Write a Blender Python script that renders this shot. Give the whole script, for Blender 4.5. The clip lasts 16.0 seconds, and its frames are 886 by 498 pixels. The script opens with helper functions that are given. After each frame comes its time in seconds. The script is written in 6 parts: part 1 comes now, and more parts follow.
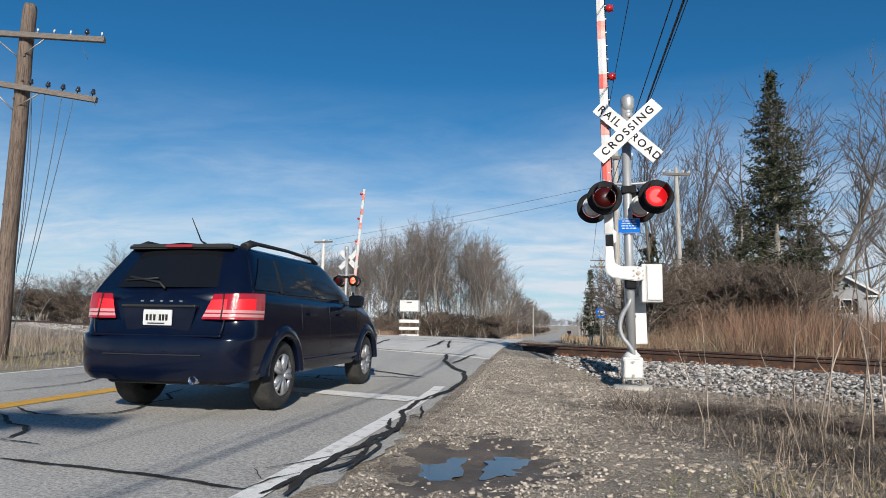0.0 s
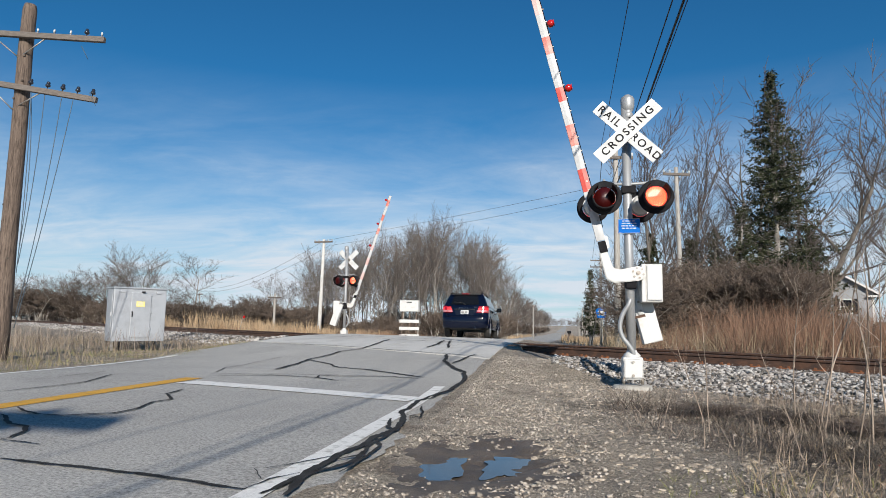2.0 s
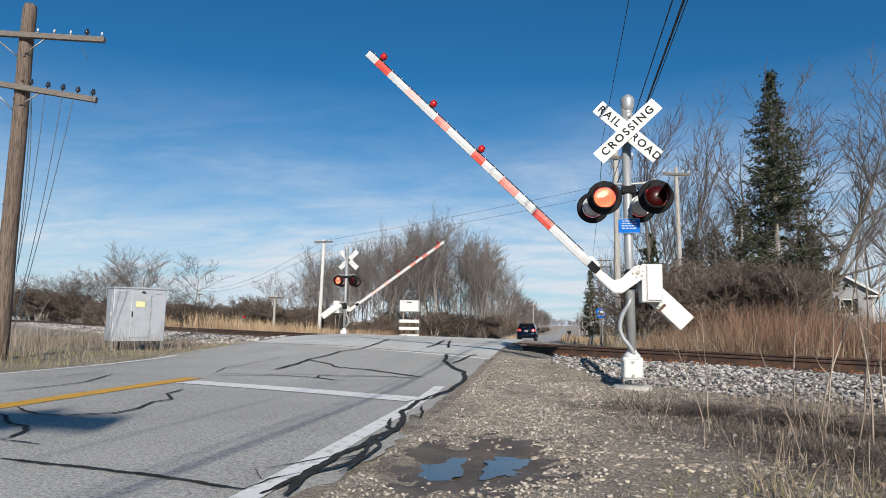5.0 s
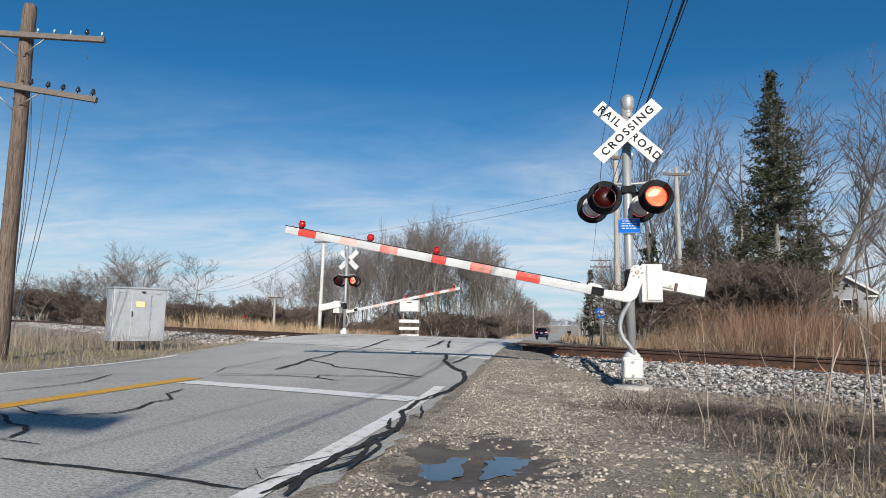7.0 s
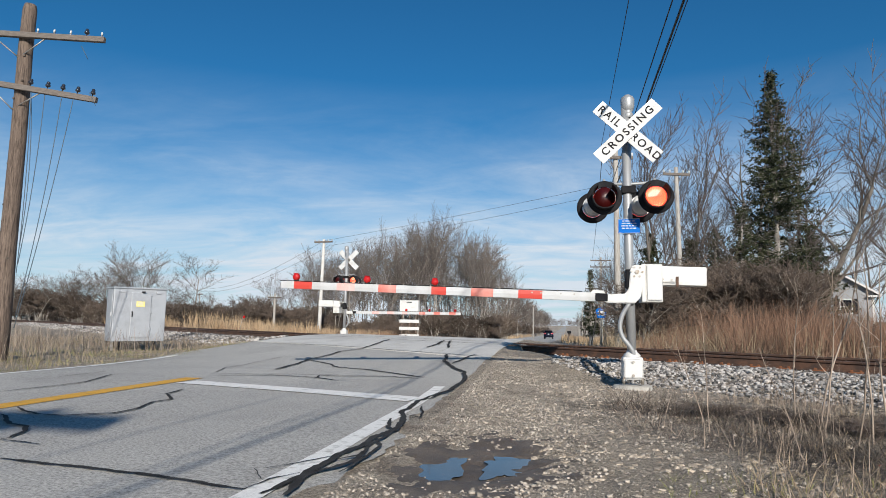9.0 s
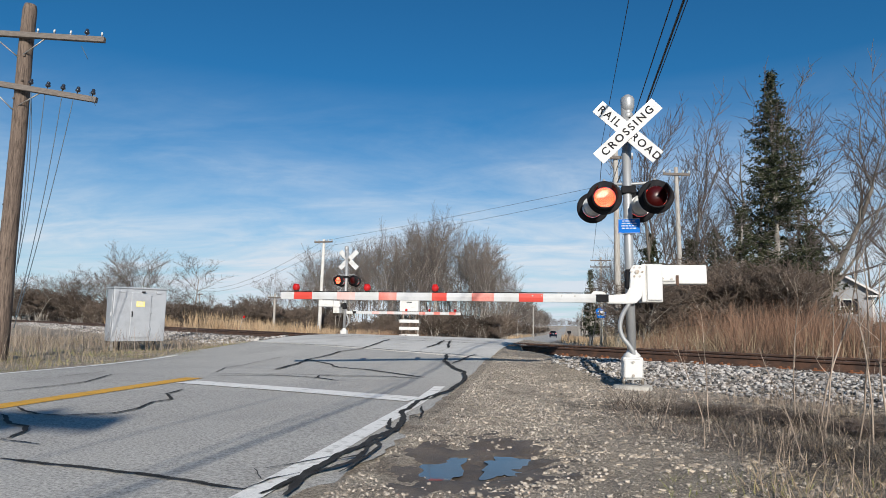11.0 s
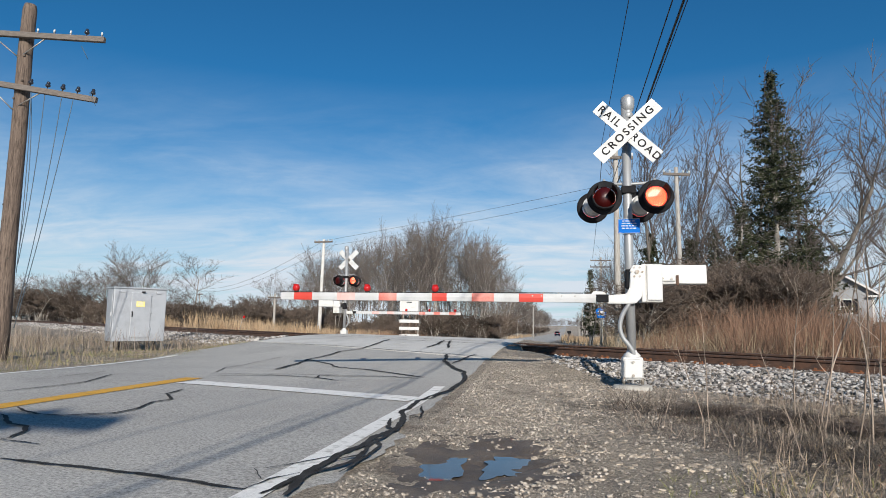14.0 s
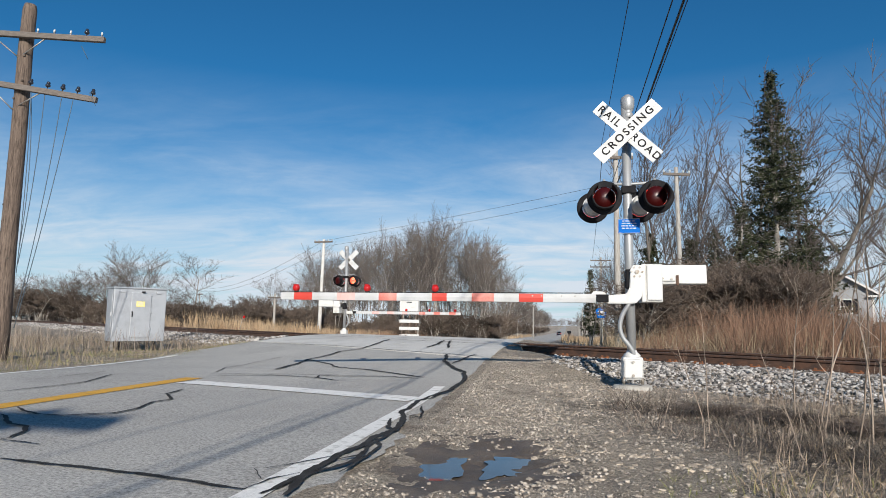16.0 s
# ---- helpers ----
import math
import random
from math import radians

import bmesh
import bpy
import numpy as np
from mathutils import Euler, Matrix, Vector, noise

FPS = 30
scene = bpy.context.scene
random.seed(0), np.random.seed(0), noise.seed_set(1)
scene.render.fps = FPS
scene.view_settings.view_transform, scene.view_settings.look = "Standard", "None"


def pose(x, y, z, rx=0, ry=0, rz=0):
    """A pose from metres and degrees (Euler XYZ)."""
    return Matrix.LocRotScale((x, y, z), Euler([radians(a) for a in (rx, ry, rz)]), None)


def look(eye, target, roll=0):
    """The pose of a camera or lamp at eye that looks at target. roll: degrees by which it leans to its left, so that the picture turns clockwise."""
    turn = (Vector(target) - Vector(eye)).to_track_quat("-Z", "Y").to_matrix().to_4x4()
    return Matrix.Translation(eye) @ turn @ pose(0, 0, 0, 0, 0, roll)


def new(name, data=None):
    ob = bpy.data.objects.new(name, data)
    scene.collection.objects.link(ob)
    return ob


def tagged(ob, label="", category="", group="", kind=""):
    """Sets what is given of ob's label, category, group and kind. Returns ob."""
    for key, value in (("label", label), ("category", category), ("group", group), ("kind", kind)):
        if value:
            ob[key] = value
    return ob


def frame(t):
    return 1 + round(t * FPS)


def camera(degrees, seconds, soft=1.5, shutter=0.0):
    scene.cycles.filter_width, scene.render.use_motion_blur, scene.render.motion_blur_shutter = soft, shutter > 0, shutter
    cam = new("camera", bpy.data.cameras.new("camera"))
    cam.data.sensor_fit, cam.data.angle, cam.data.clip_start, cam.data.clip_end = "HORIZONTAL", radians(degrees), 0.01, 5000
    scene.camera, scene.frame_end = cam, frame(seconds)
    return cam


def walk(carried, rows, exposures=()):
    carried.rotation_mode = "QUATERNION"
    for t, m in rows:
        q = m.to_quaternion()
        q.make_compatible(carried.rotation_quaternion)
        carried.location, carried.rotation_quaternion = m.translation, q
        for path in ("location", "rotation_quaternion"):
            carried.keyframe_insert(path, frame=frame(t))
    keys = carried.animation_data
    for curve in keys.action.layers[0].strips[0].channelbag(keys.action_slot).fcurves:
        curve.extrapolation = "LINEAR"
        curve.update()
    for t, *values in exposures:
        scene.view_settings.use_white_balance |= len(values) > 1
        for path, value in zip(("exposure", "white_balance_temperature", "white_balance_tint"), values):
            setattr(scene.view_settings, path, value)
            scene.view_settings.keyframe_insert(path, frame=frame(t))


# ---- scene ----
# The world: +Y runs along the road, away from the camera; z = 0 is the road's near edge.
EYE = (0.0, 0.0, 0.95)
YAW, PITCH, ROLL = 11.0, 6.56, 0.9
cam = camera(69.5, 16.0, soft=0.9)
_ay, _ap = radians(YAW), radians(PITCH)
AIM = (-math.sin(_ay) * math.cos(_ap), math.cos(_ay) * math.cos(_ap), EYE[2] + math.sin(_ap))
HELD = look(EYE, AIM, ROLL)
walk(cam, [(0.0, HELD), (16.0, HELD)], exposures=[(0.0, 0.29), (16.0, 0.29)])

# ---------------------------------------------------------------- light
SUN_FROM = Vector((0.80, -2.40, 1.16)).normalized()


def make_world():
    w = bpy.data.worlds.new("sky")
    scene.world = w
    w.use_nodes = True
    nt = w.node_tree
    nt.nodes.clear()
    N, L = nt.nodes.new, nt.links.new
    out, bg = N("ShaderNodeOutputWorld"), N("ShaderNodeBackground")
    sky = N("ShaderNodeTexSky")
    sky.sky_type, sky.sun_disc = "NISHITA", False
    sky.sun_elevation = math.asin(SUN_FROM.z)
    sky.sun_rotation = math.atan2(SUN_FROM.x, SUN_FROM.y)
    sky.air_density, sky.dust_density, sky.ozone_density = 1.0, 0.15, 2.5
    # thin cirrus: noise on a flat layer high above
    tc, sep = N("ShaderNodeTexCoord"), N("ShaderNodeSeparateXYZ")
    L(tc.outputs["Generated"], sep.inputs[0])

    def mth(op, a, b=None, clamp=False):
        m = N("ShaderNodeMath")
        m.operation, m.use_clamp = op, clamp
        for k, v in enumerate((a, b)):
            if v is None:
                continue
            if isinstance(v, (int, float)):
                m.inputs[k].default_value = v
            else:
                L(v, m.inputs[k])
        return m.outputs[0]

    zz = mth("ADD", mth("MAXIMUM", sep.outputs[2], 0.0), 0.14)
    comb = N("ShaderNodeCombineXYZ")
    L(mth("DIVIDE", sep.outputs[0], zz), comb.inputs[0])
    L(mth("DIVIDE", sep.outputs[1], zz), comb.inputs[1])
    mp = N("ShaderNodeMapping")
    mp.inputs["Rotation"].default_value = (0, 0, radians(14))
    mp.inputs["Scale"].default_value = (0.7, 1.25, 1)
    L(comb.outputs[0], mp.inputs[0])
    n1, n2 = N("ShaderNodeTexNoise"), N("ShaderNodeTexNoise")
    for n, sc, det, dis in ((n1, 0.62, 9, 0.55), (n2, 1.9, 10, 1.1)):
        n.inputs["Scale"].default_value, n.inputs["Detail"].default_value = sc, det
        n.inputs["Distortion"].default_value, n.inputs["Roughness"].default_value = dis, 0.62
        L(mp.outputs[0], n.inputs["Vector"])
    big = mth("MULTIPLY", mth("SUBTRACT", n1.outputs[0], 0.33), 3.6, True)
    fine = mth("MULTIPLY", mth("SUBTRACT", n2.outputs[0], 0.16), 1.7, True)
    low = N("ShaderNodeMapRange")
    low.inputs["From Min"].default_value, low.inputs["From Max"].default_value = 0.36, 0.12
    L(sep.outputs[2], low.inputs["Value"])
    amt = mth("MULTIPLY", mth("MULTIPLY", big, fine), mth("POWER", low.outputs[0], 1.1), True)
    haze = N("ShaderNodeMapRange")
    haze.inputs["From Min"].default_value, haze.inputs["From Max"].default_value = 0.30, -0.02
    L(sep.outputs[2], haze.inputs["Value"])
    amt = mth("ADD", mth("MULTIPLY", amt, 1.0), mth("MULTIPLY", mth("POWER", haze.outputs[0], 1.25), 0.66), True)
    tint = N("ShaderNodeMix")
    tint.data_type, tint.blend_type = "RGBA", "MULTIPLY"
    tint.inputs["Factor"].default_value = 1.0
    tint.inputs["B"].default_value = SKY_TINT
    L(sky.outputs[0], tint.inputs["A"])
    mix = N("ShaderNodeMix")
    mix.data_type = "RGBA"
    L(amt, mix.inputs["Factor"])
    L(tint.outputs["Result"], mix.inputs["A"])
    mix.inputs["B"].default_value = CLOUD
    L(mix.outputs["Result"], bg.inputs[0])
    bg.inputs[1].default_value = SKY_STRENGTH
    L(bg.outputs[0], out.inputs[0])


SKY_STRENGTH = 0.058
SKY_TINT = (0.22, 0.87, 1.25, 1)
CLOUD = (9.5, 10.6, 11.8, 1)
make_world()
sun = new("sun", bpy.data.lights.new("sun", "SUN"))
sun.data.energy, sun.data.angle, sun.data.color = 5.0, radians(0.5), (1.0, 0.93, 0.83)
sun.matrix_world = look(SUN_FROM * 40, (0, 0, 0))

# ---------------------------------------------------------------- materials
def mat(name, base, rough=0.8, metal=0.0, spots=None, spot_scale=3.0, spot_amount=(0.45, 0.65), grain=0.12, grain_scale=60.0,
        bump=0.2, bump_scale=80.0, bump_dist=0.01, per_object=0.0, island=0.0, coat=0.0, stretch=None, spec=0.5, large=None):
    """A surface with a base colour, patches of a second colour, fine grain and relief, in world-size object space."""
    m = bpy.data.materials.new(name)
    m.use_nodes = True
    nt = m.node_tree
    N, L = nt.nodes.new, nt.links.new
    b = nt.nodes["Principled BSDF"]
    b.inputs["Roughness"].default_value, b.inputs["Metallic"].default_value = rough, metal
    b.inputs["Coat Weight"].default_value = coat
    b.inputs["Coat Roughness"].default_value = 0.05
    b.inputs["Specular IOR Level"].default_value = spec
    tc = N("ShaderNodeTexCoord")
    vec = tc.outputs["Object"]
    if stretch:
        mp = N("ShaderNodeMapping")
        mp.inputs["Scale"].default_value = stretch
        L(vec, mp.inputs[0])
        vec = mp.outputs[0]

    def tex(scale, detail=6, rough_=0.6):
        n = N("ShaderNodeTexNoise")
        n.inputs["Scale"].default_value, n.inputs["Detail"].default_value, n.inputs["Roughness"].default_value = scale, detail, rough_
        L(vec, n.inputs["Vector"])
        return n.outputs[0]

    def ramp(v, lo, hi):
        r = N("ShaderNodeMapRange")
        r.inputs["From Min"].default_value, r.inputs["From Max"].default_value = lo, hi
        L(v, r.inputs["Value"])
        return r.outputs[0]

    def mixc(f, a, c, blend="MIX"):
        x = N("ShaderNodeMix")
        x.data_type, x.blend_type = "RGBA", blend
        for key, v in (("Factor", f), ("A", a), ("B", c)):
            if isinstance(v, tuple):
                x.inputs[key].default_value = (*v[:3], 1)
            elif isinstance(v, (int, float)):
                x.inputs[key].default_value = v
            else:
                L(v, x.inputs[key])
        return x.outputs["Result"]

    col = tuple(base)
    if spots:
        col = mixc(ramp(tex(spot_scale), *spot_amount), col, tuple(spots))
    if large:
        col = mixc(ramp(tex(large[1], 3), 0.4, 0.68), col, tuple(large[0]))
    if grain:
        g = ramp(tex(grain_scale, 4, 0.75), 0.25, 0.75)
        v = N("ShaderNodeMapRange")
        v.inputs["To Min"].default_value, v.inputs["To Max"].default_value = 1 - grain * 1.6, 1 + grain * 1.6
        L(g, v.inputs["Value"])
        hs = N("ShaderNodeHueSaturation")
        L(v.outputs[0], hs.inputs["Value"])
        if isinstance(col, tuple):
            hs.inputs["Color"].default_value = (*col[:3], 1)
        else:
            L(col, hs.inputs["Color"])
        col = hs.outputs[0]
    if per_object or island:
        src = N("ShaderNodeObjectInfo").outputs["Random"] if per_object else N("ShaderNodeNewGeometry").outputs["Random Per Island"]
        k = per_object or island
        v = N("ShaderNodeMapRange")
        v.inputs["To Min"].default_value, v.inputs["To Max"].default_value = 1 - k, 1 + k
        L(src, v.inputs["Value"])
        hs = N("ShaderNodeHueSaturation")
        L(v.outputs[0], hs.inputs["Value"])
        if isinstance(col, tuple):
            hs.inputs["Color"].default_value = (*col[:3], 1)
        else:
            L(col, hs.inputs["Color"])
        col = hs.outputs[0]
    if isinstance(col, tuple):
        b.inputs["Base Color"].default_value = (*col[:3], 1)
    else:
        L(col, b.inputs["Base Color"])
    if bump:
        bp = N("ShaderNodeBump")
        bp.inputs["Strength"].default_value, bp.inputs["Distance"].default_value = bump, bump_dist
        L(tex(bump_scale, 5, 0.7), bp.inputs["Height"])
        L(bp.outputs[0], b.inputs["Normal"])
    if rough > 0.3 and not metal:
        rr = N("ShaderNodeMapRange")
        rr.inputs["To Min"].default_value, rr.inputs["To Max"].default_value = max(0.05, rough - 0.12), min(1, rough + 0.12)
        L(tex(12), rr.inputs["Value"])
        L(rr.outputs[0], b.inputs["Roughness"])
    return m


def glow(name, colour, strength):
    m = bpy.data.materials.new(name)
    m.use_nodes = True
    b = m.node_tree.nodes["Principled BSDF"]
    b.inputs["Base Color"].default_value = (*colour, 1)
    b.inputs["Emission Color"].default_value = (*colour, 1)
    b.inputs["Emission Strength"].default_value = strength
    return m


def glass(name, colour, rough=0.02, alpha=0.0):
    m = bpy.data.materials.new(name)
    m.use_nodes = True
    b = m.node_tree.nodes["Principled BSDF"]
    b.inputs["Base Color"].default_value = (*colour, 1)
    b.inputs["Roughness"].default_value = rough
    b.inputs["Transmission Weight"].default_value = 1.0 - alpha
    b.inputs["IOR"].default_value = 1.45
    return m


ASPHALT = mat("asphalt", (0.35, 0.338, 0.315), 0.9, spots=(0.30, 0.29, 0.272), spot_scale=0.7, grain=0.5, grain_scale=48, bump=0.7,
              bump_scale=110, bump_dist=0.006, large=((0.41, 0.398, 0.37), 0.25))
SEALANT = mat("crack_sealant", (0.03, 0.029, 0.028), 0.9, spec=0.15, grain=0.2, spots=(0.05, 0.05, 0.05), spot_scale=6)
CONCRETE = mat("concrete", (0.42, 0.40, 0.36), 0.85, spots=(0.33, 0.31, 0.28), spot_scale=2.0, grain=0.1, grain_scale=40, bump=0.3)
WHITE_LINE = mat("white_road_paint", (0.74, 0.73, 0.70), 0.75, spots=(0.42, 0.41, 0.38), spot_scale=9, spot_amount=(0.54, 0.68), grain=0.12, bump=0.3)
YELLOW_LINE = mat("yellow_road_paint", (0.62, 0.33, 0.03), 0.75, spots=(0.38, 0.24, 0.06), spot_scale=7, spot_amount=(0.52, 0.7), grain=0.12, bump=0.3)
DIRT = mat("dirt", (0.44, 0.376, 0.30), 0.95, spots=(0.25, 0.205, 0.16), spot_scale=3.0, spot_amount=(0.46, 0.62), grain=0.62, grain_scale=46,
           bump=1.0, bump_scale=34, bump_dist=0.09, large=((0.31, 0.26, 0.20), 0.35))
STONE = mat("ballast_stone", (0.27, 0.26, 0.25), 0.85, grain=0.2, grain_scale=30, bump=0.4, bump_scale=60, island=0.85, spots=(0.27, 0.245, 0.225), spot_scale=1.2)
STONE_ONE = mat("ballast_stone_single", (0.36, 0.345, 0.335), 0.85, grain=0.15, grain_scale=30, bump=0.4, bump_scale=60, per_object=0.42)
GRAVEL = mat("gravel", (0.33, 0.29, 0.245), 0.9, grain=0.15, grain_scale=40, bump=0.3, island=0.5)
RUST = mat("rusty_steel", (0.05, 0.029, 0.021), 0.75, metal=0.0, spots=(0.10, 0.05, 0.03), spot_scale=5, grain=0.2, grain_scale=50, bump=0.3)
RAILTOP = mat("worn_rail_steel", (0.22, 0.19, 0.17), 0.45, metal=0.8, spots=(0.12, 0.07, 0.05), spot_scale=4)
TIE = mat("creosoted_wood", (0.075, 0.06, 0.05), 0.9, spots=(0.13, 0.105, 0.085), spot_scale=5, grain=0.3, stretch=(1, 14, 14), grain_scale=8, per_object=0.25)

# ---------------------------------------------------------------- plan
TRACK_TURN = radians(52.0)                    # the track leaves the road's line by this much, to the left
TD = Vector((-math.sin(TRACK_TURN), math.cos(TRACK_TURN), 0))   # along the track
TN = Vector((math.cos(TRACK_TURN), math.sin(TRACK_TURN), 0))    # across it, away from the camera
TRACK_N = 12.7                                # distance of the track's middle line from the camera
RAIL_Z = 0.42                                 # top of the rails
ROAD_L, ROAD_R, ROAD_C = -9.35, -1.36, -5.3  # road edges and middle line


def smooth(a, b, x):
    t = min(1.0, max(0.0, (x - a) / (b - a)))
    return t * t * (3 - 2 * t)


FAR_V = (0, 22, 30, 47, 92, 125, 255, 500, 900, 3000)
FAR_Z = (0.42, 0.40, 0.1, -0.45, -1.25, -1.9, -3.6, -5.6, -6.0, -6.0)


def far_z(v):
    return float(np.interp(v, FAR_V, FAR_Z))


def road_z(x, y):
    """Height of the road: it climbs to the rails and falls away behind them."""
    n = TN.x * x + TN.y * y
    crown = 0.03 * (1 - min(1.0, ((x - ROAD_C) / 3.9) ** 2))
    near = (RAIL_Z - 0.012) * smooth(4.5, TRACK_N - 1.3, n)
    w = smooth(TRACK_N + 1.2, TRACK_N + 9, n)
    k = smooth(TRACK_N - 5, TRACK_N - 1.5, n)
    base = near * (1 - w) + min(RAIL_Z - 0.012, far_z(y)) * w
    return base + crown * (1 - k) + crown * w * 0.5


def ground_z(x, y):
    """Height of the ground: road bed, shoulders, track bank and the fields."""
    n = TN.x * x + TN.y * y
    s = TD.x * x + TD.y * y
    field = -0.02 if n < TRACK_N else min(-0.05, far_z(y) - 0.35)
    wf = smooth(TRACK_N + 2, TRACK_N + 8, n)
    base = (-0.02) * (1 - wf) + field * wf
    bank = smooth(TRACK_N - 4.2, TRACK_N - 1.7, n) * (1 - smooth(TRACK_N + 1.7, TRACK_N + 4.0, n))
    g = base * (1 - bank) + 0.20 * bank
    # the road's own bed, with shoulders falling away from it
    d = max(ROAD_L - x, x - ROAD_R, 0.0)
    rz = road_z(min(max(x, ROAD_L), ROAD_R), y)
    k = 1 - smooth(0.25, 2.2 if y < 30 else 4.0, d)
    if abs(n - TRACK_N) < 1.7 and d > 0.3:
        k *= 0.0
    g = g * (1 - k) + (rz - 0.012 - 0.04 * min(1, d * 1.5)) * k
    if ROAD_L + 0.3 < x < ROAD_R - 0.3:
        g = rz - 0.25
    far = min(1.0, math.hypot(x, y) / 60)
    if d > 0.1:
        g += 0.035 * noise.noise(Vector((x * 0.7, y * 0.7, 1))) * min(1, d) + 0.3 * far * noise.noise(Vector((x * 0.03, y * 0.03, 5)))
        g += 0.012 * noise.noise(Vector((x * 3.1, y * 3.1, 2))) * min(1, d)
    g += 0.20 * math.exp(-((x - 0.15) / 0.75) ** 2 - ((y - 11.9) / 0.8) ** 2)
    for px, py, rx, ry in PUDDLES:
        e = ((x - px) / rx) ** 2 + ((y - py) / ry) ** 2
        g -= 0.05 * math.exp(-e * 0.8)
    return g


PUDDLES = ((-0.92, 4.62, 0.42, 0.75), (-0.44, 4.85, 0.34, 0.55))


def link(name, bm, material, parent=None, label=""):
    me = bpy.data.meshes.new(name)
    bm.to_mesh(me)
    bm.free()
    return link_mesh(name, me, material, parent, label)


def link_mesh(name, me, material, parent=None, label=""):
    ob = new(name, me)
    for one in material if isinstance(material, (list, tuple)) else [material]:
        if one and len(me.materials) < 8:
            me.materials.append(one)
    if parent:
        ob.parent = parent
    if label:
        ob["label"] = label
    return ob


part = link


def empty(name, m, label, category, group="", kind=""):
    ob = new(name)
    ob.empty_display_size = 0.1
    ob.matrix_basis = m
    return tagged(ob, label, category, group, kind)


def steps(rules):
    """Coordinates from (start, stop, step) rules."""
    r = []
    for a, b, st in rules:
        k = max(1, round((b - a) / st))
        r += [a + (b - a) * i / k for i in range(k)]
    return r + [rules[-1][1]]


def sheet(name, xs, ys, zf, material, kind="structure", label="", smooth_shade=True):
    verts = [(x, y, zf(x, y)) for y in ys for x in xs]
    w = len(xs)
    faces = [(j * w + i, j * w + i + 1, (j + 1) * w + i + 1, (j + 1) * w + i) for j in range(len(ys) - 1) for i in range(w - 1)]
    me = bpy.data.meshes.new(name)
    me.from_pydata(verts, [], faces)
    if smooth_shade:
        me.shade_smooth()
    ob = link_mesh(name, me, material)
    return tagged(ob, label, "", "", kind)


GX = steps([(-2500, -400, 300), (-400, -100, 25), (-100, -30, 3), (-30, -9.6, 0.6), (-9.6, -8.4, 0.2), (-8.4, -2, 1.6), (-2, -0.6, 0.1),
            (-0.6, 6, 0.12), (6, 14, 0.3), (14, 40, 1), (40, 120, 6), (120, 400, 30), (400, 2500, 300)])
GY = steps([(-300, -20, 40), (-20, 0, 2), (0, 2.4, 0.3), (2.4, 8, 0.12), (8, 26, 0.25), (26, 60, 1), (60, 130, 5), (130, 400, 20), (400, 3000, 200)])
ground = sheet("ground", GX, GY, ground_z, DIRT, label="bare brown dirt and stony ground beside the road")
RX = [ROAD_L + (ROAD_R - ROAD_L) * i / 26 for i in range(27)]
RY = steps([(-40, 0, 4), (0, 16, 0.09), (16, 40, 0.35), (40, 120, 2), (120, 400, 14), (400, 2900, 100)])
road = sheet("road", RX, RY, road_z, ASPHALT, label="worn grey asphalt road with sealed cracks")
for v in road.data.vertices:
    for edge, sgn in ((ROAD_R, 1), (ROAD_L, -1)):
        if abs(v.co.x - edge) < 0.01 and v.co.y < 60:
            v.co.x += 0.10 * noise.noise(Vector((0, v.co.y * 1.3, edge))) + 0.07 * noise.noise(Vector((3, v.co.y * 4.5, edge))) - sgn * 0.02
            v.co.z -= 0.02
            v.co.x += float(np.interp(v.co.y, (5, 7.4, 8.6, 9.6, 11.5, 13.3, 15), (0, -0.085, -0.1, -0.1, -0.07, -0.03, 0))) if sgn > 0 else float(np.interp(v.co.y, (11, 12.3, 13.7, 15, 18, 21), (0, -0.2, -0.5, -0.6, -0.4, 0)))


def strip(name, pts, width, lift, material, parent=None, label="", wobble=0.0, fade=False, dens=0.12):
    """A painted line or sealed crack that lies on the road along pts."""
    rng = random.Random(sum(int(abs(c) * 1000) for p in pts for c in p))
    line = []
    for (x0, y0), (x1, y1) in zip(pts[:-1], pts[1:]):
        k = max(1, int(math.hypot(x1 - x0, y1 - y0) / dens))
        line += [(x0 + (x1 - x0) * i / k, y0 + (y1 - y0) * i / k) for i in range(k)]
    line.append(pts[-1])
    vs, fs = [], []
    for i, (x, y) in enumerate(line):
        a, b = line[max(0, i - 1)], line[min(len(line) - 1, i + 1)]
        dx, dy = b[0] - a[0], b[1] - a[1]
        q = math.hypot(dx, dy) or 1
        nx, ny = -dy / q, dx / q
        if wobble:
            off = wobble * noise.noise(Vector((x * 2.3, y * 2.3, 9))) + wobble * 0.4 * noise.noise(Vector((x * 8, y * 8, 4)))
            x, y = x + nx * off, y + ny * off
        wl = width * 0.5 * (1 + (rng.uniform(-0.25, 0.35) if wobble else rng.uniform(-0.02, 0.02)))
        wr = width * 0.5 * (1 + (rng.uniform(-0.25, 0.35) if wobble else rng.uniform(-0.02, 0.02)))
        if fade and (i < 3 or i > len(line) - 4):
            wl, wr = wl * 0.5, wr * 0.5
        for sx, ww in ((1, wl), (-1, -wr)):
            px, py = x + nx * ww, y + ny * ww
            vs.append((px, py, road_z(px, py) + lift))
    for i in range(len(line) - 1):
        fs.append((2 * i, 2 * i + 1, 2 * i + 3, 2 * i + 2))
    me = bpy.data.meshes.new(name)
    me.from_pydata(vs, [], fs)
    me.update()
    return link_mesh(name, me, material, parent, label)


def track_pt(s, n, z):
    return Vector((TD.x * s + TN.x * n, TD.y * s + TN.y * n, z))


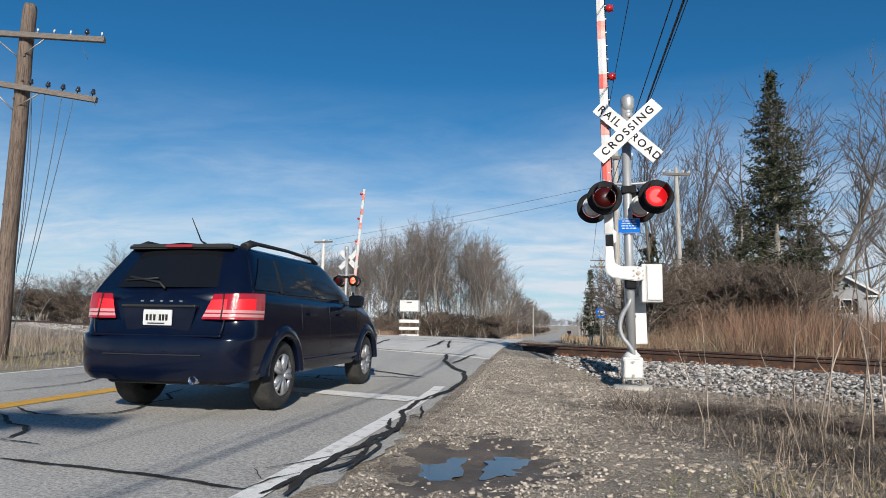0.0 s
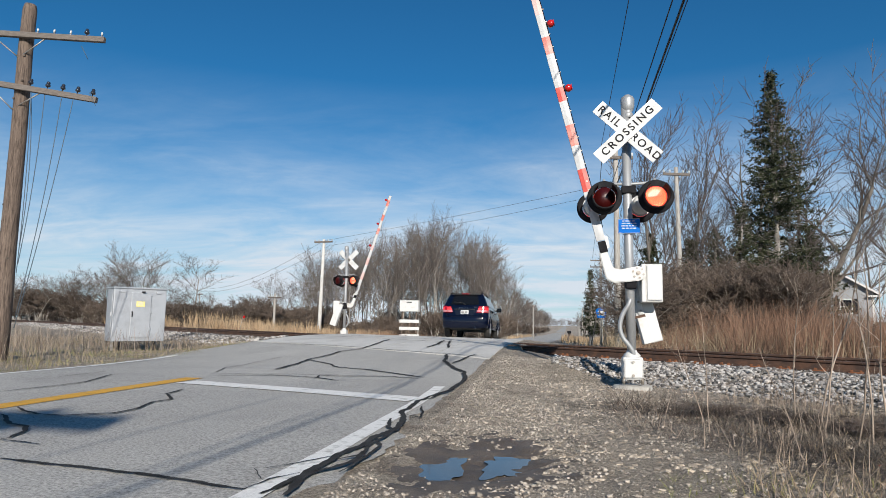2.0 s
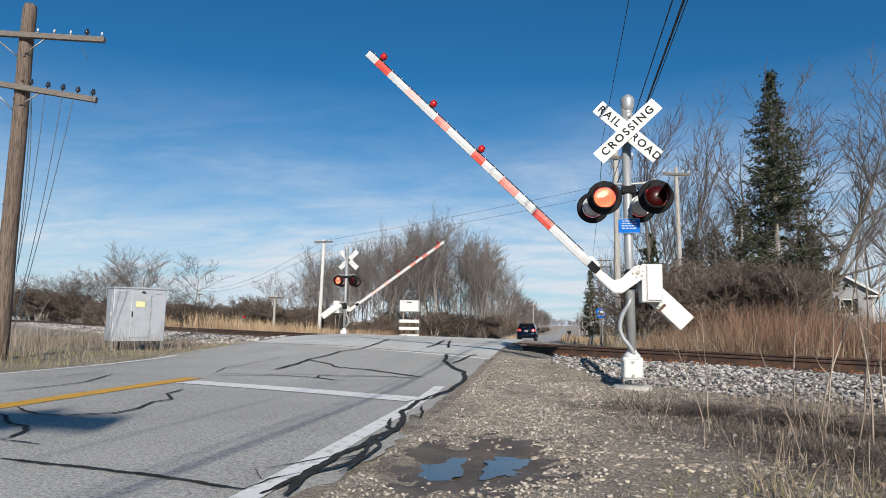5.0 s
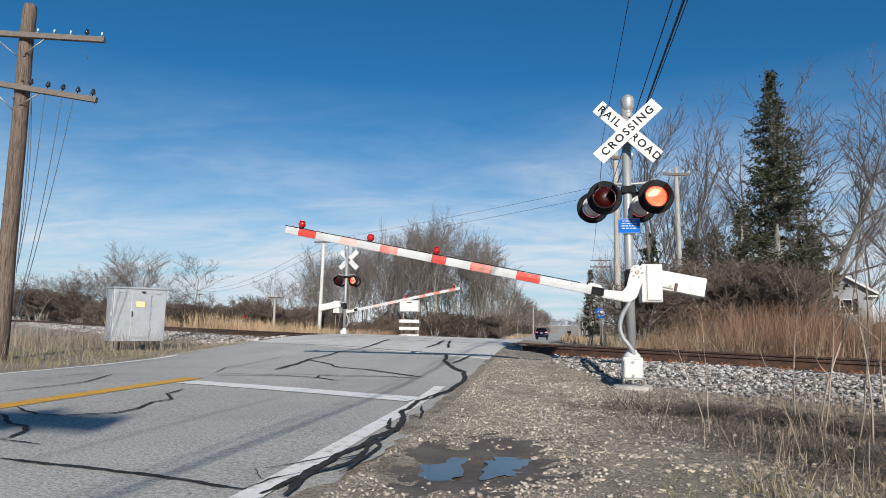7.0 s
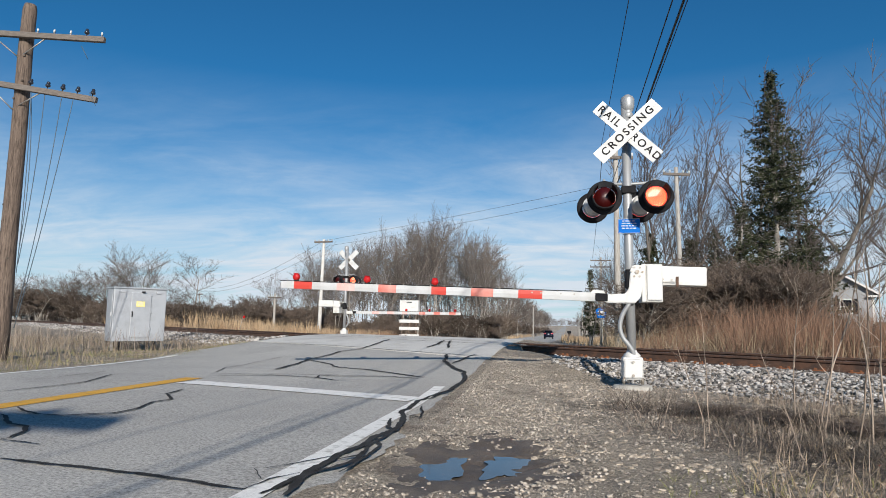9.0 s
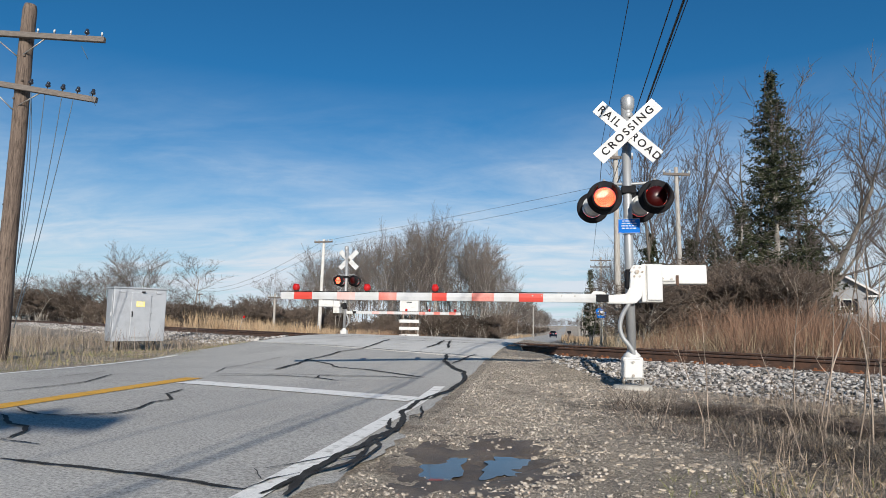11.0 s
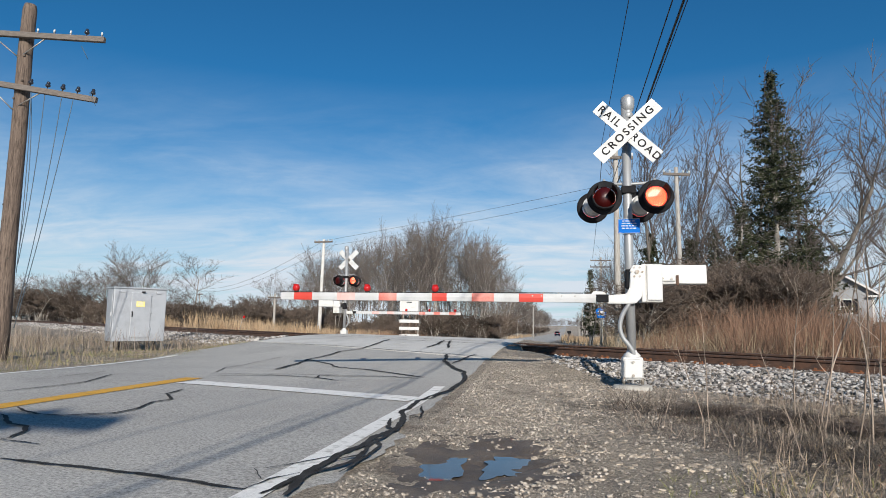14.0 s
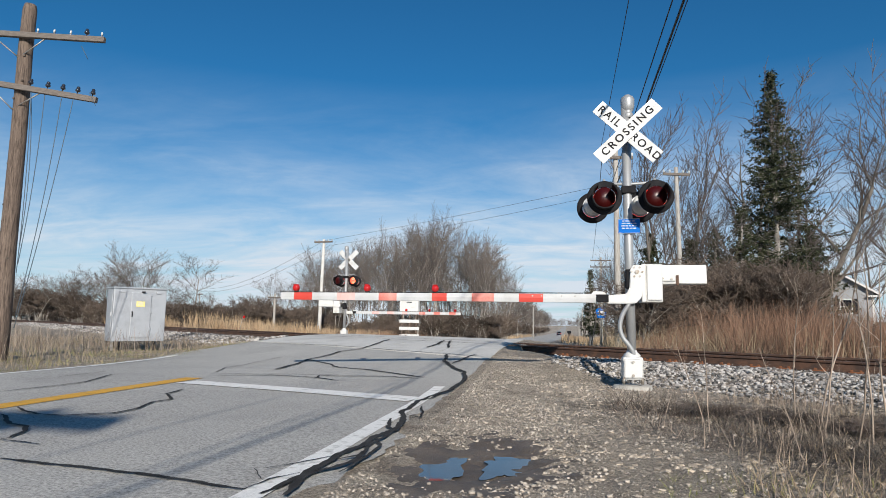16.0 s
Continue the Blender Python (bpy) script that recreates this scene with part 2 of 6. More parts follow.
strip("edge_line", [(-1.669, 0.503), (-1.69, 4.526), (-1.758, 8.95)], 0.16, 0.006, WHITE_LINE, road, "worn white edge line")
strip("edge_line", [(-9.029, -6.032), (-9.096, 11.142), (-9.607, 14.763)], 0.17, 0.006, WHITE_LINE, road, "white edge line")
strip("centre_line", [(-5.647, -4.183), (-5.668, 6.274), (-5.701, 9.2)], 0.30, 0.006, YELLOW_LINE, road, "yellow centre line")
strip("stop_line", [(-5.431, 8.564), (-3.519, 8.126), (-1.814, 7.703)], 0.42, 0.009, WHITE_LINE, road, "faded white stop line")

# rails: flat-bottomed section swept along the track
PROFILE = [(-0.07, 0), (0.07, 0), (0.07, 0.012), (0.012, 0.03), (0.01, 0.125), (0.036, 0.14), (0.036, 0.168), (0.028, 0.176),
           (-0.028, 0.176), (-0.036, 0.168), (-0.036, 0.14), (-0.01, 0.125), (-0.012, 0.03), (-0.07, 0.012)]


def rail(n):
    ss = steps([(-60, 160, 4), (160, 700, 60)])
    vs, fs, k = [], [], len(PROFILE)
    for s in ss:
        vs += [track_pt(s, n + a, RAIL_Z - 0.176 + b) for a, b in PROFILE]
    for j in range(len(ss) - 1):
        for i in range(k):
            fs.append((j * k + i, j * k + (i + 1) % k, (j + 1) * k + (i + 1) % k, (j + 1) * k + i))
    me = bpy.data.meshes.new("rail")
    me.from_pydata(vs, [], fs)
    ob = link_mesh("rail", me, [RUST, RAILTOP])
    for p in me.polygons:
        if p.index % k == 7:
            p.material_index = 1
    return tagged(ob, "long rusty steel railway rail on wooden ties", "rail", "rails of the track")


rail(TRACK_N - 0.75)
rail(TRACK_N + 0.75)

# ---------------------------------------------------------------- track, crossing, road details
# mesh helpers
def box_bm(x0, x1, y0, y1, z0, z1, bevel=0.0, bm=None, seg=2):
    own = bm is None
    b = bmesh.new()
    bmesh.ops.create_cube(b, size=1)
    for v in b.verts:
        v.co = Vector(((x0 + x1) / 2 + v.co.x * (x1 - x0), (y0 + y1) / 2 + v.co.y * (y1 - y0), (z0 + z1) / 2 + v.co.z * (z1 - z0)))
    if bevel:
        bmesh.ops.bevel(b, geom=b.edges[:], offset=bevel, segments=seg, affect="EDGES", profile=0.5)
    return b if own else absorb(bm, b)


def absorb(bm, other):
    me = bpy.data.meshes.new("tmp")
    other.to_mesh(me)
    other.free()
    bm.from_mesh(me)
    bpy.data.meshes.remove(me)
    return bm


def tube_bm(p, q, r0, r1=None, sides=12, bm=None, cap=True):
    """A round bar from p to q."""
    own = bm is None
    b = bmesh.new()
    p, q = Vector(p), Vector(q)
    bmesh.ops.create_cone(b, cap_ends=cap, segments=sides, radius1=r0, radius2=r0 if r1 is None else r1, depth=(q - p).length)
    m = Matrix.Translation((p + q) / 2) @ (q - p).to_track_quat("Z", "Y").to_matrix().to_4x4()
    b.transform(m)
    for f in b.faces:
        f.smooth = len(f.verts) == 4
    return b if own else absorb(bm, b)


def path_bm(pts, r, sides=8, bm=None):
    own = bm is None
    b = bmesh.new()
    rings = []
    pts = [Vector(p) for p in pts]
    side = None
    for i, p in enumerate(pts):
        d = (pts[min(i + 1, len(pts) - 1)] - pts[max(i - 1, 0)]).normalized()
        if side is None:
            side = d.orthogonal()
        side = (side - d * side.dot(d)).normalized()
        other = d.cross(side)
        rr = r[i] if isinstance(r, (list, tuple)) else r
        rings.append([b.verts.new(p + (side * math.cos(a) + other * math.sin(a)) * rr) for a in (2 * math.pi * k / sides for k in range(sides))])
    for a, c in zip(rings[:-1], rings[1:]):
        for k in range(sides):
            f = b.faces.new((a[k], a[(k + 1) % sides], c[(k + 1) % sides], c[k]))
            f.smooth = True
    b.faces.new(rings[0][::-1])
    b.faces.new(rings[-1])
    return b if own else absorb(bm, b)


def bez(a, b, c, k=10):
    a, b, c = Vector(a), Vector(b), Vector(c)
    return [(1 - t) ** 2 * a + 2 * t * (1 - t) * b + t * t * c for t in (i / k for i in range(k + 1))]


def lathe_bm(profile, sides=24, axis="Z", bm=None):
    """A solid of revolution: profile rows (radius, height)."""
    own = bm is None
    b = bmesh.new()
    rings = []
    for r, h in profile:
        if r < 1e-5:
            rings.append([b.verts.new((0, 0, h))])
        else:
            rings.append([b.verts.new((r * math.cos(2 * math.pi * k / sides), r * math.sin(2 * math.pi * k / sides), h)) for k in range(sides)])
    for a, c in zip(rings[:-1], rings[1:]):
        for k in range(sides):
            vs = [a[k % len(a)], a[(k + 1) % len(a)], c[(k + 1) % len(c)], c[k % len(c)]]
            vs = list(dict.fromkeys(vs))
            if len(vs) > 2:
                b.faces.new(vs).smooth = True
    if axis == "Y":
        b.transform(Matrix.Rotation(radians(90), 4, "X"))
    if axis == "X":
        b.transform(Matrix.Rotation(radians(90), 4, "Y"))
    return b if own else absorb(bm, b)


def plate_bm(outline, y0, y1, bevel=0.0):
    """A flat plate: an outline in x and z, thick from y0 to y1."""
    b = bmesh.new()
    f = b.faces.new([b.verts.new((x, y0, z)) for x, z in outline])
    r = bmesh.ops.extrude_face_region(b, geom=[f])
    for v in r["geom"]:
        if isinstance(v, bmesh.types.BMVert):
            v.co.y = y1
    bmesh.ops.recalc_face_normals(b, faces=b.faces[:])
    if bevel:
        bmesh.ops.bevel(b, geom=[e for e in b.edges], offset=bevel, segments=2, affect="EDGES")
    return b


def text_mesh(text, size, m, material, parent, depth=0.002, space=1.0, name="lettering", bold=0.0):
    cu = bpy.data.curves.new(name, "FONT")
    cu.body, cu.size, cu.extrude, cu.align_x, cu.align_y = text, size, depth, "CENTER", "CENTER"
    cu.space_character, cu.offset = space, bold
    tmp = bpy.data.objects.new("tmp", cu)
    me = bpy.data.meshes.new_from_object(tmp)
    bpy.data.objects.remove(tmp)
    me.transform(m)
    return link_mesh(name, me, material, parent)


def tri_mesh(name, verts, faces, material, smooth_shade=False):
    """A mesh from arrays: verts (n, 3), faces (m, 3 or 4)."""
    verts, faces = np.asarray(verts, np.float32), np.asarray(faces, np.int32)
    k = faces.shape[1]
    me = bpy.data.meshes.new(name)
    me.vertices.add(len(verts))
    me.vertices.foreach_set("co", verts.ravel())
    me.loops.add(faces.size)
    me.loops.foreach_set("vertex_index", faces.ravel())
    me.polygons.add(len(faces))
    me.polygons.foreach_set("loop_start", np.arange(0, faces.size, k, dtype=np.int32))
    me.polygons.foreach_set("use_smooth", np.full(len(faces), smooth_shade, dtype=bool))
    me.update(calc_edges=True)
    me.validate()
    return me


# painted metals and plastics
WHITE_PAINT = mat("white_enamel", (0.56, 0.56, 0.55), 0.45, spots=(0.45, 0.43, 0.40), spot_scale=5, spot_amount=(0.56, 0.75), grain=0.03, bump=0.05)
SIGN_WHITE = mat("sign_sheeting", (0.52, 0.53, 0.54), 0.5, spots=(0.45, 0.45, 0.44), spot_scale=6, grain=0.03, bump=0.03)
BLACK_PAINT = mat("black_paint", (0.016, 0.016, 0.018), 0.8, spec=0.1, spots=(0.04, 0.04, 0.04), spot_scale=8, grain=0.1, bump=0.05)
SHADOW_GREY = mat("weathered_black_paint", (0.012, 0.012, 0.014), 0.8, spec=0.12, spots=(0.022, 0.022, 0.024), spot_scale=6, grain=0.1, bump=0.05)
GALV = mat("aluminium_paint", (0.33, 0.34, 0.35), 0.45, metal=0.35, spots=(0.33, 0.335, 0.34), spot_scale=7, grain=0.06, bump=0.08)
STEEL = mat("dull_steel", (0.35, 0.34, 0.32), 0.5, metal=0.7, spots=(0.24, 0.2, 0.16), spot_scale=9, grain=0.1)
RED_TAPE = mat("red_reflective_tape", (0.48, 0.045, 0.03), 0.45, spots=(0.45, 0.13, 0.09), spot_scale=4, spot_amount=(0.5, 0.75), grain=0.05, bump=0.03)
FADED_TAPE = mat("faded_red_tape", (0.50, 0.12, 0.09), 0.5, spots=(0.55, 0.30, 0.26), spot_scale=2.5, spot_amount=(0.42, 0.7), grain=0.06, bump=0.03)
PINK_TAPE = mat("bleached_red_tape", (0.55, 0.33, 0.30), 0.5, spots=(0.56, 0.46, 0.44), spot_scale=3, spot_amount=(0.4, 0.7), grain=0.05, bump=0.03)
ARM_WHITE = mat("dull_arm_sheeting", (0.46, 0.47, 0.48), 0.55, spots=(0.40, 0.40, 0.40), spot_scale=3, grain=0.05, bump=0.03)
BLUE_SIGN = mat("blue_sign", (0.008, 0.12, 0.46), 0.8, spec=0.1, grain=0.04, bump=0.03, spots=(0.012, 0.14, 0.5), spot_scale=6)
YELLOW_LABEL = mat("yellow_label", (0.70, 0.62, 0.22), 0.5, grain=0.05)
RED_LENS = mat("dark_red_lens", (0.04, 0.003, 0.003), 0.3, grain=0.1, grain_scale=150, bump=0.3, bump_scale=220, bump_dist=0.004)
RED_LAMP = mat("red_lamp_plastic", (0.42, 0.012, 0.012), 0.2, grain=0.1, bump=0.1)
LED_ON = glow("lit_led", (1.0, 0.20, 0.08), 3.6)
LED_GLOW = glow("lit_lens", (1.0, 0.05, 0.03), 0.8)
RED_GLOW = glow("red_lit_disc_side", (1.0, 0.012, 0.016), 0.62)

# concrete crossing panels and wooden ties
CROSS_TOP = mat("crossing_surface", (0.56, 0.545, 0.51), 0.85, spots=(0.46, 0.445, 0.415), spot_scale=1.1, grain=0.18, grain_scale=45, bump=0.35)


def crossing_panel(n0, n1, x0, x1, name="crossing_panel"):
    """A slab of the crossing between two lines along the track, cut off at the road's edges."""
    k = 12
    vs, fs = [], []
    for i in range(k + 1):
        for n in (n0, (n0 + n1) / 2, n1):
            x = x0 + (x1 - x0) * i / k
            y = (n - TN.x * x) / TN.y
            vs.append((x, y, road_z(x, y) + 0.012))
    m = len(vs)
    vs += [(x, y, z - 0.05) for x, y, z in vs]
    for i in range(k):
        for j in range(2):
            a = i * 3 + j
            fs.append((a, a + 3, a + 4, a + 1))
    edge = [i * 3 for i in range(k + 1)] + [k * 3 + 1] + [i * 3 + 2 for i in range(k, -1, -1)] + [1]
    for a, b in zip(edge, edge[1:] + edge[:1]):
        fs.append((a, a + m, b + m, b))
    me = bpy.data.meshes.new(name)
    me.from_pydata(vs, [], fs)
    me.update()
    return link_mesh(name, me, CROSS_TOP, road)


for n0, n1 in ((8.75, 11.86), (12.04, 13.36), (13.54, 16.4)):
    for x0, x1 in ((-9.3, -6.9), (-6.88, -4.3), (-4.28, -2.7), (-2.68, -1.45)):
        crossing_panel(n0, n1, x0, x1)

# sealed cracks
def nn_of(x, y):
    return TN.x * x + TN.y * y


CRACKS = [
    ([(-3.598, 3.64), (-2.913, 3.57), (-2.287, 3.496), (-1.752, 3.403)], 0.039),
    ([(-5.436, 5.645), (-4.895, 5.282), (-4.607, 5.295), (-4.275, 5.554), (-4.275, 5.887), (-4.446, 6.394), (-4.404, 6.683), (-4.789, 7.147), (-4.887, 7.66)], 0.035),
    ([(-5.182, 5.193), (-4.66, 4.765), (-4.436, 4.706), (-4.253, 4.513), (-4.114, 4.239), (-4.135, 4.156)], 0.039),
    ([(-4.114, 4.145), (-3.738, 4.1)], 0.027),
    ([(-6.746, 6.725), (-6.686, 8.052), (-7.198, 9.216), (-7.22, 9.449)], 0.031),
    ([(-7.68, 8.651), (-7.772, 9.938)], 0.020),
    ([(-5.691, 9.6), (-4.796, 9.988), (-3.918, 9.773), (-3.396, 9.388)], 0.039),
    ([(-3.9, 9.612), (-3.971, 10.028), (-2.765, 9.989), (-2.247, 9.716)], 0.035),
    ([(-5.917, 9.977), (-4.884, 10.166), (-3.694, 10.179)], 0.023),
    ([(-5.164, 10.85), (-5.171, 11.712), (-5.267, 12.622), (-5.133, 13.406), (-5.127, 14.08), (-4.804, 14.748), (-4.817, 15.685), (-5.16, 18.52)], 0.066),
    ([(-5.267, 12.622), (-4.464, 11.819), (-4.128, 11.265), (-3.43, 10.884), (-2.19, 9.855)], 0.043),
    ([(-8.479, 17.547), (-5.495, 15.5), (-3.805, 14.127), (-1.612, 12.574)], 0.027),
    ([(-3.198, 14.773), (-3.196, 15.98), (-3.55, 18.56)], 0.078),
    ([(-2.674, 14.556), (-3.37, 18.71)], 0.055),
    ([(-2.436, 13.088), (-2.249, 11.936), (-1.937, 10.967), (-1.635, 10.41), (-1.501, 9.657), (-1.504, 8.949), (-1.514, 8.558), (-1.61, 8.298), (-1.636, 7.879)], 0.066),
    ([(-2.036, 11.502), (-1.896, 12.61), (-1.785, 13.006)], 0.047),
    ([(-1.636, 7.879), (-1.746, 7.603), (-1.684, 6.641), (-1.569, 6.091), (-1.492, 5.614), (-1.563, 5.152), (-1.536, 4.78), (-1.596, 4.447), (-1.576, 3.994), (-1.565, 3.692), (-1.513, 3.348)], 0.058),
    ([(-1.694, 6.151), (-1.586, 5.672), (-1.458, 5.466)], 0.039),
    ([(-1.48, 5.557), (-1.496, 4.798), (-1.442, 4.495), (-1.565, 4.254)], 0.031),
    ([(-1.473, 4.59), (-1.431, 4.223), (-1.513, 3.939), (-1.607, 3.705), (-1.638, 3.336)], 0.043),
    ([(-1.732, 7.49), (-1.684, 8.118), (-1.501, 8.288)], 0.039),
    ([(-1.604, 6.468), (-1.445, 6.335), (-1.582, 7.149)], 0.023),
    ([(-5.964, 10.234), (-6.302, 11.2), (-6.294, 11.575), (-6.279, 12.268), (-6.22, 13.465)], 0.020),
    ([(-1.94, 3.85), (-1.783, 3.627)], 0.012),
    ([(-1.877, 3.896), (-1.669, 4.222), (-1.534, 4.523)], 0.016),
    ([(-1.773, 3.395), (-1.721, 3.643), (-1.627, 3.847)], 0.016),
    ([(-1.541, 5.086), (-1.405, 4.866), (-1.4, 4.32), (-1.4, 3.93)], 0.027),
]
for pts, w in CRACKS:
    on_slab = max(nn_of(*q) for q in pts) > 8.6
    strip("sealed_crack", pts, w, 0.019 if on_slab else 0.012, SEALANT, road, wobble=0.035, fade=True, dens=0.05)

# ties
TIE_SRC = PLATE_SRC = None
ORANGE_RUST = mat("orange_rust", (0.20, 0.075, 0.03), 0.9, spots=(0.11, 0.045, 0.022), spot_scale=9, grain=0.25)
for i in range(150):
    s = -14 + i * 0.53
    p = track_pt(s, TRACK_N, 0)
    if ROAD_L - 0.6 < p.x < ROAD_R + 1.0:
        continue
    if TIE_SRC is None:
        TIE_SRC = bpy.data.meshes.new("tie")
        b = box_bm(-1.3, 1.3, -0.11, 0.11, -0.17, 0, 0.012, seg=1)
        b.to_mesh(TIE_SRC)
        b.free()
        TIE_SRC.materials.append(TIE)
    ob = new("railway_tie", TIE_SRC)
    ob.matrix_basis = Matrix.Translation((p.x, p.y, RAIL_Z - 0.178)) @ Matrix.Rotation(math.atan2(TN.y, TN.x) + random.uniform(-0.02, 0.02), 4, "Z")
    tagged(ob, "dark weathered creosoted wooden tie under the rails", "railway tie", "ties of the track")
    if PLATE_SRC is None:
        PLATE_SRC = bpy.data.meshes.new("tie_plate")
        b = box_bm(-0.17, 0.17, -0.10, 0.10, 0.0, 0.022, 0.004, seg=1)
        for sx, sy in ((-0.09, 0.06), (0.09, -0.06), (-0.09, -0.07)):
            box_bm(sx - 0.02, sx + 0.02, sy - 0.015, sy + 0.015, 0.02, 0.05, bm=b)
        b.to_mesh(PLATE_SRC)
        b.free()
        PLATE_SRC.materials.append(ORANGE_RUST)
    if s < 12:
        for off in (-0.75, 0.75):
            pl = new("tie_plate", PLATE_SRC)
            pl.parent = ob
            pl.location = (off, 0, -0.002)

# ---------------------------------------------------------------- crossing signals
def flasher(parent, x, y, z, face, name="flasher"):
    """One round lamp head: background disc, visor, housing, glowing bowl and an added turning disc that imitates the
    flashing. face: -1 looks to -y, 1 to +y.
    """
    head = part(name, tube_bm((x, y - face * 0.04, z), (x, y + face * 0.10, z), 0.165, 0.16, 24), GALV, parent)
    b = lathe_bm([(0.165, 0.0), (0.25, 0.0), (0.258, 0.012), (0.25, 0.024), (0.165, 0.024)], 40)
    b.transform(Matrix.Translation((x, y + face * 0.10, z)) @ Matrix.Rotation(radians(-90 * face), 4, "X"))
    part("background_disc", b, SHADOW_GREY, head, "round black background disc")
    # hood: a round tube cut short below
    b = bmesh.new()
    k = 40
    for r0, r1 in ((0.172, 0.188),):
        ring = []
        for i in range(k + 1):
            a = radians(-235 + 290 * i / k) + radians(90) - radians(90)
            up = math.sin(a)
            ln = 0.17 + 0.15 * max(0.0, (up + 0.8) / 1.8)
            row = [b.verts.new((x + r * math.cos(a), y + face * (0.11 + d), z + r * math.sin(a))) for r, d in ((r0, 0), (r0, ln), (r1, ln), (r1, 0))]
            ring.append(row)
        for p, q in zip(ring[:-1], ring[1:]):
            for j in range(3):
                b.faces.new((p[j], q[j], q[j + 1], p[j + 1])).smooth = False
        bmesh.ops.recalc_face_normals(b, faces=b.faces[:])
    part("visor", b, SHADOW_GREY, head, "black lamp hood")
    # bowl with rings of lights, and before it an added disc that turns its red side, its edge or its dark side to the
    # front to imitate flashing
    bowl = lathe_bm([(0, -0.012), (0.10, -0.010), (0.160, 0.0), (0.160, -0.03), (0, -0.03)], 32)
    for ri in range(1, 7):
        cnt = 6 * ri
        for i in range(cnt):
            a = 2 * math.pi * (i + 0.5 * (ri % 2)) / cnt
            o = bmesh.ops.create_cone(bowl, segments=6, radius1=0.0085, radius2=0.005, depth=0.008, cap_ends=True)
            bmesh.ops.translate(bowl, verts=o["verts"], vec=(0.0235 * ri * math.cos(a), 0.0235 * ri * math.sin(a), -0.006 + 0.01 * (ri / 6) ** 2))
            for f in {f for v in o["verts"] for f in v.link_faces}:
                f.material_index = 1
    bowl.transform(Matrix.Translation((x, y + face * 0.108, z)) @ Matrix.Rotation(radians(-90 * face), 4, "X"))
    part("reflector", bowl, [LED_GLOW, LED_ON], head, "glowing reflector with rings of small lights")
    disc = lathe_bm([(0, 0.002), (0.08, 0.002), (0.158, 0.0015), (0.158, -0.0015), (0, -0.002)], 32)
    for f in disc.faces:
        f.material_index = 1 if f.calc_center_median().z < 0.0005 else 0
    d = part("lamp_disc", disc, [RED_GLOW, RED_LENS], head, "added turning disc, one side glowing red, one dark, imitating flashes")
    d.matrix_basis = Matrix.Translation((x, y + face * 0.128, z)) @ Matrix.Rotation(radians(-90 * face), 4, "X")
    return head, d


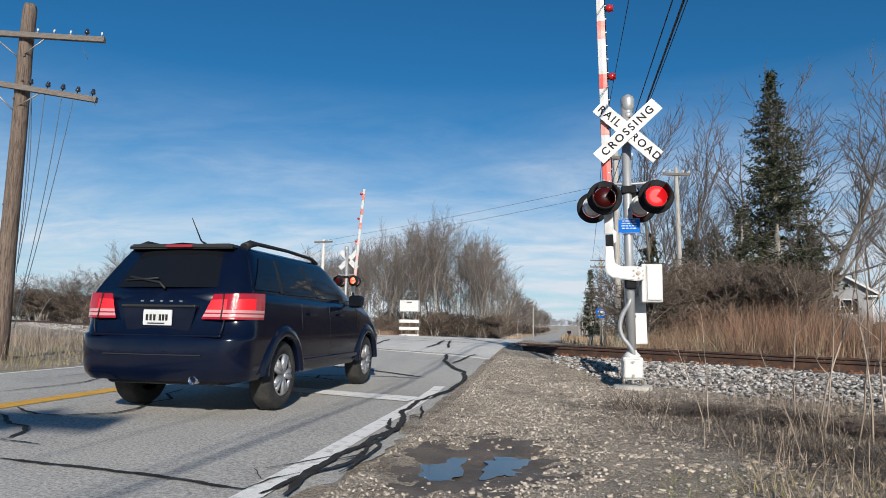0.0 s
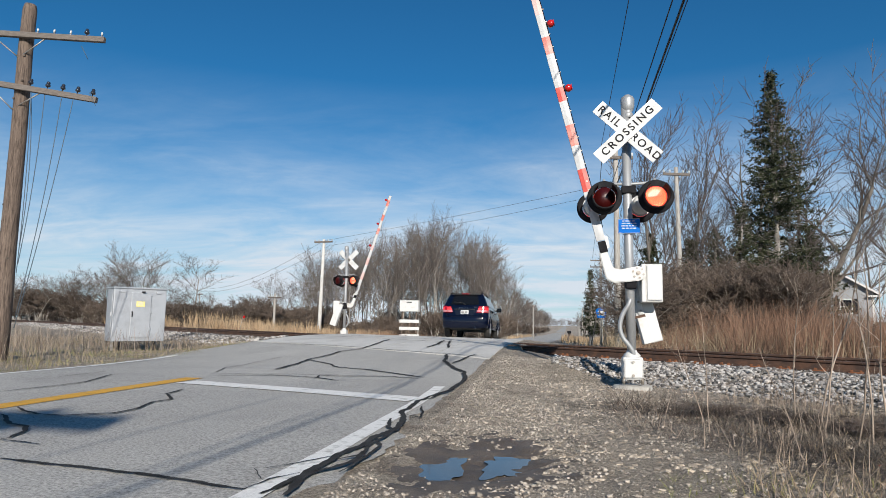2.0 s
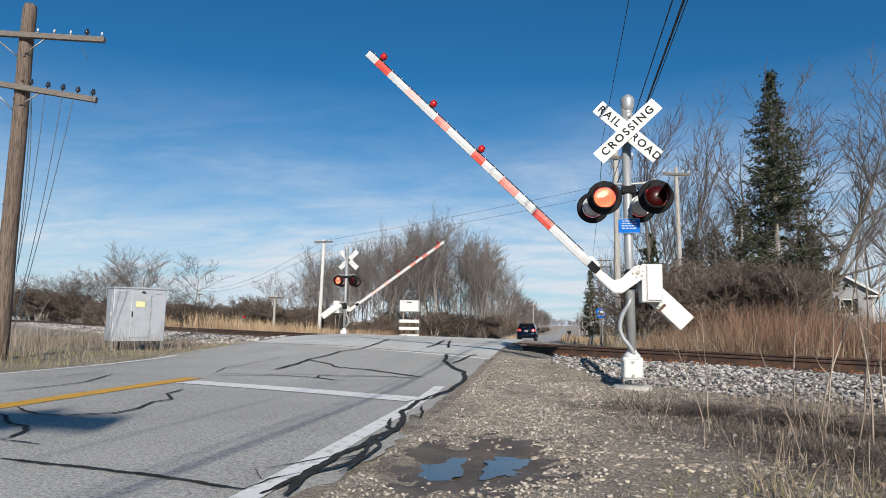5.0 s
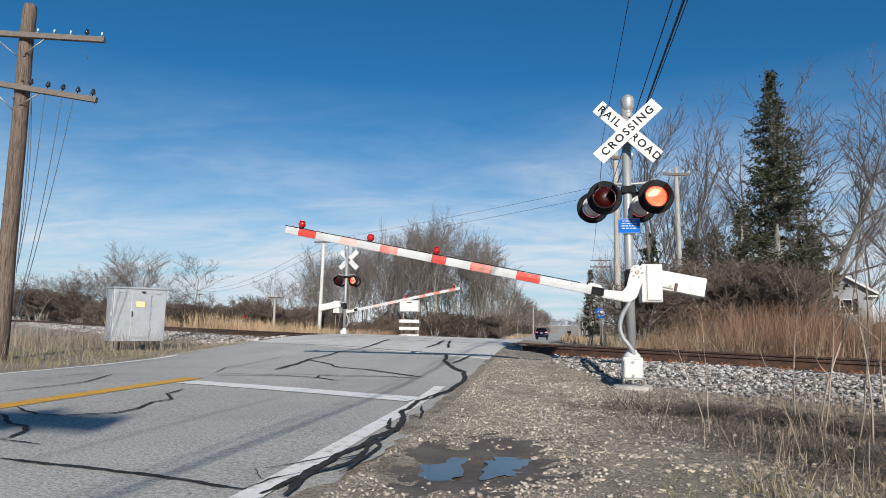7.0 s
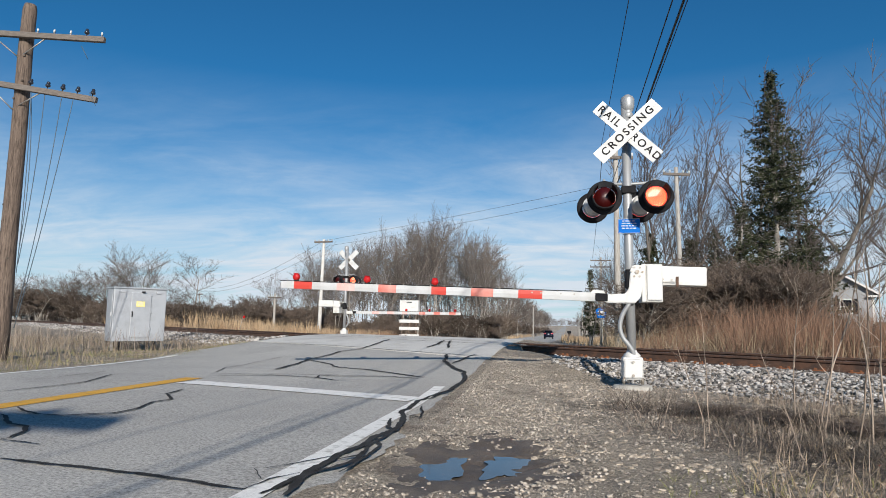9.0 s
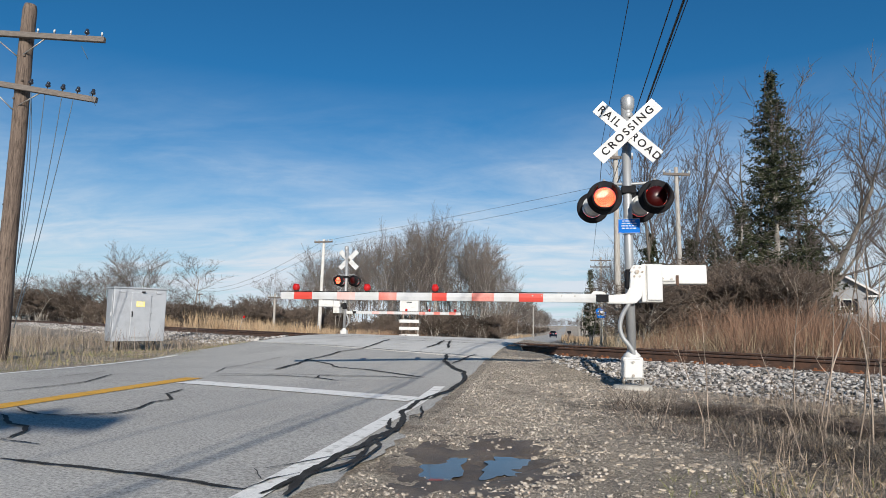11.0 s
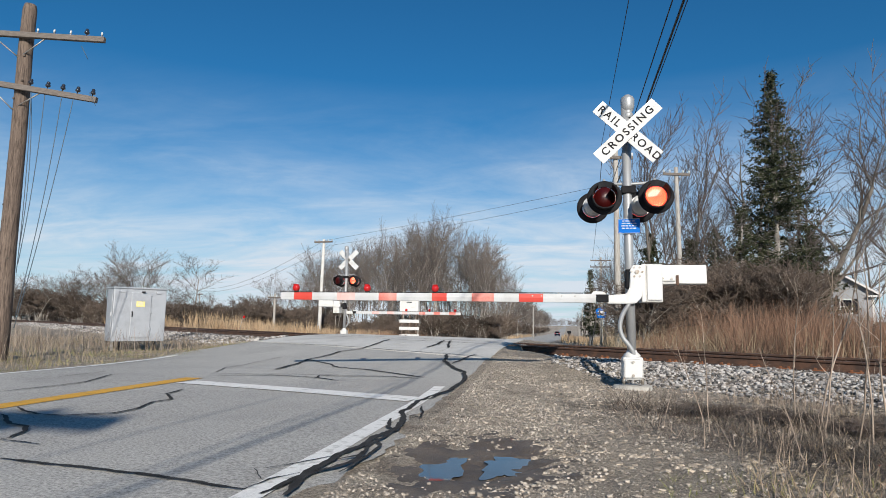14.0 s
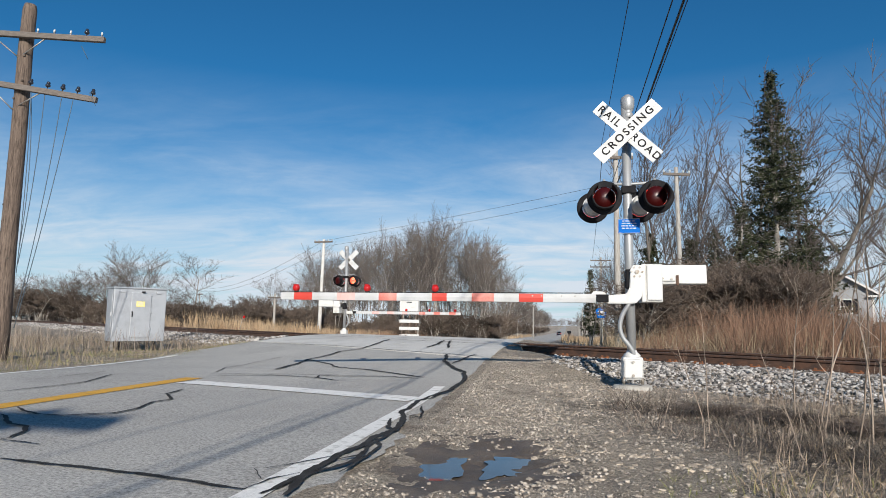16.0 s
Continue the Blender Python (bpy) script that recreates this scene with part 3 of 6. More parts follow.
def signal(name, place, turn, label, lettered):
    """A crossing signal: mast, crossbuck, two pairs of lamps, gate mechanism and arm. It faces -y in its own space; z = 0 is the mast's foot."""
    th = empty(name, Matrix.Translation(place) @ Matrix.Rotation(radians(turn), 4, "Z"), label, "crossing signal", "crossing signals")
    part("concrete_base", lathe_bm([(0, -0.02), (0.26, -0.02), (0.29, -0.04), (0.30, -0.12), (0.31, -0.3), (0, -0.3)], 28), CONCRETE, th, "low round concrete footing")
    lean = -0.012
    part("mast", path_bm([(0, 0, 0.3), (lean * 1.5, 0, 2.0), (lean * 3, 0, 4.28)], 0.068, 16), GALV, th, "grey aluminium mast")
    part("mast_cap", lathe_bm([(0.075, 4.12), (0.082, 4.15), (0.082, 4.19), (0.06, 4.2), (0.085, 4.24), (0.105, 4.30), (0.108, 4.42), (0.09, 4.46), (0.05, 4.47), (0.05, 4.49), (0, 4.50)], 18), GALV, th)
    jb = part("junction_box", box_bm(-0.15, 0.15, -0.15, 0.12, 0.06, 0.40, 0.03), WHITE_PAINT, th, "white cast junction box at the mast's foot")
    part("box_cover", box_bm(-0.13, 0.13, -0.175, -0.15, 0.09, 0.37, 0.02), WHITE_PAINT, jb)
    for z in (0.13, 0.33):
        part("bolt", tube_bm((0, -0.195, z), (0, -0.175, z), 0.022, sides=8), STEEL, jb)
    part("base_flange", lathe_bm([(0.09, 0.30), (0.11, 0.38), (0.13, 0.42), (0.08, 0.47), (0.07, 0.5)], 16), WHITE_PAINT, th)
    for i in range(4):
        a = radians(45 + 90 * i)
        part("anchor_bolt", tube_bm((0.19 * math.cos(a), 0.19 * math.sin(a), 0.0), (0.19 * math.cos(a), 0.19 * math.sin(a), 0.1), 0.02, sides=8), STEEL, th)
    cond = bez((-0.02, -0.09, 1.28), (-0.02, -0.12, 1.2), (-0.1, -0.1, 1.1), 4)[:-1] + bez((-0.1, -0.1, 1.1), (-0.24, -0.1, 0.85), (-0.12, -0.1, 0.66), 8)[:-1] + bez((-0.12, -0.1, 0.66), (0.02, -0.1, 0.5), (0.02, -0.08, 0.42), 6)
    part("cable_conduit", path_bm(cond, 0.034, 10), GALV, th, "bent grey cable conduit")
    # crossbuck
    for sgn, word in ((1, "CROSSING"), (-1, "RAILROAD")):
        yb = -0.275 if sgn > 0 else -0.255
        r = Matrix.Translation((lean * 2.6, 0, 3.83)) @ Matrix.Rotation(radians(-43.5 * sgn), 4, "Y")
        b = plate_bm([(-0.61, -0.115), (0.61, -0.115), (0.61, 0.115), (-0.61, 0.115)], yb, yb + 0.012, 0.002)
        b.transform(r)
        blade = part("crossbuck_blade", b, SIGN_WHITE, th, "white crossbuck blade with black lettering" if lettered else "plain white back of a crossbuck blade")
        if lettered:
            if sgn > 0:
                text_mesh("CROSSING", 0.168, r @ Matrix.Translation((0, yb - 0.002, 0)) @ Matrix.Rotation(radians(90), 4, "X"), BLACK_PAINT, blade, 0.001, 1.36, bold=0.003)
            else:
                for w, off in (("RAIL", -0.365), ("ROAD", 0.365)):
                    text_mesh(w, 0.165, r @ Matrix.Translation((off, yb - 0.002, 0)) @ Matrix.Rotation(radians(90), 4, "X"), BLACK_PAINT, blade, 0.001, 1.32, bold=0.003)
    part("crossbuck_clamp", box_bm(-0.11, 0.03, -0.24, 0.06, 3.78, 3.88, 0.008), STEEL, th)
    # lamp bracket and heads
    part("lamp_bracket", path_bm([(-0.40, 0.02, 3.02), (-0.36, 0.02, 3.08), (0, 0.02, 3.06), (0.36, 0.02, 3.08), (0.42, 0.02, 3.02)], 0.024, 8), GALV, th)
    part("bracket_clamp", box_bm(-0.12, 0.10, -0.09, 0.09, 2.90, 3.02, 0.015), SHADOW_GREY, th)
    discs = {}
    for sx, side in ((-1, "left"), (1, "right")):
        for face in (-1, 1):
            h, d = flasher(th, sx * 0.37 - 0.025 - (0.14 if face > 0 else 0), face * 0.30, 2.77, face)
            discs[(side, face)] = d
        xs = sx * 0.37 - 0.025
        part("lamp_housing", lathe_bm([(0, -0.25), (0.10, -0.25), (0.13, -0.29), (0.135, -0.36)], 24, "Y"), GALV, th, "pale grey lamp housing").matrix_basis = pose(xs, 0, 2.77, 0, 0, 180)
        part("lamp_housing", lathe_bm([(0, -0.04), (0.10, -0.04), (0.14, -0.08), (0.15, -0.36)], 24, "Y"), WHITE_PAINT, th, "pale grey lamp housing").matrix_basis = pose(xs - 0.14, 0, 2.77, 0, 0, 0)
        part("lamp_hanger", path_bm([(xs, -0.30, 2.9), (xs, -0.30, 3.06), (xs * 0.9, 0.0, 3.06), (xs - 0.14, 0.30, 3.06), (xs - 0.14, 0.30, 2.9)], 0.022, 8), GALV, th)
    # small blue notice
    if lettered:
        sg = part("notice", plate_bm([(-0.175, 2.27), (0.145, 2.27), (0.145, 2.5), (-0.175, 2.5)], -0.095, -0.083, 0.003), BLUE_SIGN, th, "small blue notice with white print")
        rows = [(2.462, 0.2, 0.013), (2.425, 0.22, 0.012), (2.387, 0.23, 0.014), (2.35, 0.22, 0.014)]
        for z, w, hgt in rows:
            rng = random.Random(int(z * 1000))
            x = -0.015 - w / 2
            while x < -0.03 + w / 2:
                l = rng.uniform(0.025, 0.06)
                part("print_bar", box_bm(x, min(x + l, w / 2 - 0.01), -0.099, -0.0955, z - hgt / 2, z + hgt / 2), SIGN_WHITE, sg)
                x += l + 0.012
        for z0, z1 in ((2.272, 2.279), (2.491, 2.498)):
            part("border", box_bm(-0.17, 0.14, -0.098, -0.0955, z0, z1), SIGN_WHITE, sg)
    # gate mechanism: case, crank pivot and counterweight
    case = part("mechanism_case", box_bm(0.15, 0.46, -0.085, 0.36, 1.22, 1.80, 0.02), WHITE_PAINT, th, "white gate mechanism case")
    part("case_door", box_bm(0.23, 0.45, -0.105, -0.087, 1.25, 1.79, 0.012), WHITE_PAINT, case)
    part("case_seam", box_bm(0.212, 0.220, -0.091, -0.084, 1.23, 1.79), STEEL, case)
    part("case_bracket", box_bm(-0.08, 0.08, -0.12, 0.14, 1.42, 1.72, 0.02), SHADOW_GREY, th)
    arm = gate_arm(th, (0.08, -0.14, 1.655), lettered)
    return th, arm, discs


PIVOT_DROP = 0.385
ARM_LEN = 5.86


def gate_arm(th, pivot, front):
    """The swinging gate in the level position: crank, striped arm with lamps, and counterweight."""
    a = empty("gate", Matrix.Translation(pivot), "", "")
    a.parent = th
    for key in ("label", "category", "kind"):
        if key in a:
            del a[key]
    a["label"] = "red and white striped gate arm with counterweight"
    d = PIVOT_DROP
    # crank: a flat bent plate from the shaft down and out to the arm
    out = [(-0.45, -d - 0.075), (-0.14, -d - 0.075), (-0.02, -d - 0.07), (0.06, -d + 0.02), (0.10, -0.12), (0.12, 0.02), (0.08, 0.12), (-0.06, 0.12), (-0.10, 0.04),
           (-0.11, -d + 0.16), (-0.16, -d + 0.07), (-0.45, -d + 0.045)]
    crank = part("crank", plate_bm(out, -0.03, 0.05, 0.012), WHITE_PAINT, a, "white bent gate crank")
    for i in range(6):
        an = 2 * math.pi * i / 6
        part("bolt", tube_bm((0.065 * math.cos(an) * 1.2, -0.045, 0.02 + 0.065 * math.sin(an) * 1.2), (0.065 * math.cos(an) * 1.2, -0.028, 0.02 + 0.065 * math.sin(an) * 1.2), 0.016, sides=8), STEEL, crank)
    part("shaft_end", tube_bm((0, -0.05, 0.02), (0, -0.028, 0.02), 0.032, sides=12), STEEL, crank)
    part("arm_clamp", box_bm(-0.60, -0.42, -0.045, 0.03, -d - 0.055, -d + 0.06, 0.01), SHADOW_GREY, a, "dark hinged arm clamp")
    part("clamp_lug", plate_bm([(-0.68, -d + 0.06), (-0.46, -d + 0.06), (-0.48, -d + 0.10), (-0.64, -d + 0.11)], -0.04, -0.01), WHITE_PAINT, a)
    # arm, in striped sections that grow thinner to the tip
    stripes = [(-0.61, -0.97, 0), (-0.97, -1.4, 2), (-1.4, -1.77, 1), (-1.77, -2.16, 0), (-2.16, -2.51, 3), (-2.51, -2.91, 0), (-2.91, -3.15, 1), (-3.15, -3.73, 0), (-3.73, -4.03, 3), (-4.03, -4.43, 0), (-4.43, -4.74, 4), (-4.74, -5.17, 0), (-5.17, -5.49, 1), (-5.49, -5.72, 0)]
    for i, (u, v, c) in enumerate(stripes):
        def hh(q):
            return 0.068 - 0.006 * (-q - 0.6) / 5.1
        b = bmesh.new()
        rr = [[b.verts.new((q, yy, -d + zz * hh(q))) for yy, zz in ((-0.045, -0.95), (-0.05, 0), (-0.045, 0.95), (-0.012, 1), (-0.012, -1))] for q in (u, v)]
        for k in range(5):
            b.faces.new((rr[0][k], rr[0][(k + 1) % 5], rr[1][(k + 1) % 5], rr[1][k]))
        b.faces.new(rr[0][::-1])
        b.faces.new(rr[1])
        bmesh.ops.recalc_face_normals(b, faces=b.faces[:])
        tape = {1: RED_TAPE, 3: FADED_TAPE, 4: PINK_TAPE}.get(c, ARM_WHITE)
        if not front and c in (1, 3, 4):
            tape = PINK_TAPE if u > -3.0 else FADED_TAPE
        part("red_stripe" if tape is not ARM_WHITE else "white_stripe", b, tape, a)
    part("arm_cable", path_bm([(-0.8, -0.03, -d + 0.078), (-3.0, -0.03, -d + 0.074), (-5.75, -0.03, -d + 0.066)], 0.007, 6), BLACK_PAINT, a)
    for i in range(22):
        q = -0.95 - i * 0.222
        part("cable_clip", box_bm(q - 0.006, q + 0.006, -0.042, -0.018, -d + 0.06, -d + 0.09), STEEL, a)
    for q in (-0.92, -1.12, -1.42, -1.56):
        part("bolt", tube_bm((q, -0.055, -d + 0.03), (q, -0.045, -d + 0.03), 0.012, sides=8), STEEL, a)
    for q in (-5.46, -4.23, -3.1):
        lamp = part("gate_lamp", lathe_bm([(0.0, -0.055), (0.045, -0.05), (0.058, -0.02), (0.058, 0.02), (0.045, 0.05), (0, 0.055)], 16, "Y"), RED_LAMP, a, "round red gate lamp")
        lamp.matrix_basis = Matrix.Translation((q, -0.03, -d + 0.135))
        part("lamp_foot", box_bm(-0.035, 0.035, -0.03, 0.03, -0.07, -0.03, 0.006), BLACK_PAINT, lamp)
        part("lamp_hood", box_bm(-0.04, 0.04, -0.05, 0.05, 0.045, 0.06, 0.008), RED_LAMP, lamp)
    # counterweight arm on the far side
    part("counterweight_arm", box_bm(0.0, 0.72, 0.50, 0.56, -0.15, 0.05, 0.015), WHITE_PAINT, a)
    part("shaft", tube_bm((0, -0.02, 0.02), (0, 0.56, 0.02), 0.04, sides=10), STEEL, a)
    part("counterweight", box_bm(0.34, 1.08, 0.40, 0.62, -0.14, 0.16, 0.02), WHITE_PAINT, a, "white counterweight plate")
    part("weight_plate", box_bm(0.66, 1.075, 0.385, 0.40, -0.13, 0.02, 0.006), WHITE_PAINT, a)
    part("slot_plate", box_bm(0.36, 0.62, 0.37, 0.398, -0.10, -0.01, 0.02), WHITE_PAINT, a)
    part("rust_patch", box_bm(0.625, 0.665, 0.38, 0.399, -0.16, 0.0, 0.004), RUST, a, "rusty weight clamp")
    for q in (0.42, 0.56):
        part("bolt", tube_bm((q, 0.35, -0.055), (q, 0.37, -0.055), 0.02, sides=8), STEEL, a)
    return a


NEAR_SIGNAL, NEAR_GATE, NEAR_DISCS = signal("crossing_signal", (0.965, 10.15, 0.08), 0, "grey mast with crossbuck, flashing red lamps and gate", True)
FAR_SIGNAL, FAR_GATE, FAR_DISCS = signal("crossing_signal", (-10.52, 29.5, 0.10), 180, "grey crossing mast with plain crossbuck, lamps and gate", False)

# ---------------------------------------------------------------- the dark blue car
CAR_BLUE = mat("dark_blue_car_paint", (0.0022, 0.0045, 0.015), 0.16, metal=0.0, spec=0.25, spots=(0.0035, 0.006, 0.016), spot_scale=3, grain=0.05, grain_scale=200, bump=0.0, coat=0.2)
CAR_GLASS = mat("dark_tinted_glass", (0.006, 0.007, 0.009), 0.04, grain=0, bump=0, spec=0.3)
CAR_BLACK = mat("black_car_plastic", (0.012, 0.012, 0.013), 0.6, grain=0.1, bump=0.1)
RUBBER = mat("tyre_rubber", (0.018, 0.018, 0.018), 0.85, grain=0.15, bump=0.3, spots=(0.04, 0.037, 0.033), spot_scale=7)
ALLOY = mat("silver_alloy", (0.50, 0.50, 0.51), 0.35, metal=0.7, grain=0.05, spots=(0.4, 0.39, 0.38), spot_scale=8, bump=0.02)
TAIL_RED = mat("red_tail_lens", (0.30, 0.006, 0.012), 0.12, grain=0.15, grain_scale=90, bump=0.15, bump_scale=120, coat=0.8)
TAIL_PALE = mat("pale_tail_lens", (0.48, 0.24, 0.24), 0.15, grain=0.1, bump=0.1, coat=0.8)
BRAKE_LIT = glow("lit_brake_lamp", (0.75, 0.012, 0.02), 0.16)
CHROME = mat("chrome", (0.6, 0.6, 0.62), 0.15, metal=1.0, grain=0, bump=0)
CAR_L, WHEEL_R, TREAD = 4.88, 0.362, 0.785
AXLES = (1.0, 3.89)
CAR_SIZE = 0.97


def plan_loop(y0, y1, hw, cr, cf):
    """Points round the car's outline at one height, from the rear middle to the right: rear, side, front, and back."""
    half = []
    for i in range(6):
        half.append((hw * 0.97 * (1 - cr / hw * 0.9) * i / 6, y0 + 0.03 * (i / 6) ** 2))
    for i in range(8):
        a = math.pi / 2 * i / 7
        half.append(((hw - cr) + cr * math.sin(a), y0 + 0.04 + cr * 0.8 * (1 - math.cos(a))))
    ya, yb = half[-1][1], y1 - cf
    for i in range(1, 70):
        half.append((hw, ya + (yb - ya) * i / 70))
    for i in range(8):
        a = math.pi / 2 * i / 7
        half.append(((hw - cf) + cf * math.cos(a), yb + cf * math.sin(a) * 0.9))
    for i in range(1, 6):
        half.append(((hw - cf) * (1 - i / 6), y1 - cf * 0.1 + 0.04 * i / 6))
    return half


def car_levels():
    return [(0.35, 0.08, 4.72, 0.86, 0.27, 0.45), (0.41, 0.03, 4.80, 0.888, 0.28, 0.5), (0.48, 0.0, 4.86, 0.898, 0.3, 0.5), (0.60, 0.0, 4.88, 0.905, 0.3, 0.5), (0.74, 0.0, 4.87, 0.915, 0.3, 0.5),
            (0.785, 0.02, 4.86, 0.915, 0.28, 0.5), (0.80, 0.075, 4.85, 0.912, 0.26, 0.5), (0.95, 0.10, 4.75, 0.905, 0.24, 0.5), (1.10, 0.12, 4.5, 0.89, 0.22, 0.45), (1.20, 0.14, 4.2, 0.87, 0.2, 0.4)]


def belt_drop(y):
    return 0.17 * smooth(3.3, 4.7, y) + 0.03 * smooth(0.6, 2.5, y)


def cabin_pt(a, h, side):
    """A place on the upper body: a along it (0 rear, 1 front), h from the belt (0) to the roof (1)."""
    hw = 0.865 - 0.20 * h ** 1.15
    y0, y1 = 0.14 + 0.32 * h ** 1.1, 3.75 - 0.95 * h ** 0.95
    endc = 1 - 0.10 * max(0, 1 - a / 0.06) ** 2 - 0.22 * max(0, 1 - (1 - a) / 0.16) ** 2
    return Vector((side * hw * endc, y0 + (y1 - y0) * a, 1.17 + 0.50 * h))


def side_patch(pts_a, h0, h1, side, out=0.008, k=8):
    """A window on the car's side: a runs by corners (a at h0 rear, front; a at h1 rear, front)."""
    b = bmesh.new()
    rows = []
    for j in range(5):
        t = j / 4
        h = h0 + (h1 - h0) * t
        a0, a1 = pts_a[0] + (pts_a[2] - pts_a[0]) * t, pts_a[1] + (pts_a[3] - pts_a[1]) * t
        rows.append([b.verts.new(cabin_pt(a0 + (a1 - a0) * i / k, h, side) + Vector((side * out, 0, out * 0.4))) for i in range(k + 1)])
    for r, q in zip(rows[:-1], rows[1:]):
        for i in range(k):
            vs = (r[i], r[i + 1], q[i + 1], q[i])
            b.faces.new(vs if side > 0 else vs[::-1]).smooth = True
    return b


def end_patch(h0, h1, wid, front, out=0.008):
    b = bmesh.new()
    rows = []
    for j in range(6):
        h = h0 + (h1 - h0) * j / 5
        p = cabin_pt(1.0 if front else 0.0, h, 1)
        rows.append([b.verts.new((p.x * wid * s, p.y + (out if front else -out) + (-0.05 if front else 0.05) * (abs(s) ** 3) - (0.0 if front else 0.03 * (1 - s * s)), p.z + out * 0.5)) for s in (-1, -0.8, -0.5, 0, 0.5, 0.8, 1)])
    for r, q in zip(rows[:-1], rows[1:]):
        for i in range(6):
            vs = (r[i], r[i + 1], q[i + 1], q[i])
            b.faces.new(vs if not front else vs[::-1]).smooth = True
    return b


def build_car():
    car = empty("car", Matrix.Identity(4), "dusty dark blue family car driving away along the road", "car")
    b = bmesh.new()
    loops = []
    for z, y0, y1, hw, cr, cf in car_levels():
        half = plan_loop(y0, y1, hw, cr, cf)
        full = half + [(-x, y) for x, y in half[::-1] if x > 1e-6]
        row = []
        for x, y in full:
            zz = z - (belt_drop(y) * (z - 0.6) / 0.6 if z > 0.6 else 0)
            for ya in AXLES:
                d = abs(y - ya)
                if d < 0.42 and abs(x) > 0.6:
                    zz = max(zz, WHEEL_R + math.sqrt(max(0, 0.42 ** 2 - d * d)))
            row.append(b.verts.new((x, y, zz)))
        loops.append(row)
    n = len(loops[0])
    for lo, hi in zip(loops[:-1], loops[1:]):
        for i in range(n):
            j = (i + 1) % n
            b.faces.new((lo[i], lo[j], hi[j], hi[i])).smooth = True
    # top deck: bonnet and belt, closed between the two sides
    top = loops[-1]
    m = (n + 1) // 2
    for i in range(1, m - 1):
        a, c, d, e = top[i], top[i + 1], top[n - i - 1], top[(n - i) % n]
        vs = list(dict.fromkeys((a, c, d, e)))
        if len(vs) > 2:
            b.faces.new(vs)
    bmesh.ops.recalc_face_normals(b, faces=b.faces[:])
    body = part("body", b, CAR_BLUE, car, "dark blue painted body with road dust")
    # cabin
    b = bmesh.new()
    hs = (-0.12, 0, 0.15, 0.3, 0.5, 0.7, 0.85, 0.94, 1.0)
    rows = []
    for h in hs:
        hh = max(h, -0.12)
        r = [cabin_pt(i / 24, max(hh, 0), 1) for i in range(25)]
        if h < 0:
            for p in r:
                p.z = 1.10
        if h == 1.0:
            for p in r:
                p.x -= 0.05
                p.z += 0.018
        full = r + [Vector((-p.x, p.y, p.z)) for p in r[::-1]]
        rows.append([b.verts.new(p) for p in full])
    n = len(rows[0])
    for lo, hi in zip(rows[:-1], rows[1:]):
        for i in range(n):
            j = (i + 1) % n
            b.faces.new((lo[i], lo[j], hi[j], hi[i])).smooth = True
    t = rows[-1]
    mid = [b.verts.new((0, t[i].co.y - (0.05 if i == 0 else 0), t[i].co.z + 0.04)) for i in range(25)]
    for i in range(24):
        b.faces.new((t[i], t[i + 1], mid[i + 1], mid[i])).smooth = True
        b.faces.new((mid[i], mid[i + 1], t[n - 2 - i], t[n - 1 - i])).smooth = True
    bmesh.ops.recalc_face_normals(b, faces=b.faces[:])
    part("cabin", b, CAR_BLUE, car)
    part("rear_window", end_patch(0.16, 0.95, 0.97, False), CAR_GLASS, car, "dark rear window")
    part("windscreen", end_patch(0.08, 0.93, 0.90, True), CAR_GLASS, car)
    for s in (1, -1):
        part("side_window", side_patch((0.055, 0.225, 0.115, 0.245), 0.14, 0.84, s), CAR_GLASS, car)
        part("side_window", side_patch((0.25, 0.50, 0.27, 0.53), 0.10, 0.86, s), CAR_GLASS, car)
        part("side_window", side_patch((0.525, 0.93, 0.555, 0.885), 0.08, 0.86, s), CAR_GLASS, car)
        part("roof_rail", path_bm([(s * 0.60, 0.58, 1.69), (s * 0.605, 0.70, 1.742), (s * 0.605, 0.86, 1.757), (s * 0.61, 1.6, 1.762), (s * 0.60, 2.35, 1.742), (s * 0.585, 2.55, 1.69)], [0.05, 0.042, 0.022, 0.02, 0.022, 0.035], 8), CAR_BLACK, car, "black roof rail")
        mir = part("wing_mirror", box_bm(s * 0.93 if s > 0 else -1.13, 1.13 if s > 0 else -0.93, 2.92, 3.04, 1.12, 1.29, 0.035), CAR_BLUE, car)
        part("mirror_glass", box_bm(s * 0.95 if s > 0 else -1.11, 1.11 if s > 0 else -0.95, 2.912, 2.922, 1.14, 1.27), CAR_GLASS, mir)
        part("mirror_stalk", tube_bm((s * 0.84, 3.0, 1.17), (s * 0.96, 2.99, 1.17), 0.025, sides=8), CAR_BLACK, mir)
        for y in (1.62, 2.62):
            part("door_handle", box_bm(min(s * 0.90, s * 0.93), max(s * 0.90, s * 0.93), y, y + 0.22, 1.0, 1.035, 0.01), CAR_BLUE, car)
        lv = car_levels()
        for y, z0 in ((1.45, 0.84), (2.33, 0.50), (3.42, 0.84)):
            seam = [(s * (float(np.interp(z, [q[0] for q in lv], [q[3] for q in lv])) - 0.002), y, z) for z in (z0, z0 * 0.6 + 0.44, 1.0, 1.08, 1.13)]
            part("door_seam", path_bm(seam, 0.005, 5), CAR_BLACK, car)
        part("sill_moulding", box_bm(min(s * 0.87, s * 0.922), max(s * 0.87, s * 0.922), 1.46, 3.44, 0.44, 0.50, 0.012), CAR_BLUE, car)
        # tail lamps wrap round the corner
        b = bmesh.new()
        path = [(0.46, 0.075), (0.57, 0.072), (0.70, 0.085), (0.80, 0.12), (0.865, 0.19), (0.905, 0.30), (0.918, 0.46)]
        zs = (0.945, 0.968, 0.995, 1.008, 1.035, 1.13, 1.185)
        grid = []
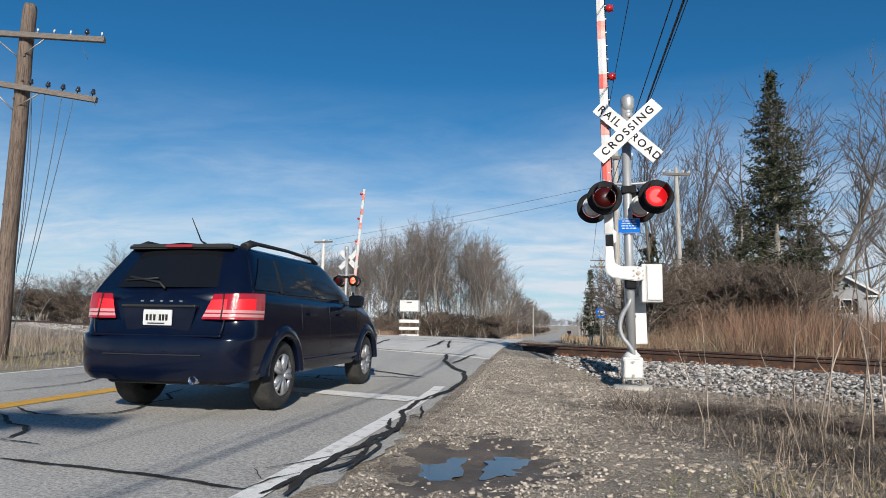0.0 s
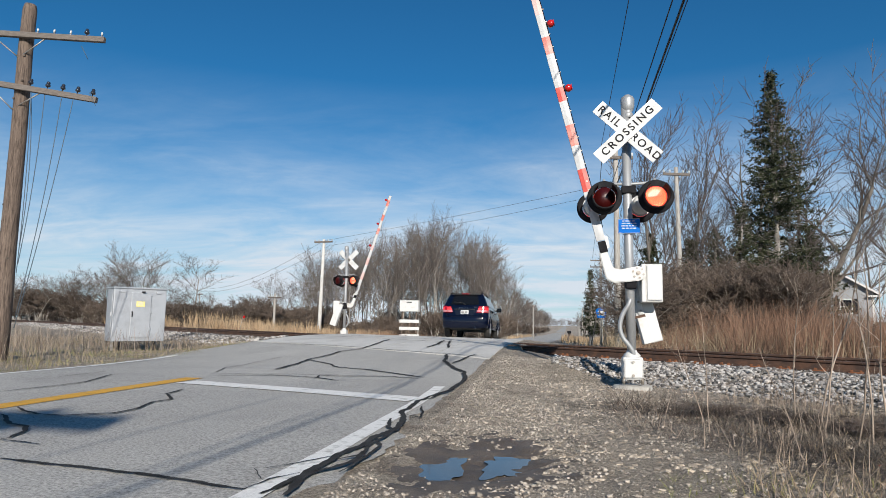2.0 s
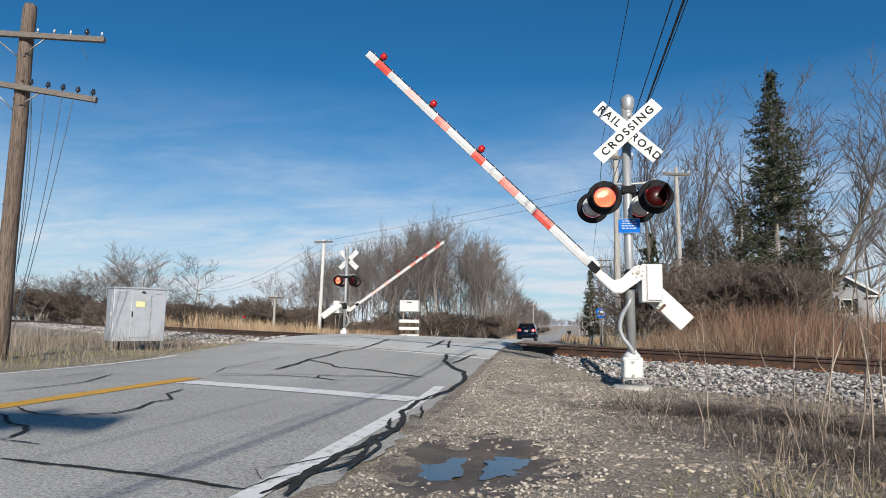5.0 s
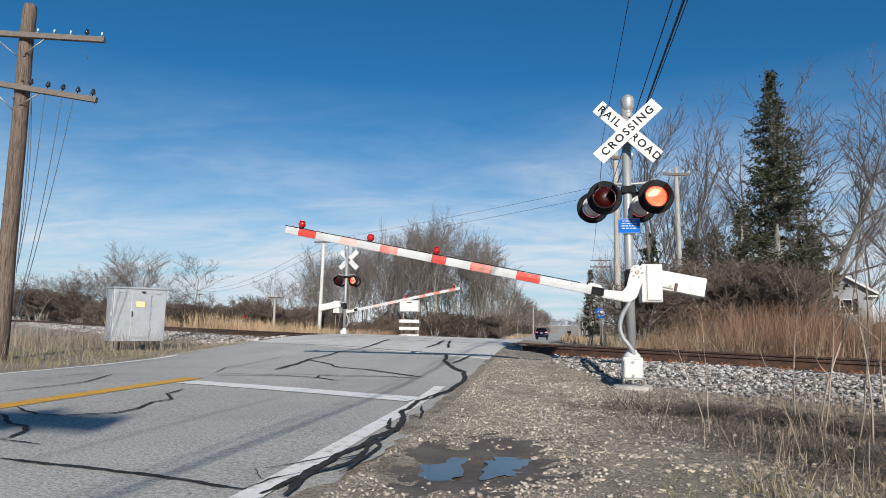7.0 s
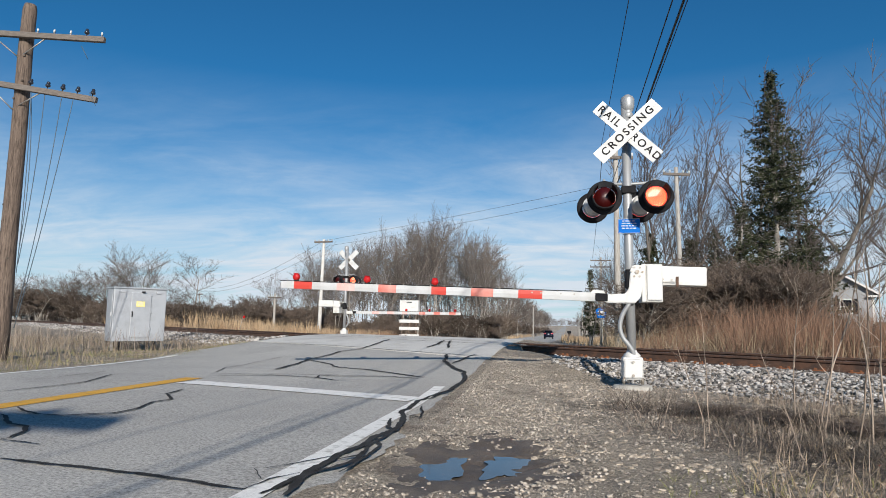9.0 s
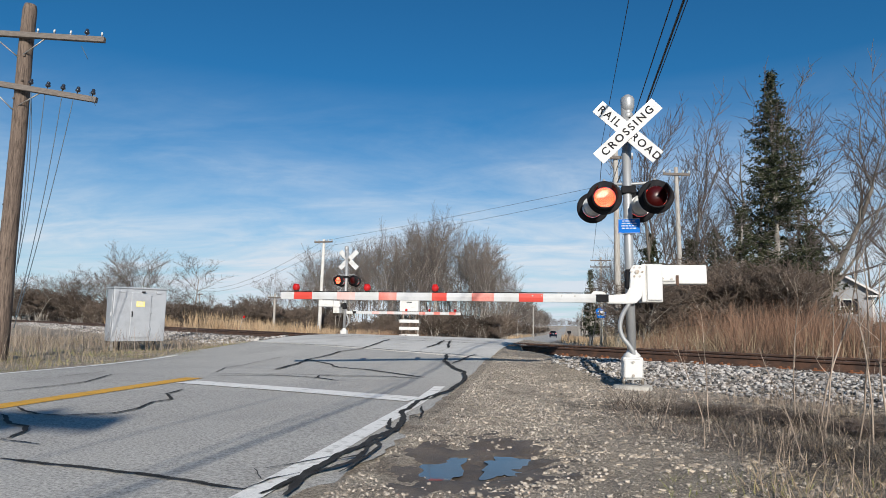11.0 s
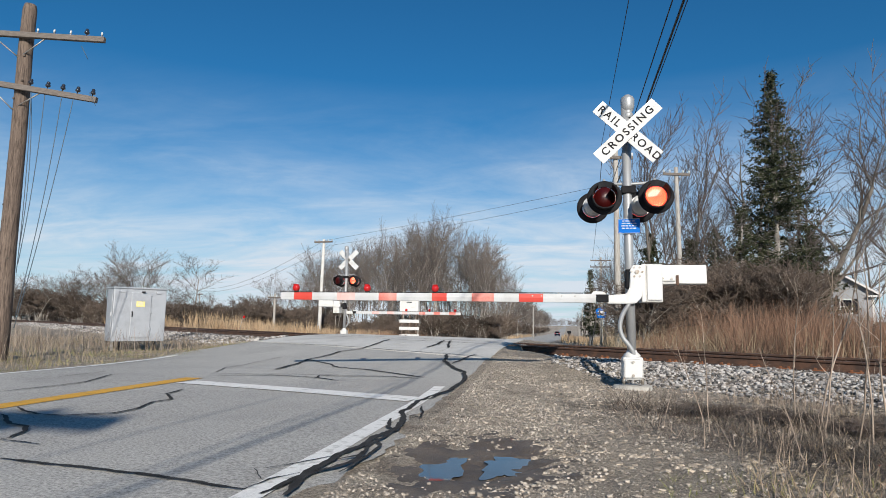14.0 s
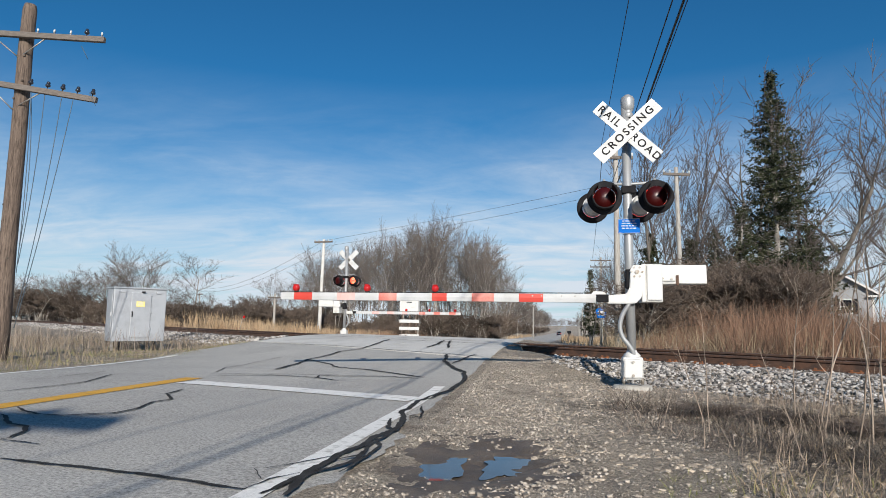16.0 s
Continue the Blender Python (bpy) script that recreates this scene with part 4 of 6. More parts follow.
        for z in zs:
            sh = (z - 0.94) * 0.22
            grid.append([b.verts.new((s * (x - 0.10 * max(0, z - 1.1) + (0.10 * (z - 0.945) / 0.24 if i == 0 else 0)), y + sh * (1 if i < 3 else 0.4), z + (0.02 * i / 6 if z > 1.1 else 0))) for i, (x, y) in enumerate(path)])
        for r, (lo, hi) in enumerate(zip(grid[:-1], grid[1:])):
            for i in range(6):
                vs = (lo[i], lo[i + 1], hi[i + 1], hi[i])
                f = b.faces.new(vs if s > 0 else vs[::-1])
                f.smooth, f.material_index = True, 1 if r in (1, 3) else (2 if r == 4 and i in (0, 1, 3, 4) else 0)
        part("lamp_seam", path_bm([(s * 0.665, 0.072, 0.94), (s * 0.665, 0.10, 1.06), (s * 0.66, 0.125, 1.19)], 0.007, 5), CAR_BLACK, car)
        part("tailgate_seam", path_bm([(s * 0.70, 0.082, 0.94), (s * 0.69, 0.07, 0.86), (s * 0.67, 0.066, 0.805)], 0.006, 5), CAR_BLACK, car)
        lamp = part("tail_lamp", b, [TAIL_RED, TAIL_PALE, BRAKE_LIT], car, "wide red tail lamp")
        # wheel arch lips and dark wells
        for ya in AXLES:
            b = bmesh.new()
            rows = []
            for k in range(25):
                an = math.pi * (0.01 + 0.98 * k / 24)
                rows.append([b.verts.new((s * x, ya + r * math.cos(an), WHEEL_R + r * math.sin(an))) for x, r in ((0.86, 0.402), (0.930, 0.402), (0.944, 0.415), (0.942, 0.45), (0.922, 0.50), (0.895, 0.535))])
            for p, q in zip(rows[:-1], rows[1:]):
                for k in range(5):
                    b.faces.new((p[k], p[k + 1], q[k + 1], q[k])).smooth = True
            bmesh.ops.recalc_face_normals(b, faces=b.faces[:])
            part("wheel_arch", b, CAR_BLUE, car, "flared wheel arch")
        for a0, a1, c0, c1 in ((0.225, 0.25, 0.245, 0.27), (0.50, 0.525, 0.53, 0.555)):
            part("window_pillar", side_patch((a0, a1, c0, c1), 0.11, 0.85, s, 0.007, 2), CAR_BLACK, car)
    # tailgate, bumper and trim
    part("bumper_step", box_bm(-0.70, 0.70, 0.02, 0.12, 0.775, 0.80, 0.01), CAR_BLUE, car)
    part("bumper_seam", box_bm(-0.52, 0.52, -0.002, 0.1, 0.60, 0.608), CAR_BLACK, car)
    part("rear_valance", box_bm(-0.58, 0.58, 0.15, 0.40, 0.31, 0.42, 0.04), CAR_BLACK, car)
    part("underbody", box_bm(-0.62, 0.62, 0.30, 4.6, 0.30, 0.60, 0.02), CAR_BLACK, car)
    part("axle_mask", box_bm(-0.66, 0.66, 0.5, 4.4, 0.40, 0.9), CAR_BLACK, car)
    # number-plate recess
    b = plate_bm([(-0.34, 0.83), (0.34, 0.83), (0.40, 1.06), (-0.40, 1.06)], 0.085, 0.10, 0.004)
    part("plate_recess", b, CAR_BLUE, car)
    part("grip_bar", box_bm(-0.40, 0.40, 0.06, 0.12, 1.055, 1.08, 0.008), CAR_BLACK, car)
    pl = part("number_plate", plate_bm([(-0.155, 0.88), (0.155, 0.88), (0.155, 1.03), (-0.155, 1.03)], 0.066, 0.078, 0.004), SIGN_WHITE, car, "white number plate with dark bars")
    for x in (-0.11, -0.07, -0.03, 0.03, 0.065, 0.10):
        part("plate_bar", box_bm(x - 0.012, x + 0.012, 0.062, 0.067, 0.925, 0.985), BLACK_PAINT, pl)
    for x0, x1 in ((-0.1, 0.08),):
        part("plate_bar", box_bm(x0, x1, 0.062, 0.067, 0.893, 0.905), BLACK_PAINT, pl)
    for i in range(5):
        part("badge_bar", box_bm(-0.22 + i * 0.105, -0.185 + i * 0.105, 0.105, 0.125, 1.105, 1.125, 0.004), CHROME, car)
    # spoiler, lamp, wiper, aerial, exhaust
    b = plate_bm([(-0.60, 0.0), (0.60, 0.0), (0.56, 0.05), (-0.56, 0.05)], 0.36, 0.62, 0.015)
    b.transform(Matrix.Translation((0, 0, 1.66)))
    part("roof_spoiler", b, CAR_BLACK, car, "black roof spoiler")
    part("high_brake_lamp", box_bm(-0.15, 0.15, 0.345, 0.37, 1.672, 1.70, 0.006), TAIL_RED, car)
    part("rear_wiper", path_bm([(0.02, 0.13, 1.24), (-0.06, 0.16, 1.30), (-0.42, 0.20, 1.36)], 0.012, 6), CAR_BLACK, car)
    part("wiper_blade", path_bm([(-0.46, 0.20, 1.325), (-0.08, 0.165, 1.345)], 0.009, 6), CAR_BLACK, car)
    part("aerial", path_bm([(0.16, 0.66, 1.71), (0.14, 0.52, 1.76), (0.11, 0.38, 1.98)], [0.016, 0.008, 0.004], 6), CAR_BLACK, car)
    part("exhaust_tip", lathe_bm([(0.036, 0.0), (0.042, 0.0), (0.042, 0.16), (0.036, 0.16), (0.034, 0.02), (0, 0.02)], 16, "Y"), CHROME, car).matrix_basis = Matrix.Translation((0.42, 0.21, 0.37))
    wheels = []
    tyre_prof = [(0.215, -0.095), (0.225, -0.112), (0.30, -0.116), (0.345, -0.10), (WHEEL_R, -0.075), (WHEEL_R, 0.075), (0.345, 0.10), (0.30, 0.116), (0.225, 0.112), (0.215, 0.095)]
    for s in (1, -1):
        for ya in AXLES:
            w = part("wheel", lathe_bm(tyre_prof, 36, "X"), RUBBER, car, "black tyre on a silver rim")
            w.matrix_basis = Matrix.Translation((s * TREAD, ya, WHEEL_R))
            rim = lathe_bm([(0.218, 0.10), (0.205, 0.095), (0.195, 0.02), (0.05, 0.0), (0, 0.0)], 32, "X")
            if s < 0:
                rim.transform(Matrix.Rotation(math.pi, 4, "Z"))
            rim_ob = part("rim_barrel", rim, CAR_BLACK, w)
            lip = lathe_bm([(0.225, 0.085), (0.225, 0.108), (0.205, 0.108), (0.2, 0.085)], 32, "X")
            if s < 0:
                lip.transform(Matrix.Rotation(math.pi, 4, "Z"))
            part("rim", lip, ALLOY, w)
            for k in range(5):
                for off in (-0.13, 0.13):
                    a = 2 * math.pi * k / 5 + off
                    b = bmesh.new()
                    p0 = (s * 0.095, 0.03 * math.cos(a), 0.03 * math.sin(a))
                    p1 = (s * 0.10, 0.21 * math.cos(a + off * 0.5), 0.21 * math.sin(a + off * 0.5))
                    tube_bm(p0, p1, 0.034, 0.03, 6, b)
                    part("spoke", b, ALLOY, w)
            part("hub_cap", tube_bm((s * 0.07, 0, 0), (s * 0.118, 0, 0), 0.05, 0.04, 16), ALLOY, w)
            wheels.append(w)
    return car, wheels


CAR, WHEELS = build_car()
CAR_WAY = [(0.0, 5.36), (0.5, 9.55), (1.0, 13.6), (1.5, 18.6), (2.0, 23.7), (2.5, 28.9), (3.0, 34.4), (3.5, 40.2), (4.0, 46.2), (4.2, 48.7), (5.5, 68.0), (7.0, 94.0), (9.0, 126.0),
           (12.5, 190.0), (16.0, 256.0)]
CAR_X = [(0.0, -3.78), (4.2, -3.75), (7.0, -3.6), (9.0, -3.5), (16.0, -3.0)]


def car_y(t):
    """Smooth way of the car's tail along the road."""
    ts, ys = [a for a, _ in CAR_WAY], [b for _, b in CAR_WAY]
    d = [(ys[min(i + 1, len(ys) - 1)] - ys[max(i - 1, 0)]) / (ts[min(i + 1, len(ts) - 1)] - ts[max(i - 1, 0)]) for i in range(len(ts))]
    i = max(0, min(len(ts) - 2, int(np.searchsorted(ts, t, side="right")) - 1))
    h = ts[i + 1] - ts[i]
    u = (t - ts[i]) / h
    return (2 * u ** 3 - 3 * u * u + 1) * ys[i] + (u ** 3 - 2 * u * u + u) * h * d[i] + (-2 * u ** 3 + 3 * u * u) * ys[i + 1] + (u ** 3 - u * u) * h * d[i + 1]


def drive_car():
    rows, t = [], 0.0
    CAR.scale = (CAR_SIZE,) * 3
    while t < 16.0001:
        y = car_y(t)
        x = float(np.interp(t, *zip(*CAR_X)))
        za = max(road_z(x - TREAD, y + AXLES[0]), road_z(x + TREAD, y + AXLES[0])) + 0.004
        zb = max(road_z(x - TREAD, y + AXLES[1]), road_z(x + TREAD, y + AXLES[1])) + 0.004
        pitch = math.atan2(zb - za, AXLES[1] - AXLES[0])
        rows.append((t, Matrix.Translation((x, y, za - AXLES[0] * math.sin(pitch))) @ Matrix.Rotation(pitch, 4, "X")))
        t += 0.1 if t < 4.45 else 0.5
    if rows[-1][0] < 15.99:
        rows.append((16.0, rows[-1][1]))
    walk(CAR, rows)
    spin, ang = [0.0], 0.0
    for f in range(1, 481):
        ang += min(1.4, (car_y(f / FPS) - car_y((f - 1) / FPS)) / WHEEL_R)
        spin.append(ang)
    for w in WHEELS:
        rest = w.matrix_basis.copy()
        walk(w, [(f / FPS, rest @ Matrix.Rotation(-a, 4, "X")) for f, a in enumerate(spin)])


# ---------------------------------------------------------------- poles, wires, cabinet, stand, house
OLD_WOOD = mat("weathered_pole_wood", (0.15, 0.112, 0.088), 0.9, spots=(0.05, 0.035, 0.028), spot_scale=4, grain=0.3, grain_scale=10, stretch=(9, 9, 0.7), bump=0.6, bump_scale=14, bump_dist=0.02)
GREY_WOOD = mat("grey_pole_wood", (0.36, 0.345, 0.32), 0.9, spots=(0.22, 0.195, 0.17), spot_scale=4, grain=0.2, grain_scale=10, stretch=(9, 9, 0.7), bump=0.4, bump_scale=14)
ARM_WOOD = mat("crossarm_wood", (0.15, 0.13, 0.115), 0.9, spots=(0.10, 0.085, 0.075), spot_scale=5, grain=0.3, grain_scale=10, stretch=(0.7, 9, 9), bump=0.4, bump_scale=14)
INSULATOR = mat("dark_insulator", (0.02, 0.022, 0.028), 0.2, grain=0, bump=0, coat=0.5)
PALE_INSULATOR = mat("pale_insulator", (0.5, 0.52, 0.53), 0.25, grain=0, bump=0)
WIRE = mat("wire", (0.02, 0.021, 0.025), 0.6, grain=0, bump=0)
OLD_WIRE = mat("old_copper_wire", (0.06, 0.09, 0.12), 0.6, grain=0, bump=0)


def ground_at(x, y):
    return road_z(x, y) if ROAD_L < x < ROAD_R else ground_z(x, y)


def telegraph_pole():
    x, y = -12.08, 12.0
    z0 = ground_z(x, y)
    th = empty("telegraph_pole", Matrix.Translation((x, y, z0)), "weathered wooden telegraph pole with two crossarms and loose wires", "utility pole")
    top, lean = 8.15 - z0, -0.03
    rr = [0.185, 0.178, 0.172, 0.166, 0.16, 0.155, 0.15, 0.145, 0.12, 0.04]
    zz = [-0.3, 1.0, 2.4, 3.8, 5.0, 6.0, 7.0, top - 0.15, top - 0.03, top]
    part("pole", path_bm([(-0.08 + lean * z / top + 0.015 * math.sin(z * 1.7), 0.01 * math.cos(z * 2.1), z) for z in zz], rr, 18), OLD_WOOD, th, "cracked brown pole")
    rng = random.Random(4)
    for i in range(9):
        z, a = rng.uniform(0.8, 7.4), rng.uniform(-2.4, -0.6)
        r = 0.17
        part("knot", tube_bm((lean * z / top - 0.08 + r * math.cos(a) * 0.9, r * math.sin(a) * 0.9, z), (lean * z / top - 0.08 + r * math.cos(a) * 1.06, r * math.sin(a) * 1.06, z), 0.03, 0.02, 8), TIE, th)
    for zc, tilt, l0, l1, pins, dark in ((7.30, 3.2, -1.35, 1.98, (-1.2, -0.63, 0.42, 0.8, 1.18, 1.55, 1.9), (0, 1, 5)), (6.08, 9.0, -1.35, 1.92, (-1.2, -0.75, 0.35, 0.75, 1.1, 1.45, 1.8), (0, 1, 2, 3, 4, 5, 6))):
        r = Matrix.Translation((lean * zc / top - 0.08, -0.22, zc - z0)) @ Matrix.Rotation(radians(10), 4, "Z") @ Matrix.Rotation(radians(tilt), 4, "Y")
        b = box_bm(l0, l1, -0.05, 0.05, -0.062, 0.062, 0.008)
        b.transform(r)
        arm = part("crossarm", b, ARM_WOOD, th, "grey wooden crossarm")
        for s in (-1, 1):
            b = tube_bm((s * 0.62, 0.0, -0.05), (0.0, 0.10, -0.50), 0.014, sides=6)
            b.transform(r)
            part("arm_brace", b, STEEL, arm)
        for i, px in enumerate(pins):
            big = i in dark
            prof = [(0.012, 0.06), (0.012, 0.11), (0.03, 0.11), (0.055, 0.13), (0.05, 0.17), (0.035, 0.18), (0.04, 0.21), (0.025, 0.235), (0, 0.24)] if big else [(0.01, 0.06), (0.01, 0.10), (0.022, 0.10), (0.02, 0.17), (0, 0.175)]
            b = lathe_bm(prof, 12)
            b.transform(r @ Matrix.Translation((px, 0, 0)))
            part("insulator", b, INSULATOR if big else PALE_INSULATOR, arm)
    # slack wires hanging from the lower arm back to the pole's foot
    def hang(a, c, sag, r=0.009):
        mid = [(a[k] + c[k]) / 2 for k in range(3)]
        mid[0] += sag
        part("slack_wire", path_bm(bez(a, mid, c, 14), r, 5), OLD_WIRE, th)
    hang((0.28, -0.15, 6.0 - z0), (0.18, 0.0, 1.9), 0.10)
    hang((0.24, -0.10, 5.9 - z0), (0.2, 0.0, 2.5), 0.2)
    hang((0.60, -0.10, 5.95 - z0), (0.2, 0.0, 2.1), 0.12)
    hang((1.00, -0.05, 5.85 - z0), (0.2, 0.05, 0.9), 0.16)
    hang((1.26, 0.0, 5.8 - z0), (0.2, 0.05, 0.7), 0.10)
    hang((-0.65, -0.2, 6.15 - z0), (-0.45, 0.1, 1.0), 0.12)
    part("wire_end", path_bm([(1.70, -0.05, 5.9 - z0), (1.85, 0, 5.6 - z0)], 0.007, 5), OLD_WIRE, th)
    part("wire_end", path_bm([(1.4, -0.05, 7.0 - z0), (1.55, 0, 6.7 - z0)], 0.007, 5), OLD_WIRE, th)


telegraph_pole()


def utility_pole(x, y, top, r, arm_len, arm_turn, label, wood=GREY_WOOD, lean=0.0, drop=0.35, arms=1):
    z0 = ground_at(x, y)
    th = empty("utility_pole", Matrix.Translation((x, y, z0)), label, "utility pole", "utility poles along the road")
    h = top - z0
    part("pole", path_bm([(lean * z / h, 0, z) for z in (-0.3, h * 0.3, h * 0.6, h)], [r * 1.25, r * 1.15, r, r * 0.85], 12), wood, th)
    for k in range(arms):
        b = box_bm(-arm_len / 2, arm_len / 2, -0.05, 0.05, -0.06, 0.06, 0.006)
        m = Matrix.Translation((lean, -r, h - drop - 0.7 * k)) @ Matrix.Rotation(radians(arm_turn), 4, "Z")
        b.transform(m)
        arm = part("crossarm", b, ARM_WOOD, th)
        for s in (-0.95, -0.5, 0.5, 0.95):
            b = lathe_bm([(0.02, 0.05), (0.045, 0.1), (0.045, 0.16), (0.02, 0.2), (0, 0.21)], 10)
            b.transform(m @ Matrix.Translation((s * arm_len / 2, 0, 0)))
            part("insulator", b, PALE_INSULATOR if k == 0 else INSULATOR, arm)
        for s in (-1, 1):
            b = tube_bm((s * 0.5 * arm_len / 2, 0, -0.05), (0, 0.06, -0.5), 0.015, sides=6)
            b.transform(m)
            part("arm_brace", b, STEEL, arm)
    return th


utility_pole(5.05, 30, 8.15, 0.10, 1.25, 15, "pale grey wooden utility pole with crossarm beside bare trees", lean=-0.12)
utility_pole(1.86, 24.5, 7.6, 0.105, 1.3, 12, "grey wooden utility pole with wires behind the signal")
PALE_WOOD = mat("bleached_pole_wood", (0.55, 0.54, 0.52), 0.85, spots=(0.42, 0.40, 0.37), spot_scale=3, grain=0.12, grain_scale=10, stretch=(9, 9, 0.7), bump=0.3, bump_scale=14)
utility_pole(-18.0, 45, 7.0, 0.12, 1.55, -10, "pale straight utility pole with crossarm beside the woods", lean=0.15, drop=0.2, wood=PALE_WOOD)
# unseen pole behind the camera, inferred from its crossarm's shadow on the road
behind = utility_pole(2.0, -15.3, 10.15, 0.13, 1.9, 0, "wooden utility pole with a heavy crossarm beside the road", drop=0.35)
# unseen block added to thicken the crossarm's shadow
part("shadow_block", box_bm(-0.55, 0.9, -0.12, 0.12, 9.86, 10.06, 0.03), GALV, behind, "unseen long block added to cast a shadow on the road")
for i, (y, x, h) in enumerate(((70, 3.6, 9.0), (100, 3.9, 8.2), (135, 4.0, 8.0), (175, 4.1, 8.0), (230, 4.2, 7.5))):
    utility_pole(x, y, far_z(y) + h, 0.14, 2.2, 0, "distant grey utility pole along the road", arms=2 if i < 2 else 1)
for x, y, h in ((-60, 97, 7.0), (-9.8, 92, 6.4), (-6.5, 128, 7), (-24, 50, 4.0)):
    utility_pole(x, y, far_z(y) - 0.35 + h, 0.1, 1.2, 0, "thin distant pole in front of bare trees")


def wire(a, c, sag, r, name="overhead_wire", k=24, label="dark overhead wire along the road", m=None):
    a, c = Vector(a), Vector(c)
    pts = []
    for i in range(k + 1):
        t = i / k
        p = a.lerp(c, t)
        p.z -= sag * 4 * t * (1 - t)
        pts.append(p)
    return tagged(link(name, path_bm(pts, r, 6), m or WIRE), label, "wire", "overhead wires")


wire((1.86, -25, 6.3), (1.86, 24.4, 6.15), 0.12, 0.021, label="thick dark cable bundle over the roadside")
wire((1.75, -25, 6.3), (1.72, 24.4, 6.3), 0.08, 0.011)
wire((2.0, -25, 6.4), (2.0, 24.4, 6.4), 0.1, 0.009)
wire((0.86, -25, 6.3), (1.25, 24.4, 7.3), 0.25, 0.008)
wire((5.0, 30, 8.05), (-17.9, 45, 6.9), 0.12, 0.008, label="thin power line sagging across the road")
wire((4.6, 30, 7.55), (-17.3, 45, 6.55), 0.18, 0.007, label="thin power line sagging across the road")
wire((-17.9, 45, 6.9), (-60, 97, 6.0), 1.2, 0.012, label="thin power line running off over the field")
wire((-17.3, 45, 6.6), (-60, 97, 5.5), 1.2, 0.012, label="thin power line running off over the field")
for dx in (-0.9, 0.9):
    for (xa, ya, ha), (xb, yb, hb) in (((1.9, 24.5, 7.3), (3.6, 70, 9.0 + far_z(70) - 0.3)), ((3.6, 70, 9.0 + far_z(70) - 0.3), (3.9, 100, 8.2 + far_z(100) - 0.3)), ((3.9, 100, 8.2 + far_z(100) - 0.3), (4.0, 135, 8 + far_z(135) - 0.3))):
        wire((xa + dx * 0.6, ya, ha), (xb + dx, yb, hb), 0.5, 0.012)

# signal control cabinet
CAB = mat("aluminium_sheet", (0.40, 0.42, 0.45), 0.42, metal=0.25, spots=(0.34, 0.355, 0.38), spot_scale=2.5, grain=0.04, bump=0.12, bump_scale=3, bump_dist=0.03)


def cabinet():
    x, y = -12.78, 17.3
    z0 = ground_z(x, y) + 0.05
    m = Matrix.Translation((x, y, z0)) @ Matrix.Rotation(math.atan2(TN.y, TN.x), 4, "Z")
    th = empty("signal_cabinet", m, "silver metal signal cabinet on short legs beside the track", "cabinet")
    # its own x runs across the track, its front looks along -y
    part("body", box_bm(-0.74, 0.74, -0.36, 0.36, 0.22, 1.78, 0.02), CAB, th)
    part("roof", box_bm(-0.765, 0.765, -0.40, 0.40, 1.765, 1.81, 0.015), CAB, th)
    door = part("door", box_bm(-0.26, 0.30, -0.385, -0.362, 0.32, 1.66, 0.012), CAB, th, "narrow metal door")
    part("handle", box_bm(-0.235, -0.205, -0.41, -0.385, 0.94, 1.08, 0.008), BLACK_PAINT, door)
    part("handle_plate", box_bm(-0.24, -0.20, -0.392, -0.385, 1.06, 1.10, 0.004), BLACK_PAINT, door)
    lab = part("label_plate", box_bm(-0.12, 0.12, -0.392, -0.385, 1.24, 1.40, 0.004), YELLOW_LABEL, door, "yellow warning label")
    for i in range(4):
        part("print_bar", box_bm(-0.09, 0.09 - 0.02 * (i % 2), -0.395, -0.392, 1.265 + i * 0.032, 1.277 + i * 0.032), WHITE_PAINT, lab)
    for sx in (-0.5, 0.12, -0.13, 0.5):
        zz = 1.67 if abs(sx) > 0.3 else 0.38
        part("vent", box_bm(sx - 0.07, sx + 0.07, -0.39, -0.36, zz - 0.035, zz + 0.035, 0.012), CAB, th)
    part("door_lamp", box_bm(0.02, 0.10, -0.46, -0.36, 1.66, 1.70, 0.01), BLACK_PAINT, th)
    for z in (0.6, 1.1, 1.6):
        part("hinge", box_bm(0.295, 0.325, -0.395, -0.36, z - 0.04, z + 0.04, 0.005), CAB, th)
    part("side_door", box_bm(-0.76, -0.742, -0.28, 0.28, 0.32, 1.66, 0.008), CAB, th)
    part("side_lock", box_bm(-0.78, -0.76, -0.26, -0.23, 0.95, 1.07, 0.005), SIGN_WHITE, th)
    for sx in (-0.70, -0.52, 0.46, 0.68):
        for sy in (-0.32, 0.32):
            part("leg", box_bm(sx - 0.035, sx + 0.035, sy - 0.03, sy + 0.03, -0.25, 0.22, 0.005), STEEL if sx in (-0.70, 0.68) else SHADOW_GREY, th)


cabinet()


def white_stand():
    x, y = -10.62, 43.0
    z0 = ground_z(x, y)
    th = empty("white_stand", Matrix.Translation((x, y, z0)), "white box sign on posts above three white boards", "roadside stand")
    k = 2.42 - z0
    part("box", box_bm(-0.66, 0.66, -0.25, 0.25, k - 0.76, k, 0.02), WHITE_PAINT, th)
    part("print_bar", box_bm(-0.18, 0.2, -0.262, -0.25, k - 0.16, k - 0.09), BLACK_PAINT, th)
    for dx in (-0.52, 0.0, 0.48):
        part("post", box_bm(dx - 0.05, dx + 0.05, -0.06, 0.06, -0.2, k - 0.7, 0.008), OLD_WOOD, th)
    for i in range(3):
        z = k - 1.42 - 0.5 * i
        part("board", box_bm(-0.70, 0.70, -0.12, -0.065, z - 0.11, z + 0.11, 0.01), WHITE_PAINT, th)


white_stand()


